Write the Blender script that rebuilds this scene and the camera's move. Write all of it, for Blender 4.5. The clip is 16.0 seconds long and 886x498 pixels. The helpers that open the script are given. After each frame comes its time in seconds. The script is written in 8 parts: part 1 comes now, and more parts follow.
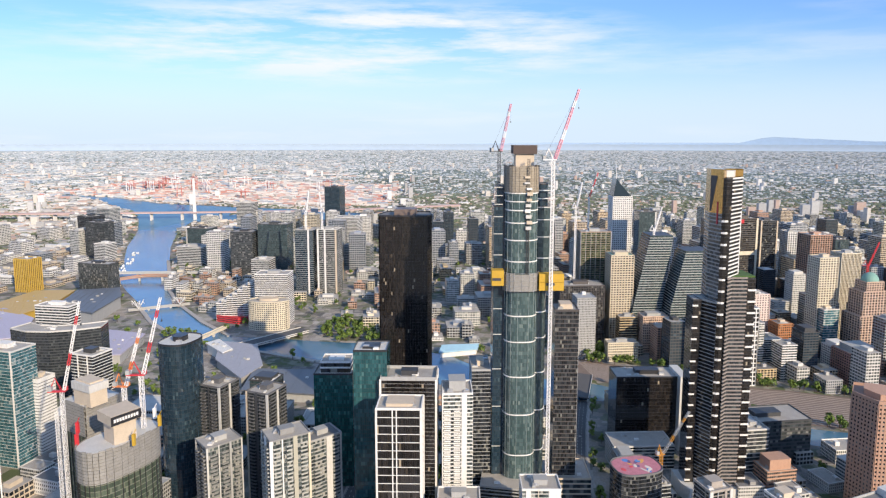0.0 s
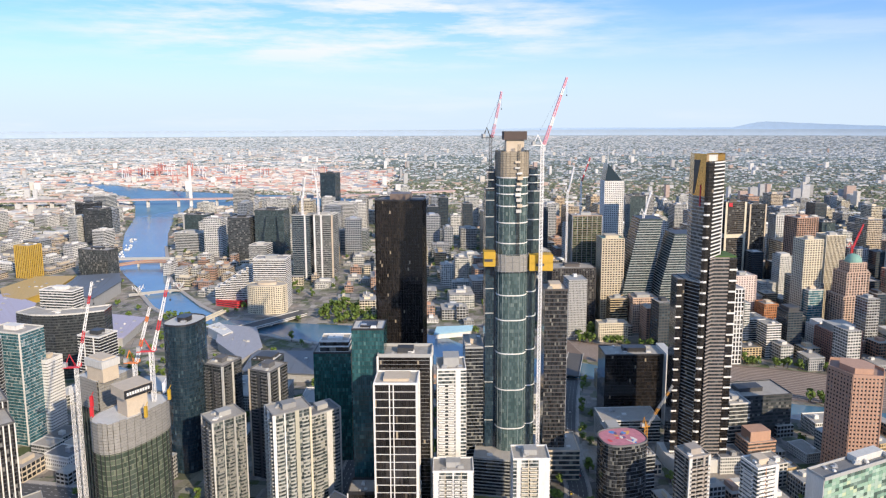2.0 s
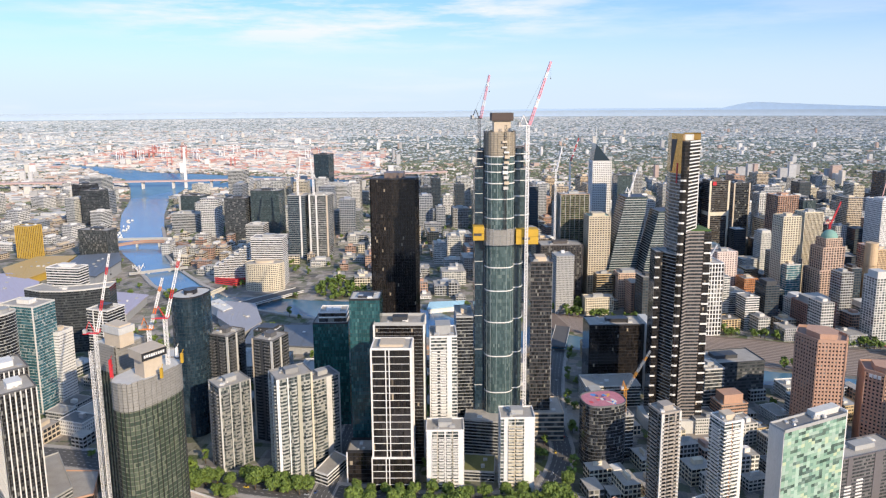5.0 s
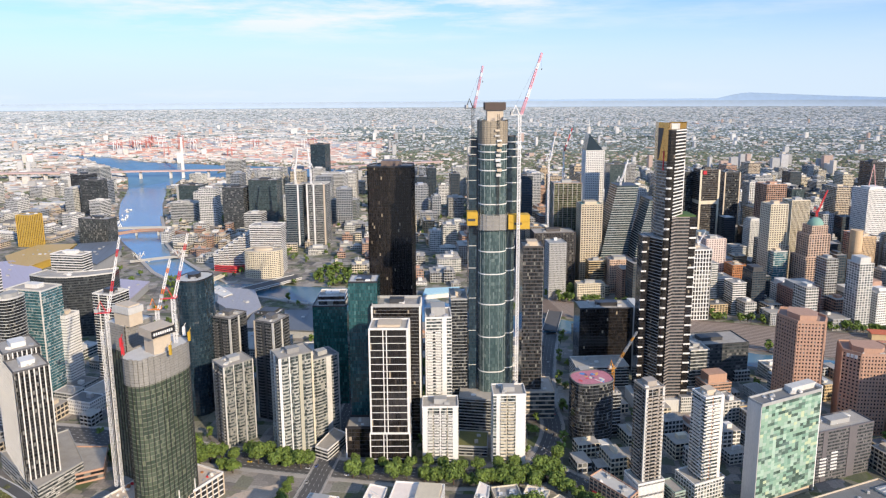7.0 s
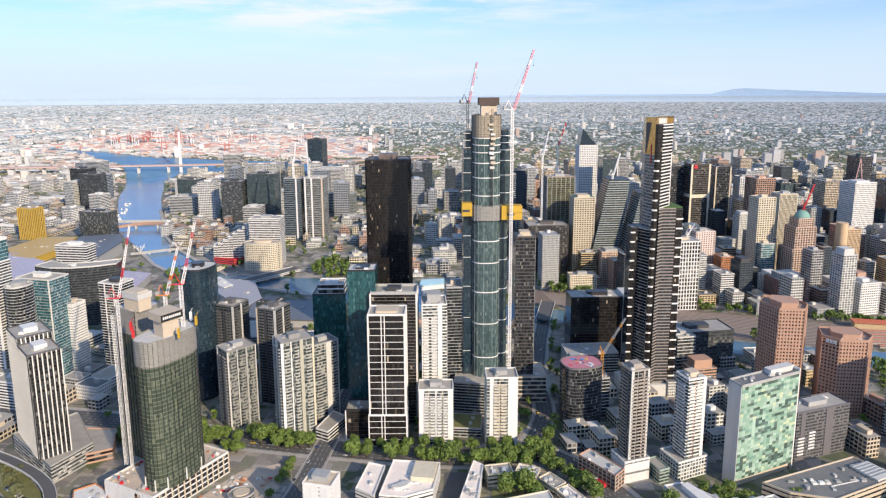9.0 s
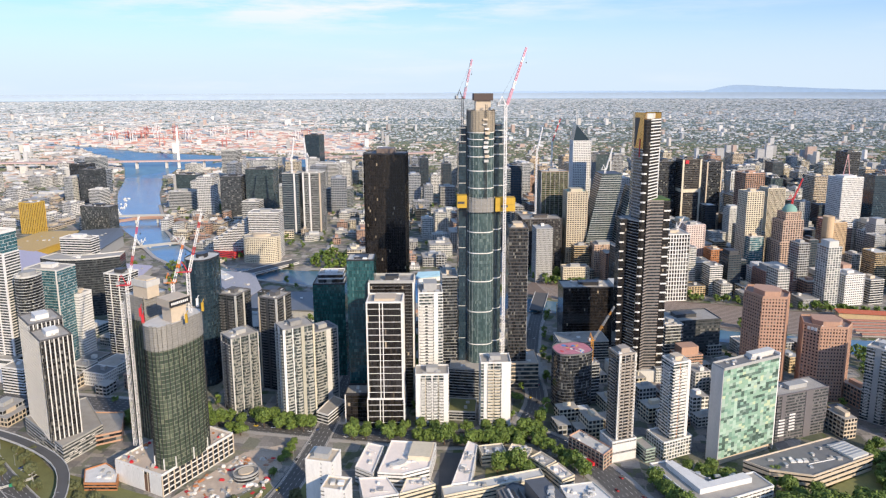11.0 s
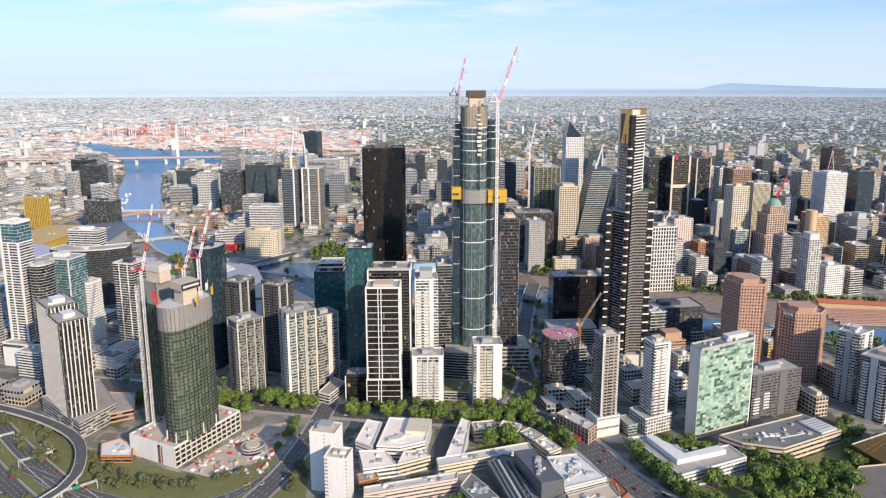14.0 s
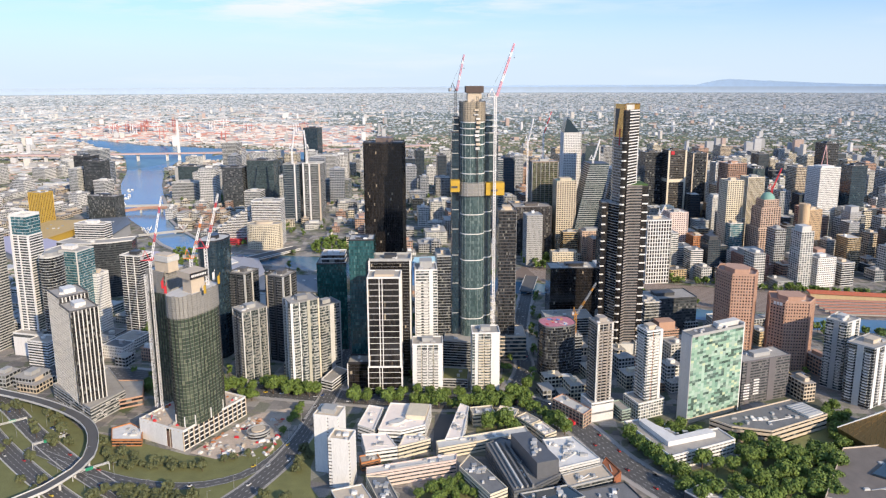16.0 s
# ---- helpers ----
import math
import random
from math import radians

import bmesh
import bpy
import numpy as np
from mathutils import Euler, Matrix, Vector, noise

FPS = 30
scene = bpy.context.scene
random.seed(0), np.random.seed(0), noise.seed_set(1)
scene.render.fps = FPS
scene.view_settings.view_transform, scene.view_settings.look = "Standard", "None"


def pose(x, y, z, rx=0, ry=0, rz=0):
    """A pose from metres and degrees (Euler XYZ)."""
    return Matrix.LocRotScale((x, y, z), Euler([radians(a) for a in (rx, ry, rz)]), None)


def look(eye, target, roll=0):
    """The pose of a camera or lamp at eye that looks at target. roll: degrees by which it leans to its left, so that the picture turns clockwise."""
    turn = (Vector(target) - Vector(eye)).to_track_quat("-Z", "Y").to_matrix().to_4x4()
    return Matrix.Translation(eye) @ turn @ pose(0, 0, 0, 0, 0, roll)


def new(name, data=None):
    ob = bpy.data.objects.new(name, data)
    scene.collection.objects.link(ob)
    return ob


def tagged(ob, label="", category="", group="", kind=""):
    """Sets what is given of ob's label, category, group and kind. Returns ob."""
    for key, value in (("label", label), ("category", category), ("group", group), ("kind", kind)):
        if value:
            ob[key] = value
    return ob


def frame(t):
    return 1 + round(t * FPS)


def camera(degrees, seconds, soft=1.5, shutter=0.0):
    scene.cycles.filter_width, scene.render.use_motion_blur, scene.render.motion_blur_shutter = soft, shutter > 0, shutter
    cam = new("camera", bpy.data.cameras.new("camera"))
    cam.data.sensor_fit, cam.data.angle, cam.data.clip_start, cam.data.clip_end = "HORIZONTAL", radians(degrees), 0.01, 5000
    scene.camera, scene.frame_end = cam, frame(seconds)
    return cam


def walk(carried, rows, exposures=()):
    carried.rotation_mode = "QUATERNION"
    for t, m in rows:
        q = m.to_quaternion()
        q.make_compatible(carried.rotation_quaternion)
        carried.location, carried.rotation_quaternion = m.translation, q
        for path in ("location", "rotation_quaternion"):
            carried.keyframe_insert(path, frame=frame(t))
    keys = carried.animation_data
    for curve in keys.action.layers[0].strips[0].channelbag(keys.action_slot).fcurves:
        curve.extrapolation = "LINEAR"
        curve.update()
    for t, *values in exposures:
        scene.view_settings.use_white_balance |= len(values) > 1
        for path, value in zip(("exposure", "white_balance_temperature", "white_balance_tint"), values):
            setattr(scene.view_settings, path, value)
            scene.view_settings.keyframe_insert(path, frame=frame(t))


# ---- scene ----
cam = camera(60.10, 16.0, soft=1.25)
# seconds, eye x, y, z, then yaw, pitch and roll in degrees
ROWS = [
    (0.0, -1.20, 25.57, 317.56, -0.483, -8.087, 0.044),
    (0.5, -0.99, 19.09, 317.78, -0.562, -8.350, -0.006),
    (1.0, -0.76, 12.48, 318.00, -0.653, -8.612, -0.048),
    (1.5, -0.55, 5.73, 318.20, -0.739, -8.864, -0.115),
    (2.0, -0.37, -1.07, 318.42, -0.839, -9.141, -0.200),
    (2.5, -0.26, -7.85, 318.67, -0.927, -9.389, -0.243),
    (3.0, -0.19, -14.74, 318.90, -1.033, -9.632, -0.287),
    (3.5, -0.14, -21.66, 319.09, -1.122, -9.869, -0.298),
    (4.0, -0.12, -28.68, 319.25, -1.206, -10.116, -0.342),
    (6.5, 0.15, -63.29, 318.47, -1.600, -11.024, -0.318),
    (7.0, 0.05, -70.30, 318.37, -1.673, -11.199, -0.338),
    (7.5, -0.05, -77.29, 318.32, -1.727, -11.288, -0.360),
    (8.0, -0.16, -84.42, 318.31, -1.809, -11.389, -0.330),
    (8.5, -0.30, -91.55, 318.31, -1.895, -11.455, -0.293),
    (9.0, -0.48, -98.71, 318.29, -1.977, -11.536, -0.256),
    (11.5, -1.31, -134.49, 317.83, -2.339, -11.856, -0.162),
    (12.0, -1.39, -141.81, 317.74, -2.410, -11.903, -0.099),
    (12.5, -1.43, -148.98, 317.65, -2.440, -11.914, -0.072),
    (13.0, -1.47, -156.02, 317.54, -2.466, -11.953, -0.108),
    (13.5, -1.50, -162.89, 317.38, -2.490, -11.948, -0.110),
    (14.0, -1.56, -169.57, 317.22, -2.535, -11.947, -0.107),
    (14.5, -1.65, -175.91, 317.05, -2.584, -11.939, -0.098),
    (15.0, -1.78, -181.90, 316.86, -2.618, -11.966, -0.096),
    (15.5, -2.02, -187.54, 316.64, -2.580, -12.118, -0.149),
    (16.0, -2.32, -192.95, 316.44, -2.570, -12.206, -0.176),
]
walk(cam, [(t, pose(x, y, z, 90 + pitch, 0, yaw) @ pose(0, 0, 0, 0, 0, roll)) for t, x, y, z, yaw, pitch, roll in ROWS])

# ---- sky and sun ----
scene.view_settings.exposure = 0.0
SUN_EL, SUN_AZ = radians(23), math.atan2(0.52, -0.85)   # the sun stands behind the camera, to its right
world = bpy.data.worlds.new("sky")
scene.world = world
world.use_nodes = True
wn, wl = world.node_tree.nodes, world.node_tree.links
sky = wn.new("ShaderNodeTexSky")
sky.sky_type, sky.sun_disc = "NISHITA", False
sky.sun_elevation, sky.sun_rotation = SUN_EL, SUN_AZ
sky.air_density, sky.dust_density, sky.ozone_density = 1.0, 0.2, 4.0
wn["Background"].inputs[1].default_value = 0.15
tc = wn.new("ShaderNodeTexCoord")
sep = wn.new("ShaderNodeSeparateXYZ")
wl.new(tc.outputs["Generated"], sep.inputs[0])
# pale haze low over the horizon, all round
low = wn.new("ShaderNodeMapRange")
low.interpolation_type = "SMOOTHERSTEP"
for k, v in enumerate((-0.02, 0.165, 0.95, 0.0)):
    low.inputs[k + 1].default_value = v
wl.new(sep.outputs[2], low.inputs[0])
haze = wn.new("ShaderNodeMix")
haze.data_type = "RGBA"
haze.inputs[7].default_value = (4.75, 5.7, 6.75, 1)
blue = wn.new("ShaderNodeMix")
blue.data_type, blue.blend_type = "RGBA", "MULTIPLY"
blue.inputs[0].default_value = 1.0
# upper sky, out of view, brightened and warmed to lift shadows; low sky bluer
tint = wn.new("ShaderNodeMix")
tint.data_type = "RGBA"
tint.inputs[6].default_value, tint.inputs[7].default_value = (1.9, 1.76, 1.64, 1), (0.75, 0.88, 1.36, 1)
wl.new(tint.outputs[2], blue.inputs[7])
deep = wn.new("ShaderNodeMapRange")
for k, v in enumerate((0.165, 0.46, 1.0, 0.0)):
    deep.inputs[k + 1].default_value = v
wl.new(sep.outputs[2], deep.inputs[0]), wl.new(deep.outputs[0], tint.inputs[0])
wl.new(sky.outputs[0], blue.inputs[6])
wl.new(low.outputs[0], haze.inputs[0]), wl.new(blue.outputs[2], haze.inputs[6])
# thin cirrus: noise stretched along its drift, thinning out upwards and downwards
flat = wn.new("ShaderNodeMapping")
flat.inputs["Rotation"].default_value = (0, radians(6), radians(20))
flat.inputs["Scale"].default_value = (2.65, 2.65, 20)
wl.new(tc.outputs["Generated"], flat.inputs[0])
wisp, veil = wn.new("ShaderNodeTexNoise"), wn.new("ShaderNodeTexNoise")
for k, (sc, dt, rg) in zip((wisp, veil), ((2.3, 9, 0.62), (0.9, 3, 0.5))):
    k.inputs["Scale"].default_value, k.inputs["Detail"].default_value, k.inputs["Roughness"].default_value = sc, dt, rg
    wl.new(flat.outputs[0], k.inputs["Vector"])
amount, cover = wn.new("ShaderNodeMapRange"), wn.new("ShaderNodeMapRange")
for node, src, vals in ((amount, wisp, (0.41, 0.62, 0.0, 1.0)), (cover, veil, (0.48, 0.58, 0.0, 0.85))):
    for k, v in enumerate(vals):
        node.inputs[k + 1].default_value = v
    wl.new(src.outputs[0], node.inputs[0])
# one denser bank of it stands over the river, the rest is faint
def calc(op, a, b):
    k = wn.new("ShaderNodeMath")
    k.operation = op
    for i, v in enumerate((a, b)):
        if isinstance(v, (int, float)):
            k.inputs[i].default_value = v
        else:
            wl.new(v, k.inputs[i])
    return k.outputs[0]


east = calc("POWER", calc("DIVIDE", calc("ADD", sep.outputs[0], 0.1), 0.36), 2)
rise = calc("POWER", calc("DIVIDE", calc("SUBTRACT", sep.outputs[2], 0.122), 0.055), 2)
bank = calc("SUBTRACT", 1.25, calc("ADD", east, rise))
ahead = calc("GREATER_THAN", sep.outputs[1], 0.0)
veiled = calc("MAXIMUM", calc("MULTIPLY", cover.outputs[0], 0.3), calc("MULTIPLY", calc("MINIMUM", bank, 1.0), ahead))
both = wn.new("ShaderNodeMath")
both.operation = "MULTIPLY"
wl.new(amount.outputs[0], both.inputs[0]), wl.new(veiled, both.inputs[1])
cloud = wn.new("ShaderNodeMix")
cloud.data_type = "RGBA"
cloud.inputs[7].default_value = (6.2, 6.45, 6.6, 1)
wl.new(both.outputs[0], cloud.inputs[0]), wl.new(haze.outputs[2], cloud.inputs[6])
wl.new(cloud.outputs[2], wn["Background"].inputs[0])
sun = new("sun", bpy.data.lights.new("sun", "SUN"))
sun.data.energy, sun.data.angle, sun.data.color = 5.4, radians(0.5), (1.0, 0.825, 0.61)
to_sun = Vector((0.52, -0.85, 0)).normalized() * math.cos(SUN_EL) + Vector((0, 0, math.sin(SUN_EL)))
sun.matrix_world = Matrix.Translation((300, -300, 600)) @ to_sun.to_track_quat("Z", "Y").to_matrix().to_4x4()

# ---- materials ----
MATS = {}


def node_mat(name):
    m = bpy.data.materials.new(name)
    m.use_nodes = True
    nt = m.node_tree
    return m, nt.nodes, nt.links, nt.nodes["Principled BSDF"]


def plain(name, col, rough=0.8, spread=0.18, scale=0.25, fine=2.5, metal=0.0, bump=0.2, streak=False):
    """Painted, rendered or concrete surface: two scales of mottling, fine relief, and a shift from piece to piece."""
    if name in MATS:
        return MATS[name]
    m, n, l, p = node_mat(name)
    tc = n.new("ShaderNodeTexCoord")
    mp = n.new("ShaderNodeMapping")
    l.new(tc.outputs["Object"], mp.inputs[0])
    if streak:
        mp.inputs["Scale"].default_value = (1, 1, 0.12)
    a, b = n.new("ShaderNodeTexNoise"), n.new("ShaderNodeTexNoise")
    a.inputs["Scale"].default_value, b.inputs["Scale"].default_value = scale, fine
    a.inputs["Detail"].default_value, b.inputs["Detail"].default_value = 4, 3
    l.new(mp.outputs[0], a.inputs["Vector"]), l.new(mp.outputs[0], b.inputs["Vector"])
    info = n.new("ShaderNodeObjectInfo")
    s1, s2 = n.new("ShaderNodeMath"), n.new("ShaderNodeMath")
    s1.operation = s2.operation = "MULTIPLY_ADD"
    l.new(a.outputs[0], s1.inputs[0]); s1.inputs[1].default_value = 0.6; l.new(b.outputs[0], s1.inputs[2])
    l.new(info.outputs["Random"], s2.inputs[0]); s2.inputs[1].default_value = 0.15; l.new(s1.outputs[0], s2.inputs[2])
    r = n.new("ShaderNodeMapRange")
    r.inputs[1].default_value, r.inputs[2].default_value = 0.45, 1.2
    r.inputs[3].default_value, r.inputs[4].default_value = 1 - spread, 1 + spread
    l.new(s2.outputs[0], r.inputs[0])
    mx = n.new("ShaderNodeVectorMath"); mx.operation = "SCALE"
    mx.inputs[0].default_value = col[:3]
    l.new(r.outputs[0], mx.inputs["Scale"])
    l.new(mx.outputs[0], p.inputs["Base Color"])
    p.inputs["Roughness"].default_value, p.inputs["Metallic"].default_value = rough, metal
    if bump:
        bp = n.new("ShaderNodeBump"); bp.inputs["Strength"].default_value = bump
        bp.inputs["Distance"].default_value = 0.05
        l.new(b.outputs[0], bp.inputs["Height"]); l.new(bp.outputs[0], p.inputs["Normal"])
    MATS[name] = m
    return m


def glazing(name, dark, light, blind=(0.5, 0.5, 0.46), share=0.12, rough=0.1, ior=1.7):
    """Window glass seen from outside: each pane a little different, some with drawn blinds."""
    if name in MATS:
        return MATS[name]
    m, n, l, p = node_mat(name)
    g, info = n.new("ShaderNodeNewGeometry"), n.new("ShaderNodeObjectInfo")
    add, fr = n.new("ShaderNodeMath"), n.new("ShaderNodeMath")
    add.operation, fr.operation = "MULTIPLY_ADD", "FRACT"
    l.new(info.outputs["Random"], add.inputs[0]); add.inputs[1].default_value = 7.31
    l.new(g.outputs["Random Per Island"], add.inputs[2]); l.new(add.outputs[0], fr.inputs[0])
    r = n.new("ShaderNodeValToRGB")
    e = r.color_ramp.elements
    e[0].color, e[1].color = (*dark, 1), (*light, 1)
    e[0].position, e[1].position = 0.2, 0.999 - share
    k = e.new(1.0 - share * 0.6); k.color = (*blind, 1)
    l.new(fr.outputs[0], r.inputs[0]); l.new(r.outputs[0], p.inputs["Base Color"])
    p.inputs["Roughness"].default_value, p.inputs["IOR"].default_value = rough, ior
    MATS[name] = m
    return m


def islands(name, cols, rough=0.85):
    """Many small separate pieces in one mesh, each with a colour out of cols."""
    if name in MATS:
        return MATS[name]
    m, n, l, p = node_mat(name)
    g = n.new("ShaderNodeNewGeometry")
    r = n.new("ShaderNodeValToRGB")
    r.color_ramp.interpolation = "CONSTANT"
    e = r.color_ramp.elements
    while len(e) < len(cols):
        e.new(0.5)
    for k, c in enumerate(cols):
        e[k].position, e[k].color = k / len(cols), (*c, 1)
    l.new(g.outputs["Random Per Island"], r.inputs[0])
    tc, nz = n.new("ShaderNodeTexCoord"), n.new("ShaderNodeTexNoise")
    nz.inputs["Scale"].default_value = 0.15
    l.new(tc.outputs["Object"], nz.inputs["Vector"])
    mx = n.new("ShaderNodeMix"); mx.data_type, mx.blend_type = "RGBA", "MULTIPLY"
    mx.inputs[0].default_value = 0.35
    l.new(r.outputs[0], mx.inputs[6]); l.new(nz.outputs[0], mx.inputs[7]); l.new(mx.outputs[2], p.inputs["Base Color"])
    p.inputs["Roughness"].default_value = rough
    MATS[name] = m
    return m


WHITE = plain("white_render", (0.7, 0.685, 0.655), streak=True)
CREAM = plain("cream_render", (0.62, 0.55, 0.42), streak=True)
OCHRE = plain("ochre_stone", (0.5, 0.38, 0.22), streak=True)
GREY = plain("grey_concrete", (0.36, 0.36, 0.35), streak=True)
PALE = plain("pale_concrete", (0.55, 0.54, 0.51), streak=True)
DARK = plain("dark_panel", (0.05, 0.052, 0.056), 0.5)
BLACKM = plain("black_metal", (0.025, 0.025, 0.028), 0.4)
BRICK = plain("brown_precast", (0.45, 0.275, 0.195), streak=True)
ORANGE = plain("orange_brick", (0.42, 0.18, 0.075))
GOLD = plain("gold_glass", (0.5, 0.33, 0.12), 0.15, metal=0.85, bump=0)
ROOF = plain("roof_membrane", (0.36, 0.335, 0.3), spread=0.35, scale=0.12)
ROOFD = plain("dark_roof", (0.17, 0.17, 0.17), spread=0.35, scale=0.12)
STEEL = plain("galvanised_steel", (0.5, 0.5, 0.5), 0.45, metal=0.6)
YELLOW = plain("yellow_mesh", (0.5, 0.31, 0.03), 0.7)
RED = plain("red_paint", (0.55, 0.03, 0.04), 0.5)
CWHITE = plain("crane_white", (0.8, 0.78, 0.76), 0.5)
NETTING = plain("scaffold_netting", (0.25, 0.24, 0.22), 0.9, spread=0.35, scale=0.4)
BEIGE = plain("beige_core", (0.55, 0.46, 0.35))
ASPHALT = plain("asphalt", (0.1, 0.098, 0.098), 0.9, spread=0.25, scale=0.06)
PAVING = plain("paving", (0.38, 0.35, 0.32), 0.85, spread=0.25, scale=0.1)
LAWN = plain("lawn", (0.165, 0.17, 0.065), 0.95, spread=0.4, scale=0.08)
LINE = plain("road_paint", (0.7, 0.7, 0.68))
EARTH = plain("bare_earth", (0.5, 0.41, 0.33), 0.95, spread=0.4, scale=0.1)
TRUNK = plain("bark", (0.09, 0.06, 0.04))
G_DARK = glazing("dark_glass", (0.012, 0.014, 0.017), (0.05, 0.055, 0.06), (0.2, 0.2, 0.18), 0.08)
# black and teal glass: base colours raised in place of reflected sky
G_BLACK = glazing("black_glass", (0.012, 0.011, 0.011), (0.032, 0.027, 0.024), (0.36, 0.3, 0.22), 0.012)
G_TEAL = glazing("teal_glass", (0.035, 0.055, 0.06), (0.065, 0.095, 0.1), (0.1, 0.135, 0.135), 0.06)
G_BLUE = glazing("blue_glass", (0.016, 0.032, 0.047), (0.032, 0.058, 0.08), (0.07, 0.11, 0.13), 0.05)
G_GREEN = glazing("green_glass", (0.02, 0.035, 0.02), (0.06, 0.09, 0.055), (0.16, 0.19, 0.11), 0.15)
G_GREY = glazing("grey_glass", (0.035, 0.042, 0.045), (0.09, 0.1, 0.102), (0.2, 0.2, 0.19), 0.15)
G_APT = glazing("apartment_glass", (0.035, 0.045, 0.047), (0.13, 0.155, 0.15), (0.36, 0.36, 0.32), 0.22)
# the sky's reflection is put into this glass's blue base colour
G_SKY = glazing("sky_blue_glass", (0.03, 0.1, 0.12), (0.08, 0.2, 0.24), (0.3, 0.36, 0.36), 0.12, 0.06)
G_SLATE = glazing("slate_glass", (0.025, 0.03, 0.034), (0.05, 0.058, 0.062), (0.09, 0.1, 0.1), 0.1)

# ---- mesh helpers ----
def rect(x, y, yaw, w, d):
    """Corners of a rectangle, anticlockwise: the first corner, w along the yaw, d to its left."""
    c, s = math.cos(radians(yaw)), math.sin(radians(yaw))
    return [(x, y), (x + w * c, y + w * s), (x + w * c - d * s, y + w * s + d * c), (x - d * s, y + d * c)]


def oval(x, y, a, b, yaw=0, n=24, power=2.0, part_of=(0, 360)):
    pts = []
    c, s = math.cos(radians(yaw)), math.sin(radians(yaw))
    full = part_of[1] - part_of[0] >= 360
    for k in range(n):
        t = radians(part_of[0] + (part_of[1] - part_of[0]) * k / (n if full else n - 1))
        u = a * math.copysign(abs(math.cos(t)) ** (2 / power), math.cos(t))
        v = b * math.copysign(abs(math.sin(t)) ** (2 / power), math.sin(t))
        pts.append((x + u * c - v * s, y + u * s + v * c))
    return pts


def offset(poly, r):
    """The outline moved outwards by r."""
    out = []
    n = len(poly)
    for k in range(n):
        p, q, s = Vector(poly[k - 1]), Vector(poly[k]), Vector(poly[(k + 1) % n])
        a, b = (q - p).normalized(), (s - q).normalized()
        na, nb = Vector((a.y, -a.x)), Vector((b.y, -b.x))
        m = na + nb
        m = m / max(m.length_squared / 2, 0.4)
        out.append(tuple(q + m * r))
    return out


def middle(poly):
    return sum(p[0] for p in poly) / len(poly), sum(p[1] for p in poly) / len(poly)


def add_prism(bm, poly, z0, z1, top=None):
    lo = [bm.verts.new((x, y, z0)) for x, y in poly]
    hi = [bm.verts.new((x, y, z1)) for x, y in (top or poly)]
    n = len(poly)
    for k in range(n):
        bm.faces.new((lo[k], lo[(k + 1) % n], hi[(k + 1) % n], hi[k]))
    bm.faces.new(hi)
    bm.faces.new(lo[::-1])


def add_box(bm, x0, x1, y0, y1, z0, z1):
    add_prism(bm, [(x0, y0), (x1, y0), (x1, y1), (x0, y1)], z0, z1)


def add_bar(bm, a, b, r, sides=4, r2=None):
    """A bar from a to b."""
    a, b = Vector(a), Vector(b)
    q = (b - a).to_track_quat("Z", "Y")
    rings = []
    for p, rad in ((a, r), (b, r if r2 is None else r2)):
        rings.append([bm.verts.new(p + q @ Vector((rad * math.cos(2 * math.pi * (k + 0.5) / sides), rad * math.sin(2 * math.pi * (k + 0.5) / sides), 0))) for k in range(sides)])
    for k in range(sides):
        bm.faces.new((rings[0][k], rings[0][(k + 1) % sides], rings[1][(k + 1) % sides], rings[1][k]))
    bm.faces.new(rings[1]), bm.faces.new(rings[0][::-1])


def mesh_of(bm, name, mat):
    me = bpy.data.meshes.new(name)
    bm.to_mesh(me)
    bm.free()
    me.materials.append(mat)
    return me


def piece(name, me, parent, m=None, label=""):
    ob = new(name, me)
    ob.parent = parent
    if m is not None:
        ob.matrix_basis = m
    return tagged(ob, label=label)


def part(name, bm, mat, parent, label=""):
    return piece(name, mesh_of(bm, name, mat), parent, None, label)


def thing(name, label, category, x=0.0, y=0.0, z=0.0, group="", kind=""):
    ob = new(name)
    ob.location = (x, y, z)
    return tagged(ob, label, category, group, kind)


def local(poly, c):
    return [(x - c[0], y - c[1]) for x, y in poly]


def panes(poly, z0, z1, w, rng, gap=0.05, tilt=0.012, into=None):
    """One storey of window panes round an outline, each its own small sheet of glass."""
    bm = into or bmesh.new()
    n = len(poly)
    for k in range(n):
        a, b = Vector((*poly[k], 0)), Vector((*poly[(k + 1) % n], 0))
        ln = (b - a).length
        if ln < 0.3:
            continue
        u = (b - a) / ln
        nr = Vector((u.y, -u.x, 0))
        m = max(1, round(ln / w))
        for j in range(m):
            s0, s1 = ln * j / m + gap, ln * (j + 1) / m - gap
            t0, t1 = rng.uniform(-tilt, tilt) * (z1 - z0), rng.uniform(-tilt, tilt) * (s1 - s0)
            vs = [a + u * s0 + Vector((0, 0, z0)), a + u * s1 + nr * t1 + Vector((0, 0, z0)), a + u * s1 + nr * (t0 + t1) + Vector((0, 0, z1)), a + u * s0 + nr * t0 + Vector((0, 0, z1))]
            bm.faces.new([bm.verts.new(v) for v in vs])
    return bm


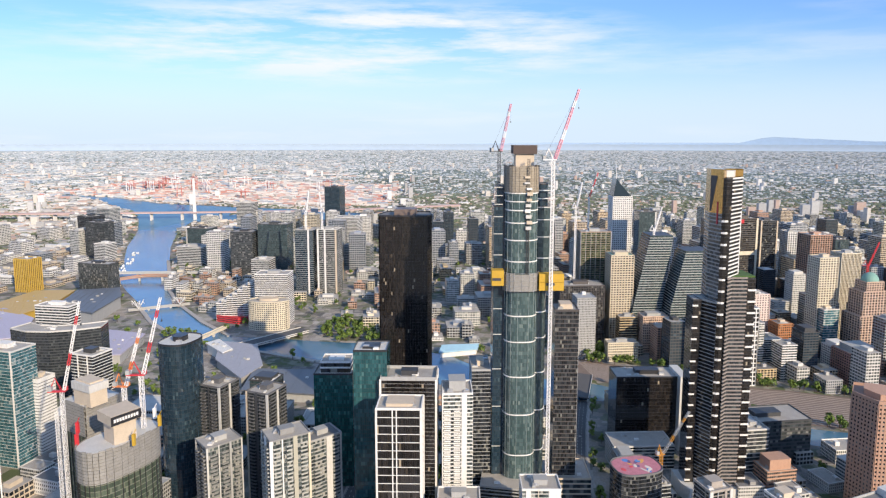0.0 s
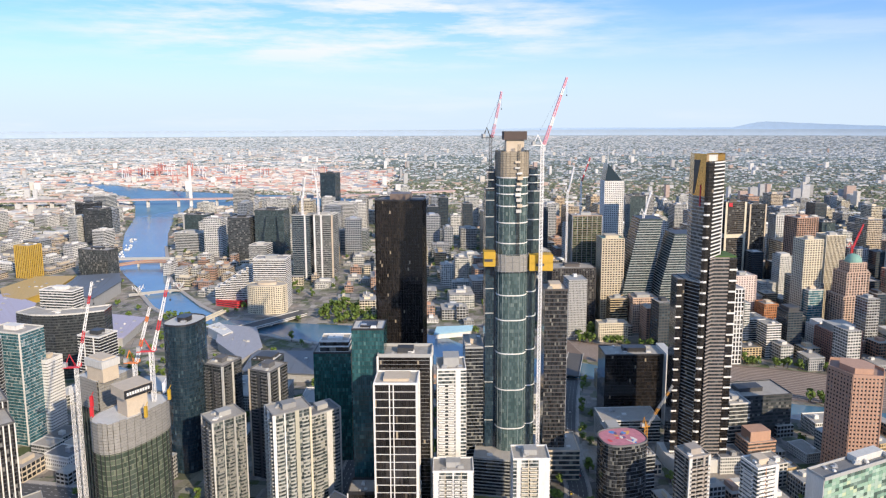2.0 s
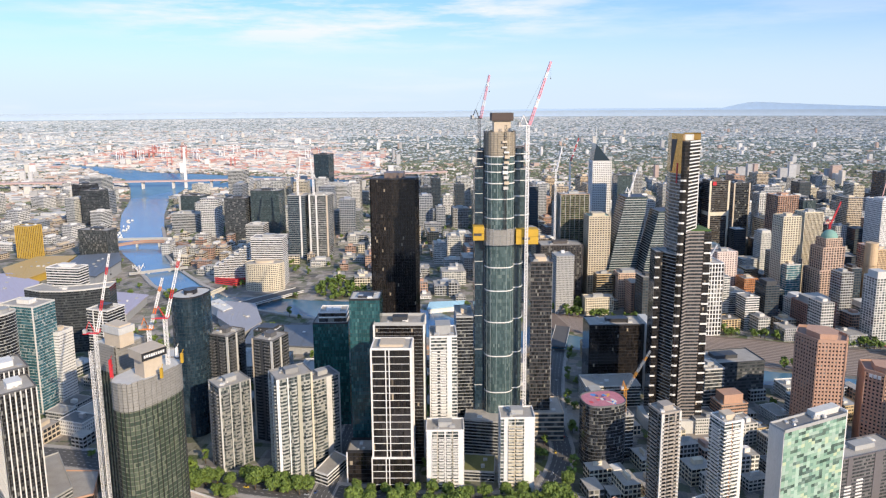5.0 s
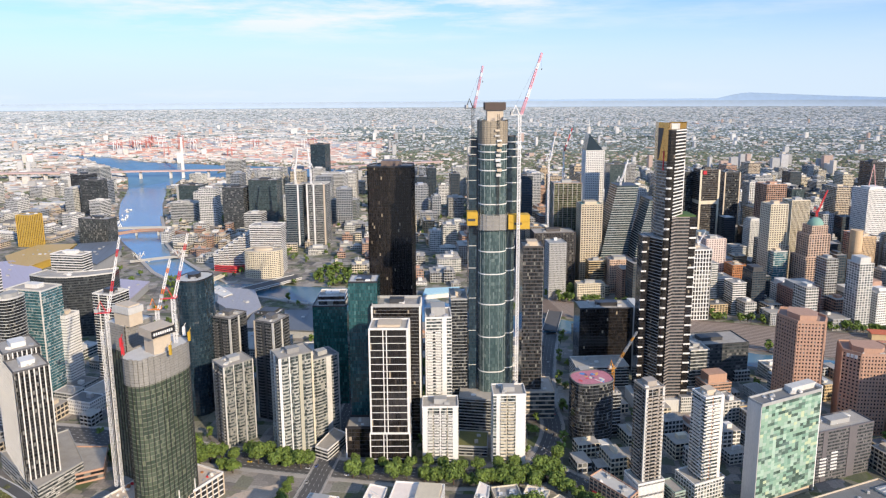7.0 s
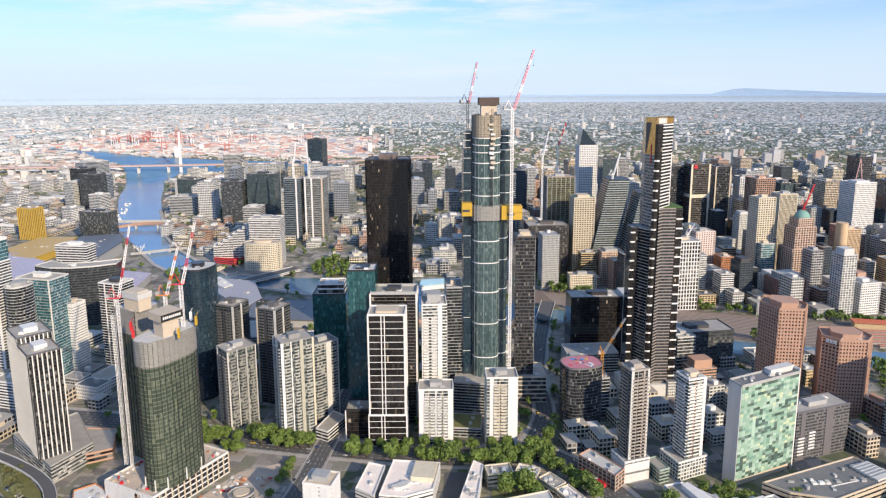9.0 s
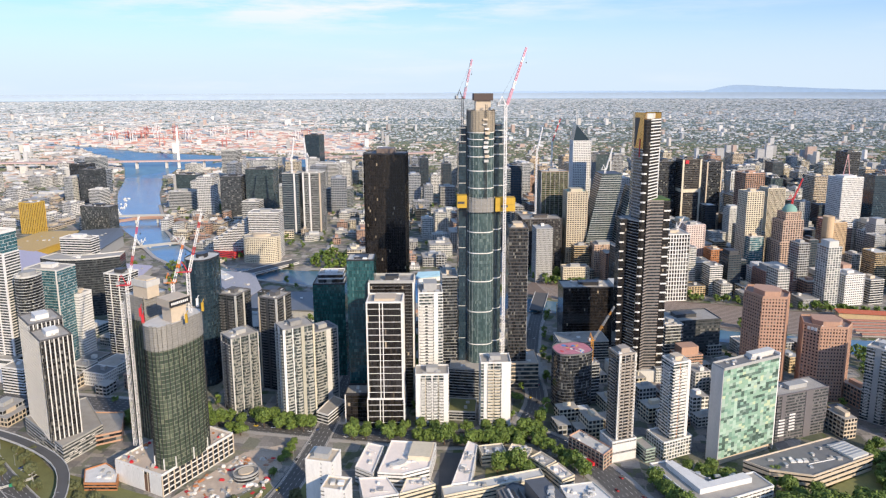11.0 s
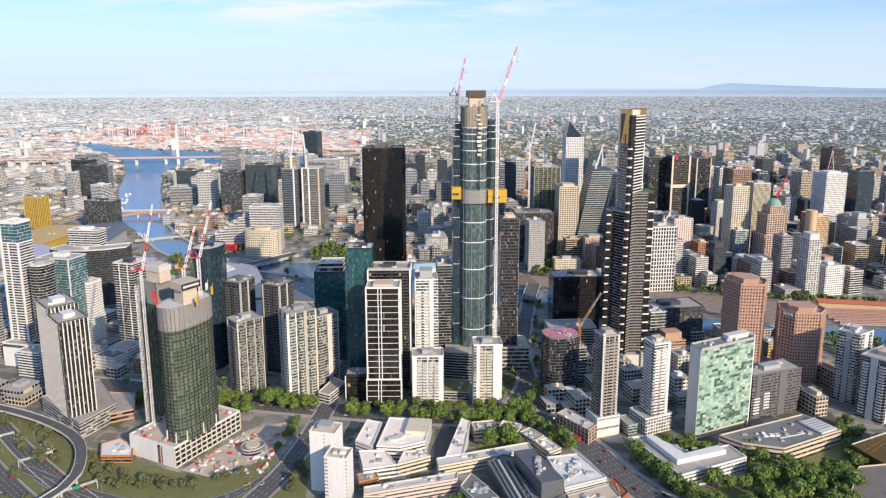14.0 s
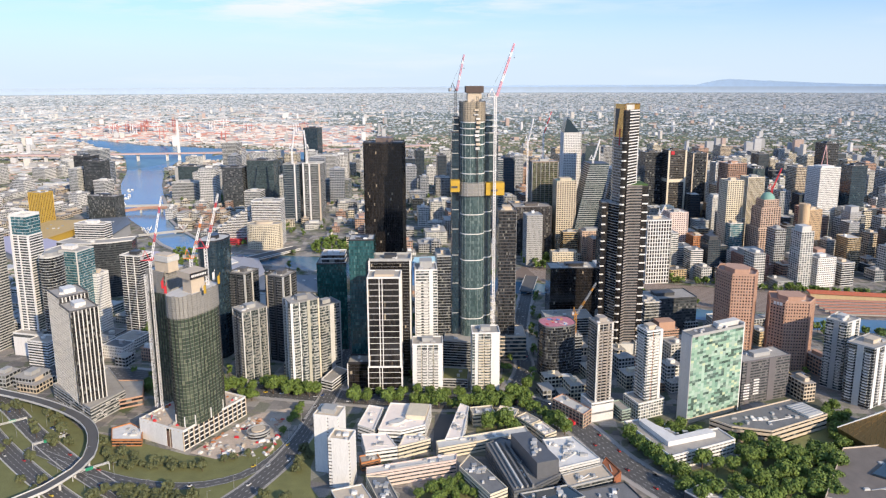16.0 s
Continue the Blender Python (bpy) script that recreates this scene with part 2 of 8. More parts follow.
def roof_units(root, poly, z, rng, n=6, mat=None, name="roof_unit"):
    """Plant boxes, ducts and vents on a flat roof, each on its own low plinth."""
    mx, my = middle(poly)
    for k in range(n):
        p = poly[rng.randrange(len(poly))]
        f = rng.uniform(0.1, 0.62)
        x, y = mx + (p[0] - mx) * f + rng.uniform(-2, 2), my + (p[1] - my) * f + rng.uniform(-2, 2)
        a, b, h = rng.uniform(0.8, 2.6), rng.uniform(0.8, 2.2), rng.uniform(0.8, 2.4)
        bm = bmesh.new()
        add_box(bm, x - a, x + a, y - b, y + b, z, z + h * 0.8)
        add_box(bm, x - a * 0.8, x + a * 0.8, y - b * 0.8, y + b * 0.8, z + h * 0.8, z + h)
        part(name, bm, mat or rng.choice((STEEL, PALE, GREY, WHITE)), root)


OCCUPIED = []


def tower(name, label, poly, h, fh=3.2, wall=GREY, glass=G_DARK, pane=1.7, slab=0.7, out=0.25, fins=None, fin_mat=None,
          z0=0.0, root=None, roof=ROOF, plant=0.35, plant_h=4.0, units=5, first=0.0, seed=1, category="building", slab_mat=None, solid=False, parapet=1.1, group="", joined=None, core=None, ribs=None):
    """A building of storeys: core, a band of panes and a floor edge a storey, upright piers, roof, parapet and plant room."""
    rng = random.Random(seed)
    c = middle(poly)
    if root is None:
        root = thing(name, label, category, c[0], c[1], 0, group)
        lp = local(poly, c)
    else:
        lp = local(poly, root.location.xy)
    HEIGHT[root.name] = max(h, HEIGHT.get(root.name, 0))
    bm = bmesh.new()
    add_prism(bm, offset(lp, -0.35 if not solid else 0.0), z0 + 0.02, h - 0.3)
    part("core", bm, core or (wall if solid else DARK), root)
    nf = max(1, round((h - z0 - first) / fh))
    fh = (h - z0 - first) / nf
    if first:
        bm = panes(offset(lp, -0.2), z0 + 0.4, z0 + first - 0.3, pane * 1.6, rng)
        part("shopfront", bm, G_DARK, root)
    glo = 0.06 if solid else 0.0
    OCCUPIED.append((c[0], c[1], max(math.hypot(x - c[0], y - c[1]) for x, y in poly)))
    joined = c[1] > 440 if joined is None else joined
    b0, b1 = (slab * 0.55, fh - slab * 0.45) if solid else (slab, fh)
    if joined:
        bm = bmesh.new()
        for k in range(nf):
            panes(offset(lp, glo), z0 + first + k * fh + b0, z0 + first + k * fh + b1, pane, rng, into=bm)
        tagged(part("glazing", bm, glass, root), kind="stuff")
        if not solid:
            bm = bmesh.new()
            for k in range(nf):
                add_prism(bm, offset(lp, out), z0 + first + k * fh, z0 + first + k * fh + slab)
            tagged(part("floor_edging", bm, slab_mat or wall, root), kind="stuff")
    else:
        variants = [mesh_of(panes(offset(lp, glo), b0, b1, pane, rng), "window_band", glass) for _ in range(3)]
        for k in range(nf):
            tagged(piece("window_band", rng.choice(variants), root, Matrix.Translation((0, 0, z0 + first + k * fh))), kind="stuff")
        if not solid:
            bm = bmesh.new()
            add_prism(bm, offset(lp, out), 0, slab)
            edge = mesh_of(bm, "floor_edge", slab_mat or wall)
            for k in range(nf):
                piece("floor_edge", edge, root, Matrix.Translation((0, 0, z0 + first + k * fh)))
    if ribs:
        # upright strips at given shares of a side: (side, share, width, depth, material)
        for side, share, rw, rd, rm in ribs:
            p, q = Vector(lp[side]), Vector(lp[(side + 1) % len(lp)])
            ang = math.atan2(q.y - p.y, q.x - p.x)
            at = p + (q - p) * share
            bm = bmesh.new()
            add_box(bm, -rw / 2, rw / 2, -rd, 0.3, 0, h - z0 + 0.4)
            piece("pier", mesh_of(bm, "pier", rm), root, Matrix.Translation((at.x, at.y, z0)) @ Matrix.Rotation(ang, 4, "Z"))
    if fins:
        sp, fw, fd = fins
        bm = bmesh.new()
        add_box(bm, -fw / 2, fw / 2, -fd, 0.3, 0, h - z0)
        fin = mesh_of(bm, "pier", fin_mat or wall)
        n = len(lp)
        for k in range(n):
            a, b = Vector(lp[k]), Vector(lp[(k + 1) % n])
            ln = (b - a).length
            m = max(1, round(ln / sp))
            ang = math.atan2(b.y - a.y, b.x - a.x)
            for j in range(m + (1 if ln > sp * 0.8 and n < 8 else 0)):
                p = a + (b - a) * (j / m)
                piece("pier", fin, root, Matrix.Translation((p.x, p.y, z0)) @ Matrix.Rotation(ang, 4, "Z"))
    bm = bmesh.new()
    add_prism(bm, offset(lp, out * 0.5), h - 0.3, h)
    part("roof", bm, roof, root)
    if parapet:
        bm = bmesh.new()
        o, i = offset(lp, out + 0.02), offset(lp, -0.4)
        n = len(o)
        lo, lt = [bm.verts.new((*p, h - 0.6)) for p in o], [bm.verts.new((*p, h + parapet)) for p in o]
        it, ib = [bm.verts.new((*p, h + parapet)) for p in i], [bm.verts.new((*p, h + 0.01)) for p in i]
        for k in range(n):
            j = (k + 1) % n
            bm.faces.new((lo[k], lo[j], lt[j], lt[k])), bm.faces.new((lt[k], lt[j], it[j], it[k])), bm.faces.new((it[k], it[j], ib[j], ib[k]))
        part("parapet", bm, slab_mat or wall, root)
    if plant:
        m = middle(lp)
        sc = [(m[0] + (x - m[0]) * plant, m[1] + (y - m[1]) * plant) for x, y in lp]
        bm = bmesh.new()
        add_prism(bm, sc, h, h + plant_h)
        add_prism(bm, offset(sc, 0.25), h + plant_h, h + plant_h + 0.35)
        part("plant_room", bm, wall if wall in (BRICK, DARK, BLACKM) else rng.choice((BEIGE, GREY, wall)), root)
    if units:
        roof_units(root, lp, h, rng, units)
    return root

# ---- ground, reaching the horizon ----
MID = Vector((0, -85, 318))
# plan placed from an earlier camera fit; this map moves it to the present view
VIEW_FIT = Matrix(((0.996217, 0.0145337, -6.74525), (-0.00840172, 1.204567, 49.21126), (7.72420e-05, -4.22326e-05, 1.0)))
BACK = VIEW_FIT.inverted()


def on_ground(x, y):
    p = VIEW_FIT @ Vector((x, y, 1))
    return p.x / p.z, p.y / p.z


def on_plan(x, y):
    p = BACK @ Vector((x, y, 1))
    return p.x / p.z, p.y / p.z


def rise_of(x, y, h=60.0):
    """Height scale of the remap, by place and height, fitted to the camera's view."""
    return 0.94844 - 7.515e-05 * x + 8.628e-05 * y - 7.9e-09 * x * y - 7.776e-09 * y * y + 8.407e-05 * h


def view_shift(x, y, h):
    """East shift of a building by its height, to fit the camera's view."""
    return h * (0.00974 + 0.0517 * x / (y + 85) + 1.134e-05 * h)


HEIGHT = {}   # of each building, by the name of its object


def far(x, y, z=0.0):
    """Beyond 3 km the plain is drawn in and raised, so that it keeps its angle to the eye and ends within 4.8 km."""
    d = math.hypot(x - MID.x, y - MID.y)
    k = 1.0 if d < 3000 else (3000 + 1750 * (1 - math.exp(-(d - 3000) / 4500))) / d
    return (MID.x + (x - MID.x) * k, MID.y + (y - MID.y) * k, MID.z + (z - MID.z) * k)


LEVEL = []   # names of what is placed on the fitted ground from the start


def ground_mat():
    m, n, l, p = node_mat("city_ground")
    tc = n.new("ShaderNodeTexCoord")
    a, b, c = (n.new("ShaderNodeTexNoise") for _ in range(3))
    for k, s, d in ((a, 0.006, 5), (b, 0.05, 4), (c, 0.6, 3)):
        k.inputs["Scale"].default_value, k.inputs["Detail"].default_value = s, d
        l.new(tc.outputs["Object"], k.inputs["Vector"])
    # plots of asphalt, paving, concrete, earth and grass
    turn = n.new("ShaderNodeMapping"); turn.inputs["Rotation"].default_value = (0, 0, radians(10))
    l.new(tc.outputs["Object"], turn.inputs[0])
    plots = []
    for size, rand in ((0.03, 0.75), (0.085, 0.8)):
        v = n.new("ShaderNodeTexVoronoi"); v.distance = "CHEBYCHEV"
        v.inputs["Scale"].default_value, v.inputs["Randomness"].default_value = size, rand
        l.new(turn.outputs[0], v.inputs["Vector"])
        q = n.new("ShaderNodeSeparateColor"); l.new(v.outputs["Color"], q.inputs[0])
        r = n.new("ShaderNodeValToRGB"); r.color_ramp.interpolation = "CONSTANT"
        e = r.color_ramp.elements
        cols = ((0.11, 0.105, 0.1), (0.3, 0.275, 0.25), (0.17, 0.16, 0.15), (0.4, 0.37, 0.33), (0.1, 0.12, 0.05), (0.22, 0.2, 0.185), (0.33, 0.285, 0.235), (0.085, 0.11, 0.045))
        while len(e) < len(cols):
            e.new(0.5)
        for k, col in enumerate(cols):
            e[k].position, e[k].color = k / len(cols), (*col, 1)
        l.new(q.outputs[0], r.inputs[0]); plots.append(r)
    r = n.new("ShaderNodeMix"); r.data_type = "RGBA"
    l.new(a.outputs[0], r.inputs[0]); l.new(plots[0].outputs[0], r.inputs[6]); l.new(plots[1].outputs[0], r.inputs[7])
    mx = n.new("ShaderNodeMix"); mx.data_type, mx.blend_type = "RGBA", "OVERLAY"; mx.inputs[0].default_value = 0.5
    l.new(r.outputs[2], mx.inputs[6]); l.new(c.outputs[0], mx.inputs[7]); l.new(mx.outputs[2], p.inputs["Base Color"])
    p.inputs["Roughness"].default_value = 0.95
    return m


def build_ground():
    ds = [0, 150, 400, 800, 1300, 1900, 2400, 3000]
    while ds[-1] < 60000:
        ds.append(ds[-1] * 1.045)
    na = 600
    vs, fs = [], []
    for d in ds:
        for k in range(na):
            a = 2 * math.pi * k / na
            vs.append(far(MID.x + d * math.sin(a), MID.y + d * math.cos(a)))
    for i in range(len(ds) - 1):
        for k in range(na):
            j = (k + 1) % na
            fs.append((i * na + j, i * na + k, (i + 1) * na + k, (i + 1) * na + j))
    me = bpy.data.meshes.new("ground")
    me.from_pydata(vs, [], fs)
    me.update()
    bm = bmesh.new(); bm.from_mesh(me)
    bmesh.ops.remove_doubles(bm, verts=bm.verts[:na], dist=0.01)
    bm.to_mesh(me); bm.free()
    me.materials.append(ground_mat())
    # haze painted into the plain: bluer beyond 6.5 km, paler beyond 26 km
    me.materials.append(plain("hazed_outer_plain", (0.25, 0.305, 0.34), 1.0, 0.2, 0.01, 0.05, bump=0))
    me.materials.append(plain("hazed_far_plain", (0.36, 0.45, 0.55), 1.0, 0.05, 0.004, 0.03, bump=0))
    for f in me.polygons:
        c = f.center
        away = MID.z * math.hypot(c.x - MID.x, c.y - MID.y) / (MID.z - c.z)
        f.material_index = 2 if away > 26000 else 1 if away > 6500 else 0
    LEVEL.append("ground")
    tagged(new("ground", me), "flat city ground of paving, earth and grass reaching the horizon", "ground", kind="structure")


build_ground()


def water_mat():
    m, n, l, p = node_mat("river_water")
    tc, a, b = n.new("ShaderNodeTexCoord"), n.new("ShaderNodeTexNoise"), n.new("ShaderNodeTexNoise")
    a.inputs["Scale"].default_value, b.inputs["Scale"].default_value = 0.35, 0.012
    l.new(tc.outputs["Object"], a.inputs["Vector"]); l.new(tc.outputs["Object"], b.inputs["Vector"])
    r = n.new("ShaderNodeValToRGB")
    e = r.color_ramp.elements
    e[0].position, e[0].color, e[1].position, e[1].color = 0.35, (0.06, 0.15, 0.23, 1), 0.7, (0.1, 0.215, 0.305, 1)
    l.new(b.outputs[0], r.inputs[0]); l.new(r.outputs[0], p.inputs["Base Color"])
    bp = n.new("ShaderNodeBump"); bp.inputs["Strength"].default_value, bp.inputs["Distance"].default_value = 0.5, 0.3
    l.new(a.outputs[0], bp.inputs["Height"]); l.new(bp.outputs[0], p.inputs["Normal"])
    p.inputs["Roughness"].default_value = 0.18
    return m


def sheet(name, outline, z, mat, label, category, kind="structure"):
    bm = bmesh.new()
    f = bm.faces.new([bm.verts.new((x, y, z)) for x, y in outline])
    bmesh.ops.triangulate(bm, faces=[f])
    bmesh.ops.recalc_face_normals(bm, faces=bm.faces)
    for q in bm.faces:
        if q.normal.z < 0:
            q.normal_flip()
    me = mesh_of(bm, name, mat)
    return tagged(new(name, me), label, category, kind=kind)


WATER = water_mat()
RAILBED = [(150, 800), (205, 785), (345, 700), (420, 668), (530, 645), (700, 628), (900, 615), (900, 700), (700, 712), (583, 732), (450, 766), (384, 780), (300, 822), (190, 868)]
LEFT_BANK = [(900, 548), (640, 572), (480, 594), (390, 622), (300, 668), (222, 715), (182, 722), (56, 728), (-4, 760), (-64, 822), (-109, 825), (-173, 831), (-243, 858), (-320, 880), (-422, 938), (-468, 984), (-545, 1093), (-612, 1180), (-695, 1300), (-750, 1448), (-825, 1614), (-925, 1883), (-1030, 2110), (-1138, 2296), (-1330, 2500)]
RIGHT_BANK = [(-1150, 2560), (-800, 2500), (-426, 2470), (-300, 2380), (-392, 2208), (-560, 2170), (-760, 2140), (-840, 2080), (-807, 1892), (-715, 1621), (-646, 1455), (-580, 1308), (-530, 1190), (-476, 1099), (-389, 990), (-323, 925), (-243, 920), (-190, 912), (-121, 908), (-40, 890), (16, 860), (68, 800), (189, 775), (205, 770), (345, 690), (420, 658), (530, 635), (700, 618), (900, 605)]
sheet("water", LEFT_BANK + RIGHT_BANK, 0.3, WATER, "blue rippled river winding through the city", "river")
# farther reach of the river towards the port
FAR_REACH = [(-1330, 2500), (-1450, 2640), (-1680, 2740), (-1690, 2800), (-1440, 2740), (-1150, 2560)]
bm = bmesh.new()
bm.faces.new([bm.verts.new((x, y, 0.6)) for x, y in FAR_REACH])
bmesh.ops.recalc_face_normals(bm, faces=bm.faces)
tagged(new("water", mesh_of(bm, "water", WATER)), "far reach of the river beside the port", "river", kind="structure")


def quay(points, label):
    """Stone embankment wall with a promenade along a bank."""
    bm = bmesh.new()
    for a, b in zip(points[:-1], points[1:]):
        a, b = Vector(a), Vector(b)
        u = (b - a).normalized()
        nr = Vector((-u.y, u.x))
        add_prism(bm, [tuple(a - nr * 0), tuple(b - nr * 0), tuple(b - nr * 7), tuple(a - nr * 7)][::-1], 0.05, 2.2)
    bmesh.ops.recalc_face_normals(bm, faces=bm.faces)
    tagged(new("pavement", mesh_of(bm, "pavement", PAVING)), label, "promenade", kind="structure")


quay([(-4, 758), (-64, 820), (-109, 823), (-173, 829), (-243, 856), (-320, 878), (-422, 936), (-468, 982), (-545, 1091)][::-1], "paved riverside promenade with a stone edge")
quay([(-323, 927), (-389, 992), (-476, 1101), (-530, 1192), (-580, 1310), (-646, 1457)][::-1], "paved promenade on the far bank")


def ribbon(name, pts, width, z, mat, label, category="road", thick=0.0, kind="structure", edge=None):
    """A road or path of even width along pts (x, y) or (x, y, z)."""
    ps = [Vector((*p, z)) if len(p) == 2 else Vector(p) for p in pts]
    # smooth the line
    fine = []
    for k in range(len(ps) - 1):
        p0, p1, p2, p3 = ps[max(0, k - 1)], ps[k], ps[k + 1], ps[min(len(ps) - 1, k + 2)]
        m = max(2, int((p2 - p1).length / 12))
        for j in range(m):
            t = j / m
            fine.append(0.5 * ((2 * p1) + (p2 - p0) * t + (2 * p0 - 5 * p1 + 4 * p2 - p3) * t * t + (3 * p1 - p0 - 3 * p2 + p3) * t ** 3))
    fine.append(ps[-1])
    bm = bmesh.new()
    rows = []
    for k, p in enumerate(fine):
        u = (fine[min(k + 1, len(fine) - 1)] - fine[max(k - 1, 0)]); u.z = 0; u.normalize()
        nr = Vector((-u.y, u.x, 0)) * width / 2
        if thick:
            rows.append([bm.verts.new(v) for v in (p + nr - Vector((0, 0, thick)), p + nr, p - nr, p - nr - Vector((0, 0, thick)))])
        else:
            rows.append([bm.verts.new(v) for v in (p + nr, p - nr)])
    for a, b in zip(rows[:-1], rows[1:]):
        for k in range(len(a) - 1):
            bm.faces.new((a[k], a[k + 1], b[k + 1], b[k]))
        if thick:
            bm.faces.new((a[-1], a[0], b[0], b[-1]))
    bmesh.ops.recalc_face_normals(bm, faces=bm.faces)
    if not thick:
        for f in bm.faces:
            if f.normal.z < 0:
                f.normal_flip()
    ob = tagged(new(name, mesh_of(bm, name, mat)), label, category, kind=kind)
    return ob, fine


# the main streets
BOULEVARD = [(-420, 470), (-300, 455), (-190, 428), (-80, 408), (30, 394), (95, 402), (130, 384), (158, 345), (178, 295), (215, 235), (260, 150), (330, 20)]
CROSS = [(98, 405), (125, 470), (130, 540), (150, 640), (170, 720)]
EXPRESS = [(-560, 520), (-450, 425), (-390, 372), (-335, 322), (-270, 270), (-200, 225), (-110, 190), (0, 130)]
SLIP = [(-330, 318), (-240, 276), (-179, 264), (-138, 277), (-116, 305), (-103, 345), (-95, 385), (-88, 415)]
SLIP_IN = [(-260, 130), (-175, 205), (-137, 245), (-112, 290), (-97, 340), (-85, 410), (-78, 470), (-70, 560)]
SIDE = [(-300, 300), (-235, 255), (-160, 190)]
RAMP = [(-540, 452, 3), (-405, 404, 7), (-332, 371, 9), (-286, 337, 9), (-265, 291, 9), (-272, 260, 9), (-290, 236, 9), (-345, 190, 9), (-440, 110, 9)]
sheet("lawn", [(-520, 440), (-400, 420), (-350, 392), (-300, 347), (-240, 326), (-190, 306), (-150, 300), (-118, 330), (-100, 300), (-140, 190), (-300, 100), (-560, 200)], 0.12, LAWN, "rough grass verges between the ramps", "grass")
sheet("lawn", [(206, 262), (222, 236), (330, 218), (376, 296), (430, 330), (430, 372), (400, 380), (394, 345), (324, 314), (300, 312), (286, 300), (220, 274)], 0.1, LAWN, "shaded park lawn under the trees", "lawn")
sheet("lawn", [(-150, 205), (-126, 243), (-101, 288), (-87, 336), (-80, 336), (-84, 290), (-80, 262), (-66, 240), (-64, 210), (-100, 180)], 0.13, LAWN, "dry grass verge beside the four-lane road", "grass")
sheet("lawn", [(-320, 470), (-230, 445), (-205, 405), (-250, 400), (-300, 440)], 0.12, LAWN, "mown lawn behind the tower under construction", "lawn")


def side_line(pts, off):
    out = []
    for k, p in enumerate(pts):
        u = (Vector(pts[min(k + 1, len(pts) - 1)][:2]) - Vector(pts[max(k - 1, 0)][:2])).normalized()
        q = Vector(p[:2]) + Vector((-u.y, u.x)) * off
        out.append((q.x, q.y, *p[2:]))
    return out


level = 0.16
LANES = bmesh.new()
for pts, w, lab, foot, lanes in ((BOULEVARD, 26, "asphalt boulevard with tram tracks and street trees", 9, 6), (CROSS, 18, "asphalt cross street in shadow", 6, 4), (side_line(EXPRESS, 13), 15, "motorway carriageway of worn grey asphalt", 0, 4),
                                (side_line(EXPRESS, -13), 15, "opposite motorway carriageway of worn grey asphalt", 0, 4), (SLIP, 9, "curving slip road beside the grass", 0, 2), (SLIP_IN, 17, "four-lane road towards the boulevard", 3, 4), (SIDE, 8, "narrow slip lane between verges", 0, 2)):
    if foot:
        level += 0.012
        ribbon("pavement", pts, w + foot, level, PAVING, "paved footway with stone kerb", "pavement")
    level += 0.03
    _, line = ribbon("road", pts, w, level, ASPHALT, lab)
    for lane in range(lanes + 1):
        off = -w / 2 + 0.6 + (w - 1.2) * lane / lanes
        for k in range(0, len(line) - 1):
            a, b = line[k], line[k + 1]
            u = (b - a).normalized()
            s = Vector((-u.y, u.x, 0))
            edge = lane in (0, lanes)
            for j in range(1 if edge else 2):
                p, q = (a, b) if edge else (a.lerp(b, j * 0.5), a.lerp(b, j * 0.5 + 0.22))
                LANES.faces.new([LANES.verts.new(v + Vector((0, 0, 0.02))) for v in (p + s * (off - 0.11), q + s * (off - 0.11), q + s * (off + 0.11), p + s * (off + 0.11))])
bmesh.ops.recalc_face_normals(LANES, faces=LANES.faces)
for f in LANES.faces:
    if f.normal.z < 0:
        f.normal_flip()
tagged(new("road_marking", mesh_of(LANES, "road_marking", LINE)), "white lane lines and dashes", "road markings", kind="stuff")
ribbon("ramp", RAMP, 8.4, 9, ASPHALT, "raised motorway ramp on round columns", "road", thick=1.3)
for e in (-4.2, 4.2):
    ribbon("barrier", [(x, y, z + 0.95) for x, y, z in side_line(RAMP, e)], 0.4, 0, PALE, "concrete ramp barrier", "barrier", thick=1.9)
for k in range(3, len(RAMP) - 1):
    for t in (0.0, 0.5):
        x, y, z = Vector(RAMP[k]).lerp(Vector(RAMP[k + 1]), t)
        bm = bmesh.new()
        add_bar(bm, (x, y, 0), (x, y, z - 1.2), 0.9, 12)
        tagged(new("column", mesh_of(bm, "column", PALE)), "round concrete column under the ramp", "column", kind="structure")
for e in (-5.2, 5.2, 20.6, -20.6):
    ribbon("barrier", side_line(EXPRESS, e), 0.35, 1.1, PALE, "concrete motorway barrier", "barrier", thick=1.0)
T = tower
G_STR = glazing("balcony_dark", (0.012, 0.012, 0.014), (0.05, 0.05, 0.052), (0.2, 0.2, 0.19), 0.1)
G_PANEL = glazing("tower_green_glass", (0.05, 0.07, 0.05), (0.1, 0.125, 0.088), (0.16, 0.18, 0.125), 0.1, 0.16)


def lattice(bm, a, b, half, half2=None, bay=3.0, r=0.12):
    """Square lattice beam from a to b: four chords and zigzag braces."""
    a, b = Vector(a), Vector(b)
    half2 = half if half2 is None else half2
    u = (b - a).normalized()
    side = u.cross(Vector((0, 0, 1)))
    side = side.normalized() if side.length > 0.1 else Vector((1, 0, 0))
    up = side.cross(u)
    n = max(2, round((b - a).length / bay))
    cor = lambda k: [a + (b - a) * (k / n) + side * sx * (half + (half2 - half) * k / n) + up * sy * (half + (half2 - half) * k / n) for sx, sy in ((1, 1), (-1, 1), (-1, -1), (1, -1))]
    ends = cor(0), cor(n)
    for k in range(4):
        add_bar(bm, ends[0][k], ends[1][k], r)
    for j in range(n):
        p, q = cor(j), cor(j + 1)
        for k in range(4):
            add_bar(bm, p[k], q[(k + 1) % 4], r * 0.7, 3)
            add_bar(bm, p[k], p[(k + 1) % 4], r * 0.7, 3)


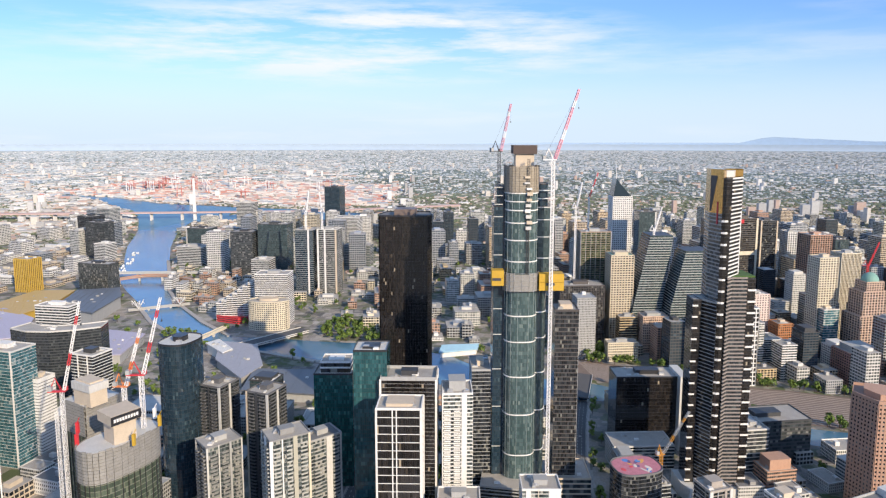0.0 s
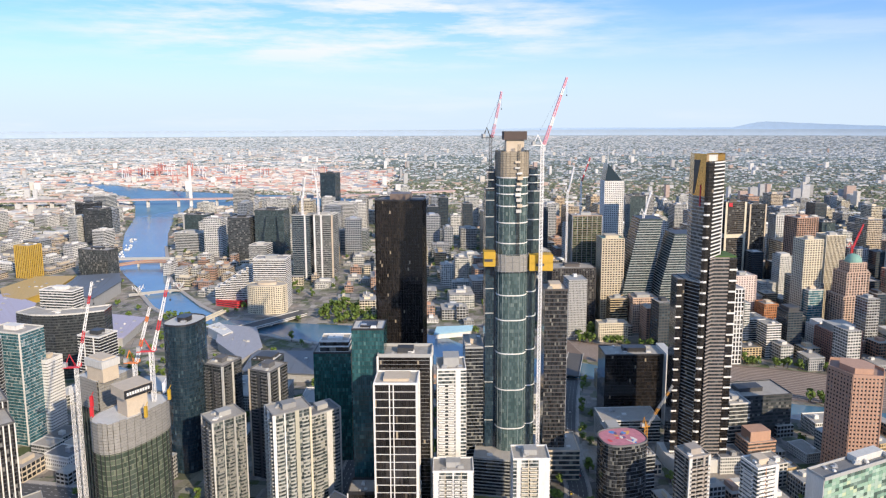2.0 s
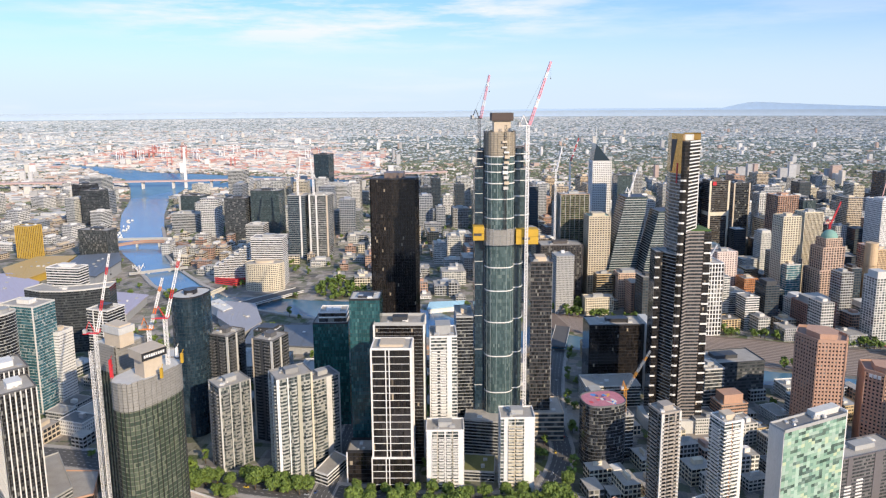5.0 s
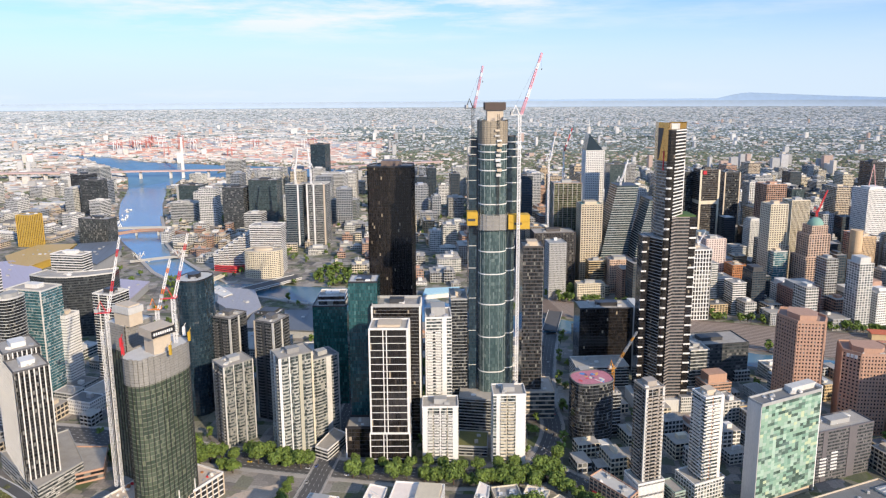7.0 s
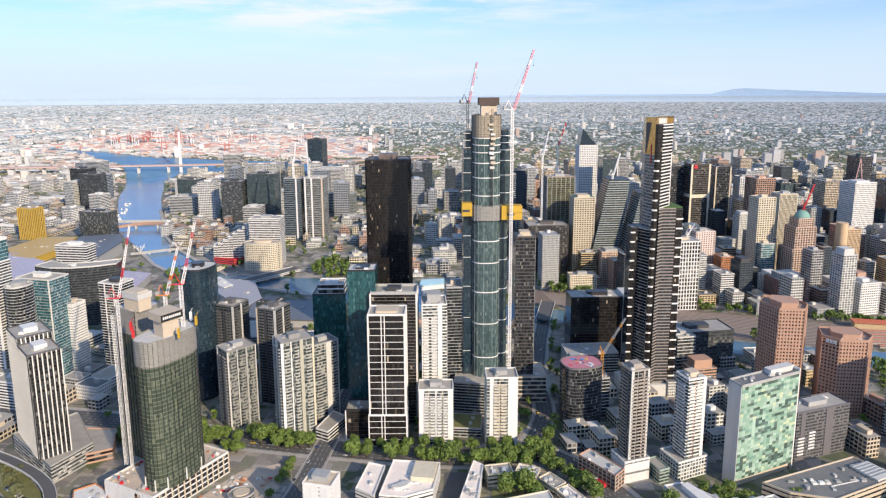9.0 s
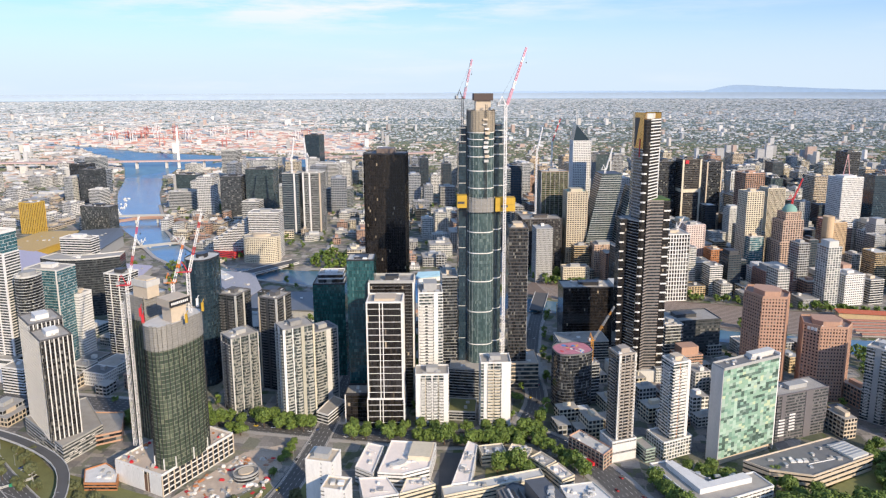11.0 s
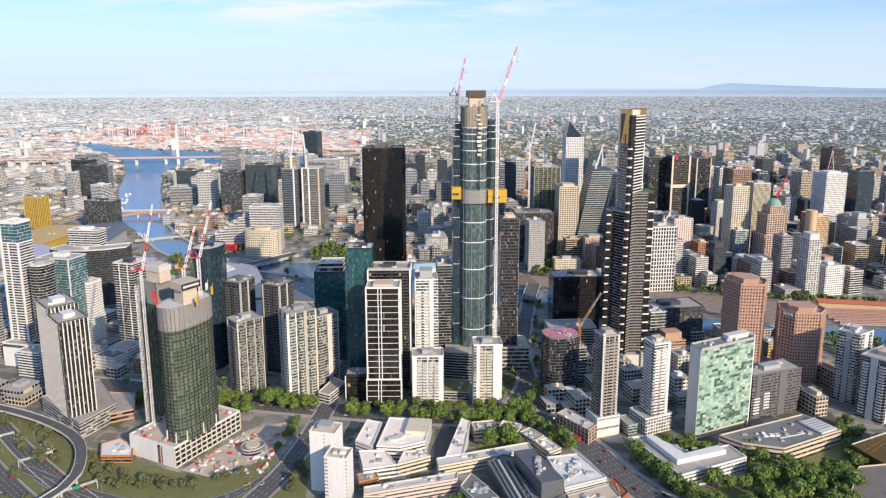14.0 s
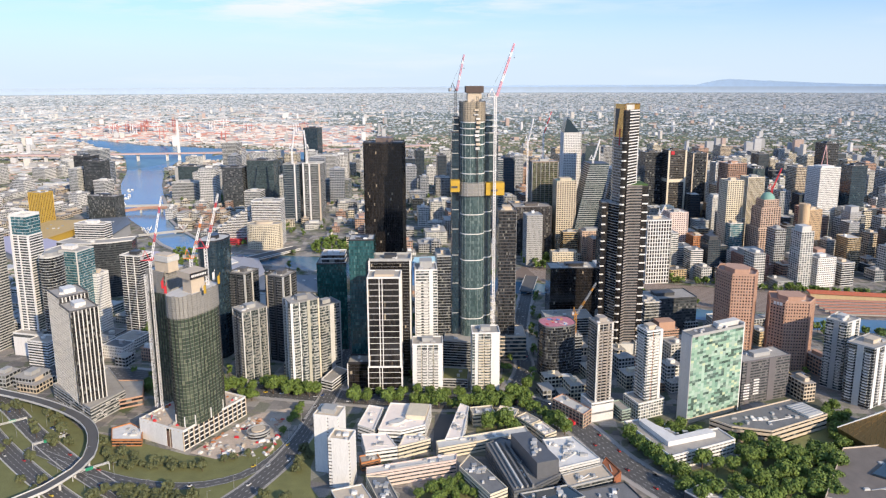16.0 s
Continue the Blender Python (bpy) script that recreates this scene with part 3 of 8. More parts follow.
def luffing_crane(label, x, y, z0, z1, tip, back, mast_mat=CWHITE, jib=(CWHITE, RED), half=1.1, r=0.2, deck=None):
    """Tower crane with a raised lattice jib: mast, slewing deck, cab, jib in coloured lengths, A-frame, counterweight, hook line."""
    root = thing("tower_crane", label, "crane", x, y, z0, "tower cranes")
    h = z1 - z0
    bm = bmesh.new(); lattice(bm, (0, 0, 0), (0, 0, h), half, r=r); part("mast", bm, mast_mat, root)
    d = Vector((tip[0] - x, tip[1] - y, 0)); d = d.normalized() if d.length > 0.5 else Vector((1, 0, 0))
    t = Vector((tip[0] - x, tip[1] - y, tip[2] - z0)); foot = Vector((0, 0, h + 1)) + d * 1.5
    bm = bmesh.new()
    s = Vector((-d.y, d.x, 0))
    add_prism(bm, [tuple((d * a + s * b).xy) for a, b in ((-back, -1.5), (2.5, -1.5), (2.5, 1.5), (-back, 1.5))], h, h + 0.6)
    part("slewing_deck", bm, deck or jib[0], root)
    bm = bmesh.new()
    add_prism(bm, [tuple((d * a + s * b).xy) for a, b in ((-back, -1.6), (-back + 2.4, -1.6), (-back + 2.4, 1.6), (-back, 1.6))], h + 0.6, h + 3.4)
    part("counterweight", bm, GREY, root)
    bm = bmesh.new()
    add_prism(bm, [tuple((d * a + s * b).xy) for a, b in ((0.6, 1.6), (2.8, 1.6), (2.8, 3.2), (0.6, 3.2))], h + 0.2, h + 2.6)
    part("cab", bm, deck or jib[0], root)
    bm = bmesh.new()
    top = Vector((0, 0, h + 9)) - d * back * 0.45
    for e in (-1, 1):
        add_bar(bm, Vector((0, 0, h + 0.6)) + s * e, top, r * 1.1), add_bar(bm, Vector((0, 0, h + 0.6)) - d * (back - 1) + s * e, top, r * 1.1)
    part("a_frame", bm, deck or jib[0], root)
    cuts = (0, 0.28, 0.42, 0.74, 0.84, 1.0)
    for k in range(5):
        bm = bmesh.new(); p, q = foot + (t - foot) * cuts[k], foot + (t - foot) * cuts[k + 1]
        lattice(bm, p, q, half * (0.85 - 0.3 * cuts[k]), half * (0.85 - 0.3 * cuts[k + 1]), r=r); part("jib_length", bm, jib[(k + 1) % 2], root)
    bm = bmesh.new(); add_bar(bm, top, foot + (t - foot) * 0.93, 0.07, 3); part("luffing_line", bm, DARK, root)
    bm = bmesh.new(); add_bar(bm, t, t - Vector((0, 0, 14)), 0.06, 3); add_box(bm, t.x - 0.4, t.x + 0.4, t.y - 0.4, t.y + 0.4, t.z - 15.2, t.z - 14); part("hook", bm, DARK, root)
    return root


# ---- striped twin tower on its banded podium ----
stripe = T("apartment_tower", "white and black striped twin apartment tower on a grey banded podium", rect(-325, 383, -44, 30, 23), 107, 3.0, WHITE, G_STR, 1.5, 0.28, 0.25, (3.3, 0.8, 0.4), WHITE, slab_mat=plain("dim_slab", (0.1, 0.1, 0.105)), z0=16, seed=2, plant=0.4)
T("", "", rect(-349, 406, -44, 33, 25), 113, 3.0, WHITE, G_STR, 1.5, 0.28, 0.25, (3.3, 0.8, 0.4), WHITE, slab_mat=MATS["dim_slab"], z0=16, root=stripe, seed=3, plant=0.4)
PODIUM = [(-352, 403), (-290, 355), (-276, 390), (-318, 440)]
T("", "", PODIUM, 16, 3.2, GREY, G_GREY, 3.0, 1.4, 0.1, root=stripe, seed=4, plant=0, units=0)
rng = random.Random(77)
tile = bmesh.new(); add_box(tile, -1.5, 1.5, -0.12, 0.1, 0, 0.75)
TILE = [mesh_of(tile, "cladding_panel", PALE), None]
tile = bmesh.new(); add_box(tile, -1.5, 1.5, -0.12, 0.1, 0, 0.75); TILE[1] = mesh_of(tile, "cladding_panel", WHITE)
for a, b in ((PODIUM[0], PODIUM[1]), (PODIUM[1], PODIUM[2])):
    a, b = Vector(a), Vector(b)
    ang = math.atan2((b - a).y, (b - a).x)
    for _ in range(32):
        p = a + (b - a) * rng.uniform(0.04, 0.96) - stripe.location.xy
        piece("cladding_panel", rng.choice(TILE), stripe, Matrix.Translation((p.x, p.y, 0.6 + 1.6 * rng.randrange(9))) @ Matrix.Rotation(ang, 4, "Z") @ Matrix.Translation((0, -0.2, 0)))
# flat-roofed shed with orange panels behind
T("warehouse", "low grey-roofed building with brown and orange panels", [(-304, 424), (-283, 381), (-262, 392), (-276, 424)], 9, 4.4, BRICK, G_DARK, 5, 1.6, 0.2, seed=61, plant=0, units=0)

# ---- glass tower under construction ----
POD = [(-238, 333), (-192, 312), (-158, 372), (-204, 393)]
site = thing("construction_tower", "curved green glass tower under construction, netted top, white podium", "building", -198, 352)
OV = oval(-187.5, 342, 12.4, 23, -27, 30, 2.7)
T("", "", POD, 18, 4.5, WHITE, G_DARK, 2.6, 1.0, 0.2, (5.2, 1.0, 0.4), BEIGE, root=site, seed=5, plant=0, units=14, roof=EARTH, parapet=1.6)
OLIVE = plain("olive_spandrel", (0.16, 0.165, 0.125), 0.5)
T("", "", OV, 120, 3.3, DARK, G_PANEL, 1.4, 0.5, 0.06, (3.4, 0.34, 0.4), BLACKM, z0=18, root=site, seed=6, plant=0, units=0, parapet=0, joined=False, slab_mat=OLIVE)
LB = rect(-240, 372, -27, 23, 24)
T("", "", LB, 128, 3.3, DARK, G_PANEL, 1.4, 0.3, 0.06, (3.4, 0.34, 0.4), BLACKM, z0=18, root=site, seed=7, plant=0, units=0, parapet=0, joined=False)
L0 = site.location.xy
# blank white podium face towards the road, with a brown panel
bm = bmesh.new()
for a, b, z0, z1, o in ((0.0, 0.62, 0.3, 17.4, 0.45), (0.74, 1.0, 0.3, 17.4, 0.45)):
    p, q = Vector(POD[0]) - L0, Vector(POD[1]) - L0
    u = (q - p).normalized(); nr = Vector((u.y, -u.x))
    s0, s1 = p + (q - p) * a, p + (q - p) * b
    add_prism(bm, [tuple(s0 + nr * o), tuple(s1 + nr * o), tuple(s1 - nr * 0.2), tuple(s0 - nr * 0.2)], z0, z1)
part("precast_wall", bm, WHITE, site, "blank white precast wall")
bm = bmesh.new(); s0, s1 = p + (q - p) * 0.63, p + (q - p) * 0.73
add_prism(bm, [tuple(s0 + nr * 0.35), tuple(s1 + nr * 0.35), tuple(s1 - nr * 0.2), tuple(s0 - nr * 0.2)], 0.3, 15)
part("metal_screen", bm, plain("bronze_screen", (0.16, 0.09, 0.06), 0.5), site, "dark bronze louvre screen")
# netting screens round the unfinished floors, floors behind them, white fins at the foot
def screen(root, poly, z0, z1, mat, name="netting_screen", k=0.5):
    lo, n = local(poly, root.location.xy), len(poly)
    for i in range(n):
        a, b = Vector(lo[i]), Vector(lo[(i + 1) % n])
        ln = (b - a).length
        m = max(1, round(ln / 4.2))
        u = (b - a) / ln; nr = Vector((u.y, -u.x)) * k
        for j in range(m):
            s0, s1 = a + u * (ln * j / m + 0.06), a + u * (ln * (j + 1) / m - 0.06)
            bm = bmesh.new()
            add_prism(bm, [tuple(s0 + nr), tuple(s1 + nr), tuple(s1 + nr * 0.7), tuple(s0 + nr * 0.7)], z0, z1 + 0.5 * math.sin(i * 1.7 + j))
            part(name, bm, mat, root)
screen(site, OV, 118, 138, NETTING, k=0.7)
screen(site, LB, 126, 147, NETTING, k=0.7)
for poly, zs in ((OV, range(119, 138, 2)), (LB, range(127, 147, 2))):
    bm = bmesh.new()
    lo = local(offset(poly, 0.85), L0)
    for z in zs:
        for k in range(len(lo)):
            add_bar(bm, (*lo[k], z), (*lo[(k + 1) % len(lo)], z), 0.09, 3)
    tagged(part("scaffold_rail", bm, plain("scaffold_tube", (0.1, 0.09, 0.08), 0.6), site), kind="stuff")
for poly, zs in ((OV, (123.5, 127, 130.5, 134, 137)), (LB, (131, 135, 139, 143, 146))):
    for z in zs:
        bm = bmesh.new(); add_prism(bm, local(offset(poly, 0.1), L0), z, z + 0.35); part("bare_floor_slab", bm, PALE, site)
for k in range(0, 30, 3):
    p = Vector(OV[k]) - L0
    bm = bmesh.new(); add_box(bm, p.x - 0.35, p.x + 0.35, p.y - 0.9, p.y - 0.2, 18, 28); part("fin", bm, WHITE, site)
# concrete lift cores and the sign box
CORE = [(-196, 336), (-182.5, 326.5), (-173, 341), (-187, 351)]
bm = bmesh.new(); add_prism(bm, local(offset(CORE, -2.2), L0), 137, 150); part("lift_core", bm, BEIGE, site, "bare concrete lift core")
bm = bmesh.new(); add_prism(bm, local(CORE, L0), 150, 156); part("sign_box", bm, BEIGE, site, "white hoarding box round the core")
a, b = Vector(CORE[1]) - L0, Vector(CORE[2]) - L0
u = (b - a).normalized(); nr = Vector((u.y, -u.x))
bm = bmesh.new(); add_prism(bm, [tuple(a + nr * 0.25), tuple(b + nr * 0.25), tuple(b), tuple(a)], 150.3, 155.8); board = part("sign_board", bm, BLACKM, site, "black sign board")
bm = bmesh.new()
for k in range(9):
    s0 = a + u * (1.4 + k * 1.62)
    add_prism(bm, [tuple(s0 + nr * 0.32), tuple(s0 + u * 1.2 + nr * 0.32), tuple(s0 + u * 1.2 + nr * 0.2), tuple(s0 + nr * 0.2)], 152.1, 154.1)
part("sign_mark", bm, WHITE, board, "row of white blocks")
C2 = rect(-230, 368, -27, 17, 11)
bm = bmesh.new(); add_prism(bm, local(C2, L0), 146, 156); part("lift_core", bm, BEIGE, site)
bm = bmesh.new(); add_prism(bm, local(offset(C2, 0.8), L0), 156, 161); part("hoarding", bm, PALE, site, "white screen round the core top")
bm = bmesh.new(); add_prism(bm, local(offset(C2, -1), L0), 161, 162.2); part("formwork_deck", bm, BEIGE, site)
for k, (x, y, z, mt) in enumerate(((-214, 345, 138, RED), (-168, 352, 140, YELLOW), (-172, 330, 138.5, YELLOW), (-205, 330, 138, RED), (-190, 360, 139, CWHITE), (-176, 362, 140, CWHITE))):
    bm = bmesh.new(); add_box(bm, x - L0.x - 0.8, x - L0.x + 0.8, y - L0.y - 0.8, y - L0.y + 0.8, z - 1, z + 6); add_bar(bm, (x - L0.x, y - L0.y, z + 6), (x - L0.x + 1.5, y - L0.y, z + 9), 0.25); part("placing_boom", bm, mt, site)
deck = random.Random(19)
for _ in range(46):
    p = Vector(POD[deck.randrange(4)]).lerp(Vector(POD[deck.randrange(4)]), deck.random()).lerp(Vector((-198, 352)), deck.uniform(0.06, 0.3)) - L0
    w, d, hh = deck.uniform(0.5, 2.2), deck.uniform(0.4, 1.2), deck.uniform(0.5, 2.4)
    bm = bmesh.new(); add_box(bm, p.x - w, p.x + w, p.y - d, p.y + d, 18.05, 18.05 + hh); add_box(bm, p.x - w * 0.6, p.x + w * 0.5, p.y - d * 0.6, p.y + d * 0.8, 18.05 + hh, 18.3 + hh * 1.3)
    part("site_clutter", bm, deck.choice((BEIGE, ORANGE, STEEL, GREY, RED, WHITE, PALE)), site)
bm = bmesh.new(); lattice(bm, (-233 - L0.x, 356 - L0.y, 18), (-233 - L0.x, 356 - L0.y, 146), 1.1, r=0.14); part("hoist_mast", bm, CWHITE, site, "white builder's hoist mast")
luffing_crane("red and white tower crane beside the netted tower", -225, 350, 18, 161, (-211, 352, 218), 8, half=0.9, r=0.15, jib=(RED, CWHITE))
luffing_crane("red and white tower crane on the curved tower", -178, 352, 138, 172, (-164, 354, 221), 9, jib=(RED, CWHITE))
luffing_crane("small orange crane with its jib raised", -196, 366, 147, 158, (-183, 366, 197), 7, jib=(plain("orange_paint", (0.7, 0.22, 0.05), 0.5), CWHITE))
# the muddy building site and its cabins
sheet("ground_patch", [(-190, 309), (-150, 372), (-118, 385), (-112, 350), (-135, 318), (-165, 300)], 0.24, EARTH, "bare earth of the building site", "earth")
for k in range(120):
    x, y = rng.uniform(-182, -120), rng.uniform(304, 366)
    if (x + 192) * 0.87 - (y - 312) * 0.5 < 4:
        continue
    st = thing("pallet_load", "load of building materials on bare earth", "building material", x, y, 0.24, "site materials")
    bm = bmesh.new(); w, d, hh = rng.uniform(1, 3.5), rng.uniform(0.7, 1.4), rng.uniform(0.5, 2.4); add_box(bm, -w, w, -d, d, 0, hh * 0.6); add_box(bm, -w * 0.8, w * 0.7, -d * 0.8, d * 0.9, hh * 0.6, hh)
    part("pallet", bm, rng.choice((RED, WHITE, WHITE, BEIGE, ORANGE, BRICK, STEEL, GREY, PALE)), st); st.rotation_euler.z = rng.uniform(0, 3)
T("substation", "low round dark-roofed building beside the site", oval(-138, 336, 10, 8, 20, 16), 6, 3, GREY, G_DARK, 3, 1.0, 0.2, seed=62, plant=0.6, plant_h=1.0, units=0, roof=ROOFD)
T("service_building", "low orange brick building with a pale roof", [(-268, 338), (-259, 320), (-234, 320), (-240, 336), (-256, 347)], 6, 3, ORANGE, G_DARK, 3, 1.2, 0.2, seed=63, plant=0, units=5, roof=WHITE)

# ---- row along the boulevard ----
T("apartment_tower", "pale grey glass apartment tower with stacked balconies", rect(-174, 437, 45, 28, 22), 78, 3.1, plain("mid_grey_panel", (0.24, 0.24, 0.235)), G_APT, 1.5, 0.35, 0.15, None, seed=11, ribs=[(0, 0.02, 1.4, 0.5, PALE), (0, 0.34, 0.8, 0.4, PALE), (0, 0.66, 1.6, 0.5, GREY), (0, 0.98, 1.0, 0.5, PALE), (3, 0.5, 1.6, 0.5, DARK), (3, 0.1, 1.0, 0.5, PALE)])
T("apartment_tower", "cream and white apartment tower with yellowish glass", rect(-120, 416, 34, 30, 22), 96, 3.1, MATS["mid_grey_panel"], G_APT, 1.5, 0.4, 0.15, None, seed=12, ribs=[(0, 0.03, 2.4, 0.5, WHITE), (0, 0.3, 1.0, 0.4, WHITE), (0, 0.62, 3.0, 0.35, plain("mustard_panel", (0.42, 0.4, 0.32))), (0, 0.97, 1.6, 0.5, CREAM), (3, 0.5, 5, 0.5, WHITE), (3, 0.05, 2, 0.5, WHITE)])
T("apartment_tower", "lower cream apartment block with stacked balconies", rect(-98, 449, 40, 26, 20), 80, 3.1, GREY, G_APT, 1.8, 0.6, 0.4, seed=13, ribs=[(0, 0.6, 5, 0.5, PALE), (0, 0.98, 1.2, 0.6, PALE)], roof=ROOFD)
T("podium_block", "low white podium with yellow loading bay", [(-94, 424), (-82, 418), (-70, 446), (-84, 456)], 10, 3.3, WHITE, G_DARK, 2.5, 1.2, 0.1, seed=64, plant=0, units=0)
T("apartment_tower", "dark grey apartment tower with pale roof frame", rect(-210, 514, -20, 24, 24), 97, 3.1, plain("slate_panel", (0.12, 0.12, 0.125)), G_SLATE, 1.8, 0.5, 0.15, None, seed=14, ribs=[(0, 0.0, 2.2, 0.5, PALE), (0, 0.98, 2.2, 0.6, PALE), (1, 0.5, 2.0, 0.5, PALE), (0, 0.5, 1.2, 0.3, DARK)])
T("apartment_tower", "dark grey apartment tower with brown balconies", rect(-161, 493, -20, 22, 24), 101, 3.1, plain("slate_panel", (0.12, 0.12, 0.125)), G_SLATE, 1.8, 0.5, 0.15, None, seed=15, ribs=[(0, 0.0, 1.6, 0.5, BEIGE), (0, 0.96, 2.2, 0.6, PALE), (1, 0.5, 2.0, 0.5, PALE), (0, 0.45, 2.5, 0.3, DARK)])
grid = T("apartment_tower", "dark glass tower in a white gridded frame", rect(-44, 413, 1, 32, 24), 125, 6.2, WHITE, G_BLACK, 1.6, 0.42, 0.4, None, seed=16, plant=0.6, z0=30, plant_h=2, ribs=[(0, 0.0, 1.4, 0.8, WHITE), (0, 0.36, 0.8, 0.8, WHITE), (0, 0.45, 0.8, 0.8, WHITE), (0, 1.0, 1.8, 0.8, WHITE), (1, 1.0, 1.2, 0.8, WHITE), (1, 0.5, 0.6, 0.6, WHITE), (3, 0.5, 0.8, 0.7, WHITE)])
T("", "", rect(-45, 412, 1, 34, 26), 30, 5.6, WHITE, G_BLACK, 1.6, 0.4, 0.3, None, root=grid, seed=60, plant=0, units=0, ribs=[(0, 0.0, 1.0, 0.7, WHITE), (0, 0.34, 0.8, 0.7, WHITE), (0, 0.42, 0.8, 0.7, WHITE), (0, 1.0, 1.4, 0.7, WHITE)])
T("", "", rect(-68, 424, 1, 23, 20), 28, 4.0, BLACKM, G_BLACK, 2.2, 0.4, 0.05, root=grid, seed=17, plant=0, units=3, parapet=2.0, ribs=[(0, 0.0, 1.0, 0.5, WHITE), (0, 1.0, 1.0, 0.5, WHITE)], slab_mat=BLACKM)
T("office_tower", "tall dark teal glass tower with a pale flat roof", rect(-66, 455, 2, 26, 24), 152, 3.4, BLACKM, glazing("deep_teal_glass", (0.015, 0.062, 0.07), (0.035, 0.12, 0.13), (0.08, 0.18, 0.18), 0.08), 1.6, 0.18, 0.03, seed=18, joined=True, roof=PALE, plant=0.5, plant_h=1.2)
teal = T("office_tower", "green teal glass tower with a white cap", rect(-110, 520, 3, 34, 28), 106, 3.4, BLACKM, glazing("green_teal_glass", (0.015, 0.075, 0.068), (0.035, 0.15, 0.135), (0.08, 0.22, 0.2), 0.08), 1.6, 0.18, 0.03, seed=19, plant=0)
T("", "", rect(-104, 521, 3, 26, 20), 117, 5, WHITE, G_DARK, 3, 1.5, 0.2, z0=106, root=teal, seed=65, plant=0.5, units=4, plant_h=1.5)
T("apartment_tower", "dark glass tower with white concrete edges", rect(-45, 452, 1, 43, 25), 131, 3.3, DARK, G_BLACK, 1.6, 0.2, 0.1, None, seed=20, joined=True, plant=0.3, ribs=[(0, 0.0, 1.6, 0.8, WHITE), (0, 1.0, 1.6, 0.8, WHITE), (1, 0.4, 1.4, 0.7, WHITE), (1, 1.0, 1.4, 0.7, WHITE)], slab_mat=GREY, parapet=2.4)
sl = T("apartment_tower", "slender white apartment tower with stepped roof frame", rect(3, 448, 5, 23, 26), 122, 3.1, WHITE, G_APT, 1.9, 0.9, 0.35, None, seed=21, plant=0.55, plant_h=8, joined=False, ribs=[(0, 0.72, 4.2, 0.6, WHITE), (0, 0.3, 0.6, 0.3, DARK), (1, 0.4, 9, 0.4, plain("taupe_panel", (0.2, 0.17, 0.15))), (0, 0.0, 1.0, 0.6, WHITE)])
for k in range(4):
    bm = bmesh.new(); add_box(bm, -11.5 + k * 0.4, -5 + k, -13.2, -12.4, 110 + k * 4, 110.6 + k * 4); add_box(bm, -11.5 + k * 0.4, -11 + k * 0.4, -13.2, -6, 110 + k * 4, 110.6 + k * 4); part("roof_frame", bm, WHITE, sl)
T("office_tower", "dark slab office tower with a plain grey side", rect(27, 490, 5, 16, 34), 125, 3.3, GREY, G_DARK, 1.8, 0.5, 0.1, seed=22)
T("apartment_block", "white apartment block with blue-green glass", rect(0, 414, 2, 31, 20), 54, 3.1, WHITE, G_APT, 1.9, 0.5, 0.25, None, seed=23, ribs=[(0, 0.08, 4.5, 0.5, WHITE), (0, 0.92, 4.5, 0.5, WHITE), (0, 0.5, 1.2, 0.35, WHITE), (0, 0.3, 0.5, 0.4, CREAM), (0, 0.7, 0.5, 0.4, CREAM), (1, 0.5, 8, 0.4, WHITE)])
T("apartment_block", "white apartment block beside the street trees", rect(60, 408, 2, 28, 20), 69, 3.1, WHITE, G_APT, 1.9, 0.5, 0.25, None, seed=24, ribs=[(0, 0.16, 3.5, 0.5, WHITE), (0, 0.84, 8.5, 0.5, WHITE), (0, 0.42, 0.6, 0.4, CREAM), (1, 0.5, 16, 0.4, WHITE)])
T("low_block", "low grey block with a roof garden", [(32, 428), (58, 426), (60, 452), (33, 455)], 9, 3.0, GREY, G_DARK, 2.5, 1.0, 0.1, seed=66, plant=0, units=2, roof=LAWN)
T("car_park", "grey multi-storey car park with open decks", [(34, 470), (96, 462), (98, 490), (36, 494)], 34, 3.2, GREY, G_DARK, 4, 1.0, 0.2, seed=67, plant=0, units=3)

# ---- the tallest tower, placed by camera rays to fit the view ----
plan_spots = len(OCCUPIED)
TAN_NET = plain("tan_netting", (0.3, 0.26, 0.2), 0.9, 0.45, 0.6)
# bay glass lighter than the wings', its reflected sheen put into the colour
G_BAY = glazing("bay_glass", (0.05, 0.085, 0.088), (0.1, 0.15, 0.15), (0.16, 0.21, 0.2), 0.1)
a108 = thing("skyscraper", "blue-green glass skyscraper under construction with white wavy bands", "building", 70, 660)
LEVEL.append(a108.name)
BAY = oval(68.3, 655, 13.3, 15, 0, 30, 3.0)
RIGHT = oval(82, 662, 8.6, 15, 0, 20, 2.8)
RIGHT_UP = oval(86.5, 662, 9.8, 14, 0, 20, 2.8)
for poly, z0, h, gl, sd in ((BAY, 0, 276, G_BAY, 25), (RIGHT, 0, 200, G_TEAL, 26), (RIGHT_UP, 200, 264, G_TEAL, 27), (oval(85, 664, 6.4, 12, 0, 16, 2.8), 264, 282, G_BLUE, 28),
                            (rect(45.8, 650, 0, 11, 26), 0, 264, G_BLUE, 29), (rect(48, 654, 0, 9, 20), 264, 280, G_BLUE, 30)):
    T("", "", poly, h, 3.3, BLACKM, gl, 1.5, 0.16, 0.03, z0=z0, root=a108, seed=sd, plant=0, units=0, parapet=0.6, joined=True)
A0 = a108.location.xy


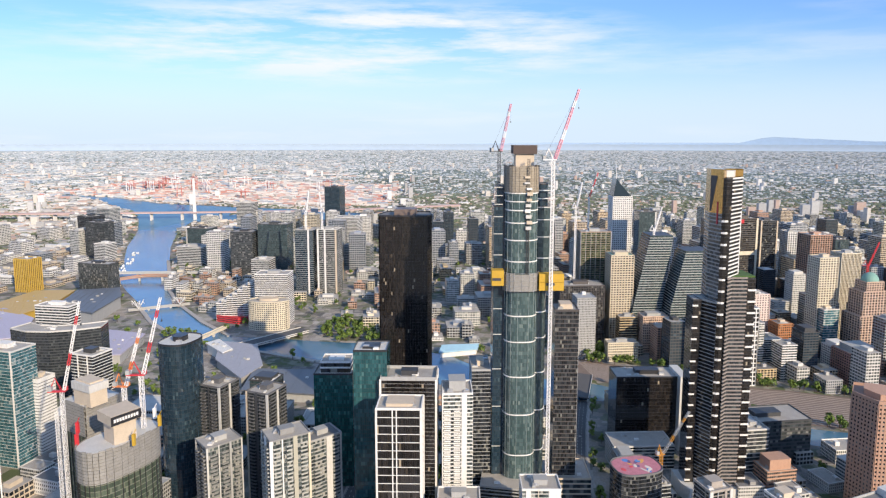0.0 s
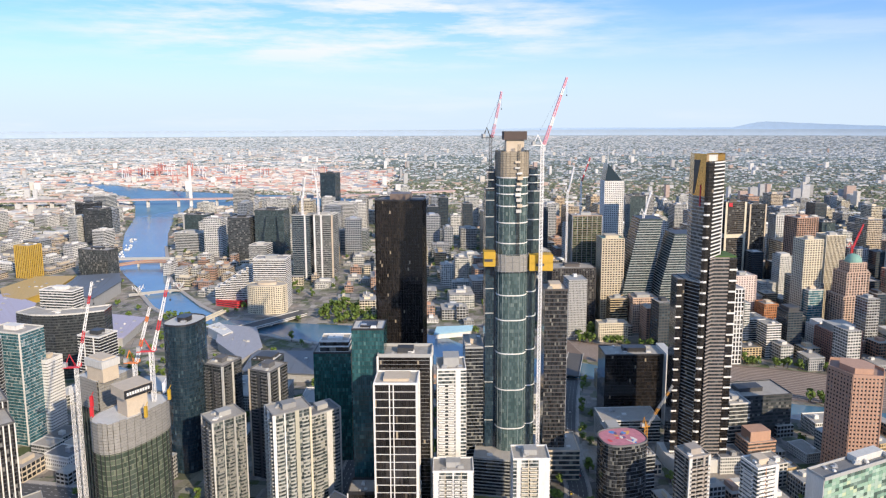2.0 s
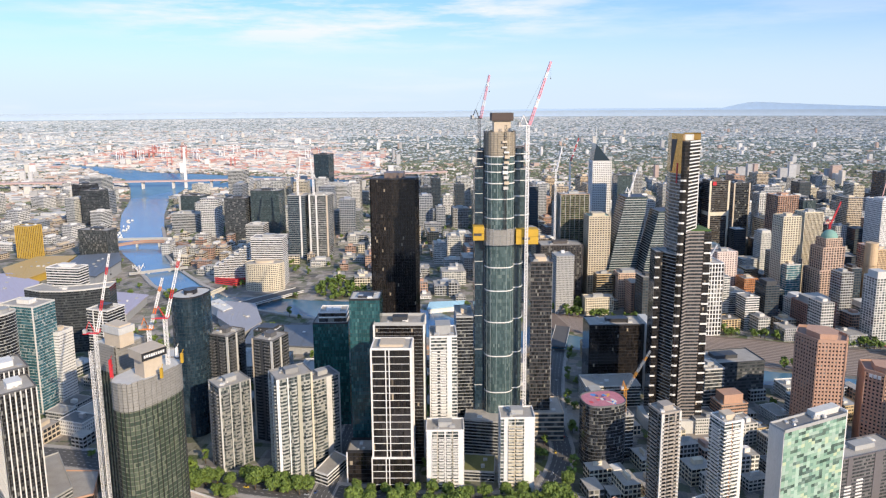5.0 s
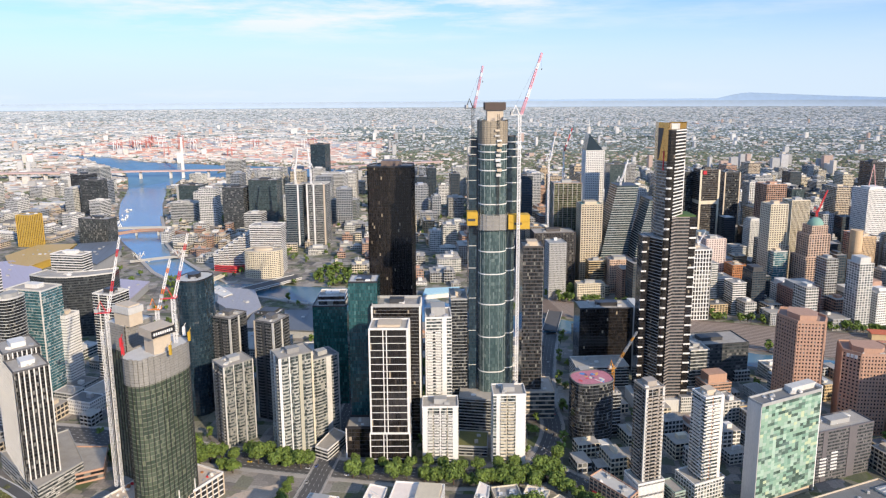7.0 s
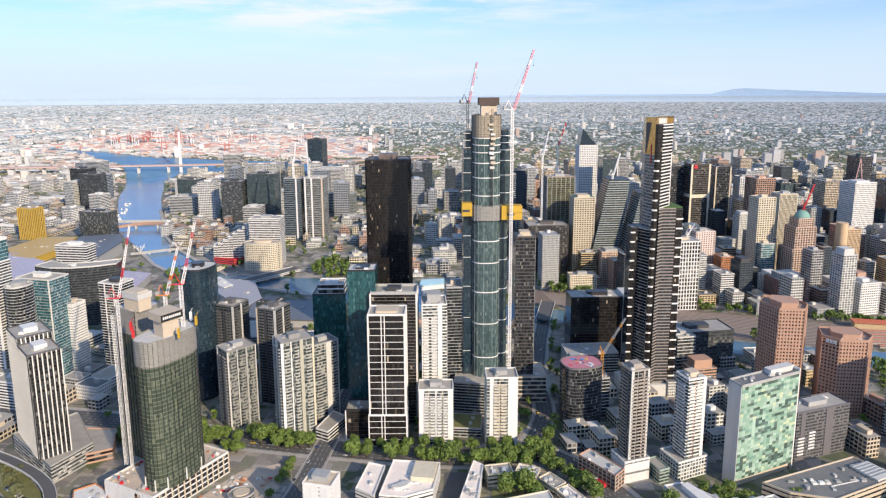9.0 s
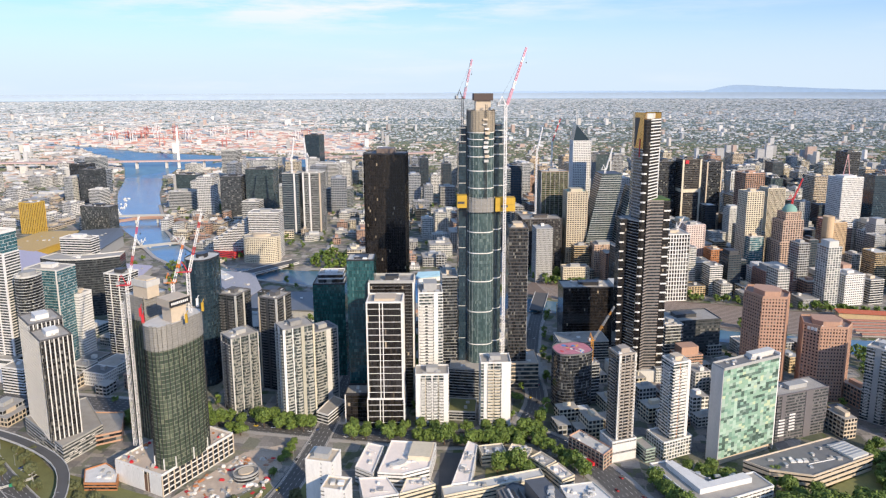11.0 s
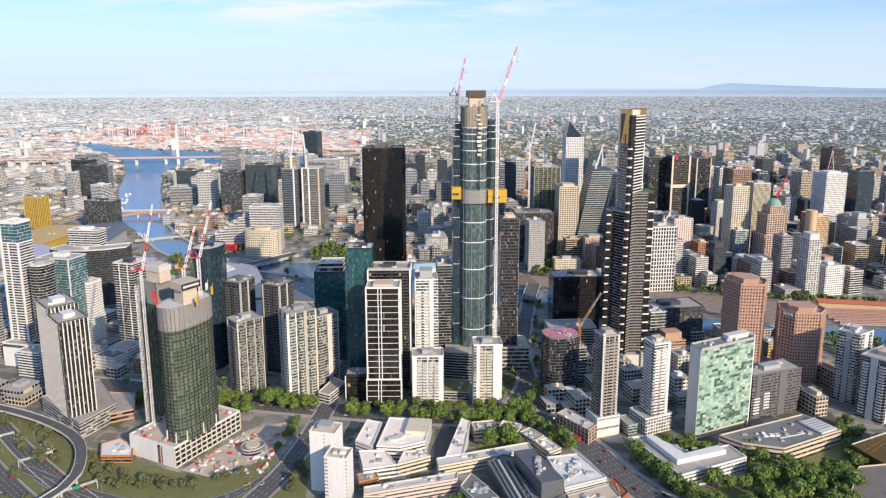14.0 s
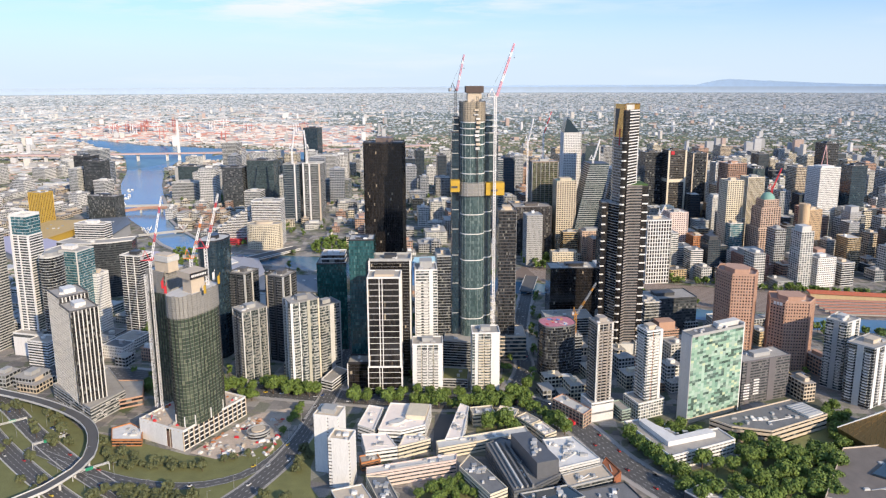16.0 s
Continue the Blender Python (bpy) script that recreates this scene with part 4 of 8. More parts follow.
def band(poly, z, span, mat=WHITE, tall=0.9, wave=0.5):
    """A thin pale band along the front of an outline, between two shares of its turn."""
    pts = [p for p in offset(poly, 0.5)]
    inn = [p for p in offset(poly, -0.3)]
    n = len(pts)
    ks = [k % n for k in range(int(n * span[0]), int(n * span[1]) + 1)]
    bm = bmesh.new()
    rows = []
    for q, k in enumerate(ks):
        zz = z - wave * math.sin(math.pi * q / (len(ks) - 1))
        rows.append([bm.verts.new((p[0] - A0.x, p[1] - A0.y, v)) for p, v in ((inn[k], zz), (pts[k], zz), (pts[k], zz + tall), (inn[k], zz + tall))])
    for a, b in zip(rows[:-1], rows[1:]):
        for k in range(4):
            bm.faces.new((a[k], a[(k + 1) % 4], b[(k + 1) % 4], b[k]))
    bm.faces.new(rows[0]), bm.faces.new(rows[-1])
    bmesh.ops.recalc_face_normals(bm, faces=bm.faces)
    part("balcony_band", bm, mat, a108, "white wavy balcony band")


for z in (54.4, 89.8, 122.5, 152.4, 174.3, 219.6, 237.1, 251.3, 261.5, 268.6, 275.3):
    band(BAY, z, (0.5, 1.0))
    band(RIGHT if z < 200 else RIGHT_UP, z + 1.6, (0.62, 1.0), tall=0.7, wave=0.0)
    bm = bmesh.new(); add_box(bm, 45.6 - A0.x, 53 - A0.x, 649.7 - A0.y, 650.2 - A0.y, z + 4, z + 4.6); part("balcony_band", bm, PALE, a108)
# bright upright strips of the bay
for k in range(16, 30, 2):
    p = Vector(BAY[k]) - A0
    bm = bmesh.new(); add_box(bm, p.x - 0.14, p.x + 0.14, p.y - 0.3, p.y + 0.1, 16, 275); part("mullion", bm, plain("pale_mullion", (0.3, 0.36, 0.36), 0.3, metal=0.4), a108)
# netted top floors, bare slabs, core and its dark formwork
screen(a108, offset(BAY, 0.2), 276, 297, TAN_NET, k=0.6)
for z in (279, 283, 287, 291, 295):
    bm = bmesh.new(); add_prism(bm, local(BAY, A0), z, z + 0.35); part("bare_floor_slab", bm, PALE, a108)
bm = bmesh.new()
lo = local(offset(BAY, 0.95), A0)
for z in range(277, 298, 2):
    for k in range(len(lo)):
        add_bar(bm, (*lo[k], z), (*lo[(k + 1) % len(lo)], z), 0.1, 3)
for k in range(len(lo)):
    add_bar(bm, (*lo[k], 276), (*lo[k], 298), 0.1, 3)
tagged(part("scaffold_rail", bm, plain("scaffold_tube", (0.1, 0.09, 0.08), 0.6), a108), kind="stuff")
KC = rect(62.5, 646, 0, 15, 16)
bm = bmesh.new(); add_prism(bm, local(KC, A0), 276, 307); part("lift_core", bm, BEIGE, a108, "bare beige concrete core")
bm = bmesh.new(); add_prism(bm, local(offset(KC, 2.1), A0), 306.6, 313.6); part("formwork", bm, plain("brown_formwork", (0.09, 0.065, 0.055), 0.8), a108, "dark brown climbing formwork")
rng = random.Random(5)
for k in range(10):
    bm = bmesh.new(); x = 72.4 + rng.uniform(-1.5, 1.5) - A0.x; z = 246 + k * 4.6
    add_box(bm, x - 2.2, x + 2.2, 637.4 - A0.y, 640.2 - A0.y, z, z + rng.uniform(1.5, 3)); part("landing_platform", bm, rng.choice((PALE, BEIGE, DARK, WHITE)), a108)
bm = bmesh.new(); lattice(bm, (72.4 - A0.x, 639 - A0.y, 206), (72.4 - A0.x, 639 - A0.y, 303), 0.9, r=0.15); part("hoist_mast", bm, DARK, a108)
for x0, x1, z0, z1 in ((43.7, 53.6, 200, 213), (82.5, 102.7, 196, 210)):
    for q in range(2):
        bm = bmesh.new(); add_prism(bm, [(x0 - A0.x, 639 - A0.y), (x1 - A0.x, 639 - A0.y), (x1 - A0.x, 653 - A0.y), (x0 - A0.x, 653 - A0.y)], z0 + q * (z1 - z0) / 2, z0 + (q + 1) * (z1 - z0) / 2 - 0.3); part("platform_screen", bm, YELLOW, a108, "yellow mesh safety screen")
    bm = bmesh.new(); add_box(bm, (x0 + x1) / 2 - 4.5 - A0.x, (x0 + x1) / 2 + 2.5 - A0.x, 638.7 - A0.y, 639 - A0.y, z0 + 4.2, z0 + 6.4); part("sign_mark", bm, DARK, a108, "dark bar of lettering")
BELT = oval(68, 653, 13.9, 15.6, 0, 24, 3.2)
screen(a108, BELT, 195.4, 210, NETTING, k=0.9)
bm = bmesh.new()
lo = local(offset(BELT, 1.15), A0)
for k in range(len(lo)):
    add_bar(bm, (*lo[k], 195), (*lo[k], 211), 0.16, 3)
    for z in (196, 200, 204, 208, 210.5):
        add_bar(bm, (*lo[k], z), (*lo[(k + 1) % len(lo)], z), 0.14, 3)
tagged(part("scaffold_rail", bm, STEEL, a108), kind="stuff")
LEVEL.append(luffing_crane("tall white tower crane tied to the skyscraper, pink jib", 91.4, 636, 0.1, 302, (111.3, 640, 357.5), 9, half=1.2, r=0.3, jib=(CWHITE, plain("faded_pink_paint", (0.72, 0.33, 0.4), 0.55))).name)
LEVEL.append(luffing_crane("dark tower crane on the skyscraper, pink and white jib", 50, 656, 280, 308, (59.4, 660, 347), 8, mast_mat=DARK, jib=(CWHITE, MATS["faded_pink_paint"]), deck=DARK).name)
HEIGHT.pop(a108.name)
del OCCUPIED[plan_spots:]
OCCUPIED.append((66, 512, 30))
side = T("office_tower", "dark brown slab tower on a cream podium", rect(95, 500, 2, 20, 24), 175, 3.6, plain("dark_brown_panel", (0.075, 0.065, 0.06), 0.5), G_DARK, 1.5, 0.9, 0.08, seed=28, solid=True, plant=0.5, z0=26, ribs=[(1, 0.5, 24, 0.3, plain("smooth_grey_panel", (0.3, 0.3, 0.3)))])
T("", "", rect(94, 493, 2, 34, 34), 28, 4.5, BEIGE, G_GREY, 3, 1.4, 0.2, root=side, seed=69, plant=0, units=4)
PR = [(-59, 590), (-37, 588), (-13, 590), (-10, 600), (-13, 624), (-36, 628), (-58, 624), (-62, 600)]
prima = T("skyscraper", "black glass tower with copper flecks and a flat top", PR, 238, 3.4, BLACKM, G_BLACK, 1.5, 0.15, 0.03, (2.3, 0.16, 0.25), plain("copper_fin", (0.035, 0.026, 0.022), 0.4, metal=0.3), seed=29, plant=0, units=0, joined=True, roof=ROOFD)
bm = bmesh.new(); add_prism(bm, local([(-46, 596), (-26, 596), (-26, 616), (-46, 616)], prima.location.xy), 238, 244); part("plant_room", bm, plain("dull_bronze", (0.16, 0.12, 0.1), 0.5), prima, "bronze-coloured plant room")
# ---- gold-topped tower, placed by camera rays to fit the view: two flanks fall back from a dark nose, lower wings either side ----
plan_spots = len(OCCUPIED)
eu = thing("skyscraper", "black and white striped tower with a gold glazed crown", "building", 246, 682)
LEVEL.append(eu.name)
E0 = eu.location.xy
STEELY = plain("dull_steel", (0.27, 0.29, 0.3), 0.35, metal=0.3)
BROWNISH = plain("brown_grey_band", (0.25, 0.215, 0.195))
FLANK = [(234.5, 683), (238.6, 665), (243, 672), (246, 704), (238, 704)]
for poly, h, wall, gl, slab, out, sd, fh in (
        (FLANK, 256, STEELY, G_GREY, 1.1, 0.12, 30, 3.3),
        ([(238.6, 665), (241, 663.2), (246.2, 664), (247, 676), (239.4, 674)], 286, BLACKM, G_BLACK, 0.2, 0.02, 70, 3.3),
        ([(246.2, 664.6), (261.8, 683), (262, 704), (246.5, 704), (245.5, 668)], 286, WHITE, G_BLACK, 1.15, 0.5, 31, 3.35),
        ([(245.6, 662.5), (251.4, 668.5), (264.6, 668.5), (264.6, 702), (246.2, 702)], 201, BROWNISH, G_SLATE, 1.3, 0.45, 32, 3.35),
        ([(264.6, 669.5), (272.6, 669.5), (272.6, 700), (264.6, 700)], 200, BLACKM, G_BLACK, 0.3, 0.05, 71, 3.35),
        ([(229.4, 680), (237.4, 662.6), (239, 672), (240, 702), (230, 702)], 180, GREY, G_BLACK, 0.6, 0.35, 33, 3.3),
        ([(222.2, 677), (229.4, 677), (229.4, 701), (224, 701)], 180, BLACKM, G_BLACK, 0.3, 0.05, 34, 3.3)):
    T("", "", poly, h, fh, wall, gl, 1.7, slab, out, root=eu, seed=sd, plant=0, units=0, joined=True, parapet=0.6)


def eu_part(name, poly, z0, z1, mat, label="", top=None):
    bm = bmesh.new()
    add_prism(bm, local(poly, E0), z0, z1, local(top, E0) if top else None)
    return part(name, bm, mat, eu, label)


def on_flank(a, b, out=0.35):
    """A strip of the western flank between two shares of it."""
    p, q = Vector(FLANK[0]), Vector(FLANK[1])
    u = (q - p).normalized()
    nr = Vector((u.y, -u.x))
    return [tuple(p.lerp(q, a) + nr * out), tuple(p.lerp(q, b) + nr * out), tuple(p.lerp(q, b) - nr * 0.5), tuple(p.lerp(q, a) - nr * 0.5)]


eu_part("crown", [(234.3, 683), (238.5, 664.7), (243.2, 671.8), (246, 704), (237.8, 704)], 256.2, 293.6, GOLD, "gold glass crown")
eu_part("dark_slot", on_flank(0.02, 0.14), 257.5, 288, BLACKM, "black tapering slot", on_flank(0.02, 0.55))
eu_part("red_stripe", on_flank(0.62, 0.7, 0.6), 247, 266, RED, "red upright stripe")
eu_part("crown", [(262.4, 684.4), (263.6, 686.4), (264, 704), (246.4, 704), (246.4, 690), (258, 690)], 257, 293.6, GOLD, "gold glass fin behind the white floors")
eu_part("crown_cap", [(245, 676), (252, 678), (258, 690), (246.2, 690)], 286.7, 292, PALE)
eu_part("edge_fin", [(261.6, 682.2), (262.8, 683.6), (262.4, 684.4), (261.2, 683)], 202, 257, WHITE, "white upright edge")
for k in range(26):
    z = 249.4 - 10 * k
    if z > 6:
        eu_part("balcony_bar", [(238.4, 664.2), (240.8, 662.5), (243.4, 662.9), (243.4, 664.4)], z, z + 1.7, WHITE)
    if 6 < z - 60 < 200:
        eu_part("balcony_bar", [(266.2, 669.0), (273.2, 669.0), (273.2, 671), (266.2, 671)], z - 60, z - 58.4, WHITE)
    if 6 < z - 75 < 179:
        eu_part("balcony_bar", [(221.6, 676.4), (226.4, 676.4), (226.4, 678), (221.6, 678)], z - 75, z - 73.5, WHITE)
eu_part("roof_garden", [(252.4, 669.2), (272.2, 670), (272.2, 699), (265, 699), (264.6, 684)], 201.2, 202.6, plain("roof_hedge", (0.06, 0.12, 0.03), 0.9), "green planted roof edge")
eu_part("podium", [(222, 662), (268, 662), (274, 690), (274, 704), (218, 704), (218, 676)], 0.1, 13, PALE, "pale stone podium")
HEIGHT.pop(eu.name)
del OCCUPIED[plan_spots:]
OCCUPIED.append((236, 545, 36))

bb = T("office_building", "black glass office block with a white fin wall", rect(180, 606, 4, 70, 30), 76, 3.8, BLACKM, G_BLACK, 1.8, 0.3, 0.05, seed=34, units=10)
BB = bb.location.xy
bm = bmesh.new(); add_prism(bm, local(rect(244, 602, 4, 9, 34), BB), 0.02, 80); part("fin_wall", bm, PALE, bb, "tall pale concrete fin wall")
T("low_block", "grey striped low block in shadow", rect(168, 560, 5, 60, 30), 24, 3.5, PALE, G_DARK, 2.0, 1.2, 0.1, seed=72, plant=0, units=4)
art = T("apartment_tower", "curved grey glass tower with a colourful painted roof", oval(157, 462, 20, 15, 15, 22, 3), 60, 3.3, plain("dim_grey_frame", (0.14, 0.14, 0.145)), G_DARK, 1.6, 0.35, 0.2, seed=35, plant=0, units=0, joined=False)
AR = art.location.xy
mur = bmesh.new(); add_prism(mur, local(oval(157, 462, 19, 14, 15, 22, 3), AR), 60, 60.5); part("painted_roof", mur, plain("dusty_pink_paint", (0.5, 0.2, 0.25), spread=0.3), art, "pink painted roof")
for k in range(16):
    q = oval(157 + rng.uniform(-12, 12) - AR.x, 462 + rng.uniform(-8, 8) - AR.y, rng.uniform(1.2, 4), rng.uniform(0.8, 2.5), rng.uniform(0, 180), 10)
    bm = bmesh.new(); add_prism(bm, q, 60.5, 60.56 + k * 0.012); part("painted_patch", bm, plain("mural_%d" % (k % 5), ((0.65, 0.6, 0.55), (0.1, 0.25, 0.55), (0.6, 0.08, 0.1), (0.65, 0.35, 0.1), (0.15, 0.1, 0.2))[k % 5]), art)
luffing_crane("orange mobile crane beside the painted roof", 180, 470, 40, 66, (203, 478, 101), 5, jib=(plain("orange_crane", (0.6, 0.28, 0.05), 0.5), GREY), mast_mat=plain("orange_crane", (0.6, 0.28, 0.05)))
T("site_block", "grey unfinished block under the orange crane", rect(172, 462, 12, 16, 22), 42, 3.6, GREY, G_DARK, 3, 0.8, 0.1, seed=73, plant=0, units=6)
ap1 = T("apartment_tower", "grey beige apartment tower on a striped podium", rect(172, 362, 18, 17, 16), 98, 3.05, plain("taupe_concrete", (0.34, 0.3, 0.26)), G_DARK, 1.8, 0.5, 0.35, None, z0=18, seed=36, ribs=[(0, 0.05, 2.4, 0.7, PALE), (0, 0.95, 2.0, 0.7, PALE), (0, 0.7, 1.6, 0.6, MATS["taupe_concrete"]), (0, 0.35, 0.5, 0.45, GREY), (1, 0.5, 6, 0.4, PALE)], plant=0.5)
T("", "", rect(168, 357, 18, 24, 20), 19, 9, WHITE, G_DARK, 4, 7.5, 0.2, (1.2, 0.4, 0.3), PALE, root=ap1, seed=74, plant=0, units=0)
ap2 = T("apartment_tower", "white apartment tower with a terrace podium", rect(221, 366, 18, 17, 16), 89, 3.05, WHITE, G_APT, 1.8, 0.95, 0.35, None, z0=16, seed=37, plant=0.5, ribs=[(0, 0.95, 3, 0.6, WHITE), (1, 0.5, 8, 0.5, PALE), (0, 0.4, 0.5, 0.4, ORANGE)])
T("", "", rect(214, 360, 22, 31, 22), 17, 3.2, WHITE, G_APT, 1.8, 0.7, 0.5, (3.2, 0.6, 0.3), WHITE, root=ap2, seed=75, plant=0, units=0)
T("terrace_row", "curved row of brown terrace houses with steep roofs", [(136, 376), (160, 346), (170, 356), (148, 386)], 14, 3.5, BRICK, G_GREY, 2.2, 1.3, 0.1, (4.5, 0.6, 0.4), BEIGE, seed=76, plant=0, units=5, roof=PALE)
T("low_block", "low green-clad block beside the white tower", rect(200, 357, 20, 10, 18), 12, 3, plain("sage_panel", (0.3, 0.38, 0.32)), G_GREY, 2.2, 1.0, 0.1, seed=77, plant=0, units=0)

# ---- the green panel building: panels one by one ----
gr = thing("office_building", "mint green glass panel building with a white end wall", "building", 287, 374)
GP = rect(258, 352, 23.5, 67.5, 13)
lp = local(GP, (287, 374))
bm = bmesh.new(); add_prism(bm, lp, 6, 90); part("core", bm, GREY, gr)
bm = bmesh.new(); add_prism(bm, local(rect(260, 354, 23.5, 62, 10), (287, 374)), 0.02, 6); part("base_wall", bm, BEIGE, gr)
m, n_, l_, p_ = node_mat("mint_panel")
inf, rmp = n_.new("ShaderNodeObjectInfo"), n_.new("ShaderNodeValToRGB")
e = rmp.color_ramp.elements
e[0].color, e[1].color = (0.28, 0.42, 0.32, 1), (0.52, 0.58, 0.48, 1)
for pos, col in ((0.3, (0.36, 0.47, 0.39, 1)), (0.5, (0.19, 0.32, 0.25, 1)), (0.62, (0.4, 0.54, 0.44, 1)), (0.8, (0.25, 0.4, 0.31, 1)), (0.92, (0.5, 0.57, 0.38, 1))):
    k = e.new(pos); k.color = col
rmp.color_ramp.interpolation = "CONSTANT"
l_.new(inf.outputs["Random"], rmp.inputs[0]); l_.new(rmp.outputs[0], p_.inputs["Base Color"]); p_.inputs["Roughness"].default_value = 0.22
bm = bmesh.new(); add_box(bm, 0.05, 3.68, -0.18, 0.1, 0.05, 2.56); PANEL = mesh_of(bm, "glass_panel", m)
bm = bmesh.new(); add_box(bm, 0.05, 3.68, -0.1, 0.1, 0.05, 2.56); PANELD = mesh_of(bm, "glass_panel", glazing("mint_shade_glass", (0.07, 0.11, 0.09), (0.14, 0.21, 0.175), (0.2, 0.28, 0.23), 0.2))
rng = random.Random(8)
a = Vector(lp[0]); u = (Vector(lp[1]) - a).normalized()
for row in range(32):
    dark = 0.0
    for col in range(18):
        dark = rng.random() < (0.5 if dark else 0.22)
        q = a + u * (col * 3.745)
        piece("glass_panel", PANELD if dark else PANEL, gr, Matrix.Translation((q.x, q.y, 6.2 + row * 2.6)) @ Matrix.Rotation(radians(23.5), 4, "Z"))
bm = bmesh.new(); add_prism(bm, [tuple(Vector(lp[3]) - u * 0.6), tuple(Vector(lp[0]) - u * 0.6), tuple(Vector(lp[0]) - u * 0.02), tuple(Vector(lp[3]) - u * 0.02)], 0.02, 90.5); part("end_wall", bm, PALE, gr, "plain pale grey end wall")
bm = bmesh.new(); add_prism(bm, [tuple(Vector(lp[1]) + u * 0.02), tuple(Vector(lp[2]) + u * 0.02), tuple(Vector(lp[2]) + u * 1.2), tuple(Vector(lp[1]) + u * 1.2)], 0.02, 94); part("end_wall", bm, WHITE, gr, "white projecting end wall")
bm = bmesh.new(); add_prism(bm, offset(lp, 0.1), 90, 90.4); part("roof", bm, ROOFD, gr)
bm = bmesh.new()
for k in range(4):
    p, q = Vector(offset(lp, 0.3)[k]), Vector(offset(lp, 0.3)[(k + 1) % 4]); w = (q - p).normalized(); nr = Vector((-w.y, w.x)) * 0.5
    add_prism(bm, [tuple(p), tuple(q), tuple(q + nr), tuple(p + nr)], 89.6, 92.2)
part("parapet", bm, GREY, gr)
bm = bmesh.new(); add_prism(bm, local(rect(292, 373, 23.5, 28, 7), (287, 374)), 90.4, 95); part("plant_room", bm, PALE, gr)
roof_units(gr, lp, 90.4, rng, 8)
OCCUPIED.append((287, 374, 36))
HEIGHT[gr.name] = 90
gy = T("apartment_building", "charcoal block with white window bands and a framed window", rect(330, 388, 18, 62, 22), 47, 3.1, plain("charcoal_panel", (0.13, 0.12, 0.125)), G_GREY, 1.6, 1.5, 0.05, seed=39, units=12, ribs=[(0, 0.12, 5, 0.35, plain("charcoal_panel", (0.13, 0.12, 0.125))), (0, 0.62, 9, 0.35, plain("charcoal_panel", (0.13, 0.12, 0.125)))], solid=True)
for share, z0, z1 in ((0.05, 6, 26), (0.25, 10, 30)):
    for k in range(6):
        c0 = Vector(rect(330, 388, 18, 62, 22)[0]) + Vector((math.cos(radians(18)), math.sin(radians(18)))) * 62 * share - gy.location.xy
        bm = bmesh.new(); add_box(bm, 0, 7, -0.5, 0.1, 0, 1.3); piece("white_panel", mesh_of(bm, "white_panel", WHITE), gy, Matrix.Translation((c0.x, c0.y, z0 + k * 3.1)) @ Matrix.Rotation(radians(18), 4, "Z"))

def precast(label, poly, h, seed, root=None, sign=False):
    """Brown precast office tower: deep square windows between piers and spandrels, stepped crown."""
    r = T("office_tower", label, poly, h, 3.7, BRICK, G_DARK, 3.0, 1.9, 0.2, (3.1, 1.5, 0.35), BRICK, seed=seed, plant=0.62, plant_h=5, joined=False, parapet=2.4, roof=plain("brown_roof", (0.3, 0.22, 0.18)), units=4)
    return r
precast("brown precast tower with square windows", [(347, 500), (356, 478), (381, 476), (392, 492), (386, 512), (360, 520)], 110, 40)
b2 = precast("brown precast office tower with white marks near its top", [(403, 479), (414, 467), (441, 465), (454, 478), (450, 500), (412, 502)], 82, 41)
for k in range(3):
    bm = bmesh.new(); q = Vector((404.5, 476.5)) + Vector((0.675, -0.738)) * (1 + k * 3.4) - b2.location.xy
    add_box(bm, 0, 2.6, -0.8, -0.3, 78, 81.6); piece("sign_mark", mesh_of(bm, "sign_mark", WHITE), b2, Matrix.Translation((q.x, q.y, 0)) @ Matrix.Rotation(-0.83, 4, "Z"))
T("apartment_block", "narrow cream tower between the brown towers", rect(396, 520, 10, 14, 16), 60, 3.4, CREAM, G_DARK, 2.4, 1.0, 0.15, seed=78)

# ---- low buildings at the front ----
lw = T("office_building", "long white low office building with ribbon windows", [(194, 334), (217, 279), (283, 304), (276, 322), (238, 310), (210, 338)], 14, 3.6, WHITE, G_DARK, 2.2, 1.7, 0.4, (4.5, 0.5, 0.3), WHITE, seed=42, plant=0, units=6)
bm = bmesh.new(); add_prism(bm, local([(206, 330), (220, 294), (268, 309), (264, 316), (230, 304), (212, 333)], lw.location.xy), 14, 18.5); part("roof_pavilion", bm, WHITE, lw, "white plant pavilion along the roof")
cp = T("public_building", "flat-roofed beige public building with long window strips", [(276, 338), (291, 325), (324, 317), (393, 346), (373, 374)], 14, 4.5, BEIGE, G_DARK, 3.0, 2.6, 0.3, seed=43, plant=0, units=16, roof=ROOFD)
bm = bmesh.new(); add_prism(bm, local([(371, 339), (390, 347), (380, 366), (361, 360)], cp.location.xy), 14, 16); part("roof_light", bm, PALE, cp, "pale ribbed roof light")
for k in range(6):
    bm = bmesh.new(); a = Vector((368, 342)) + Vector((-1.4, 3.0)) * k - cp.location.xy; add_prism(bm, [tuple(a), (a.x + 18, a.y + 7.5), (a.x + 17.5, a.y + 8.7), (a.x - 0.5, a.y + 1.2)], 16, 16.4); part("roof_rib", bm, STEEL, cp)
wt = T("apartment_tower", "white rendered tower with blank walls", rect(-79, 283, -12, 21, 17), 51, 3.1, WHITE, G_DARK, 2.0, 2.6, 0.03, seed=44, solid=True, ribs=[(0, 0.28, 11, 0.25, WHITE), (0, 0.8, 8, 0.25, WHITE), (3, 0.5, 16, 0.25, WHITE), (1, 0.5, 15, 0.25, WHITE)], plant=0.5, roof=BEIGE)
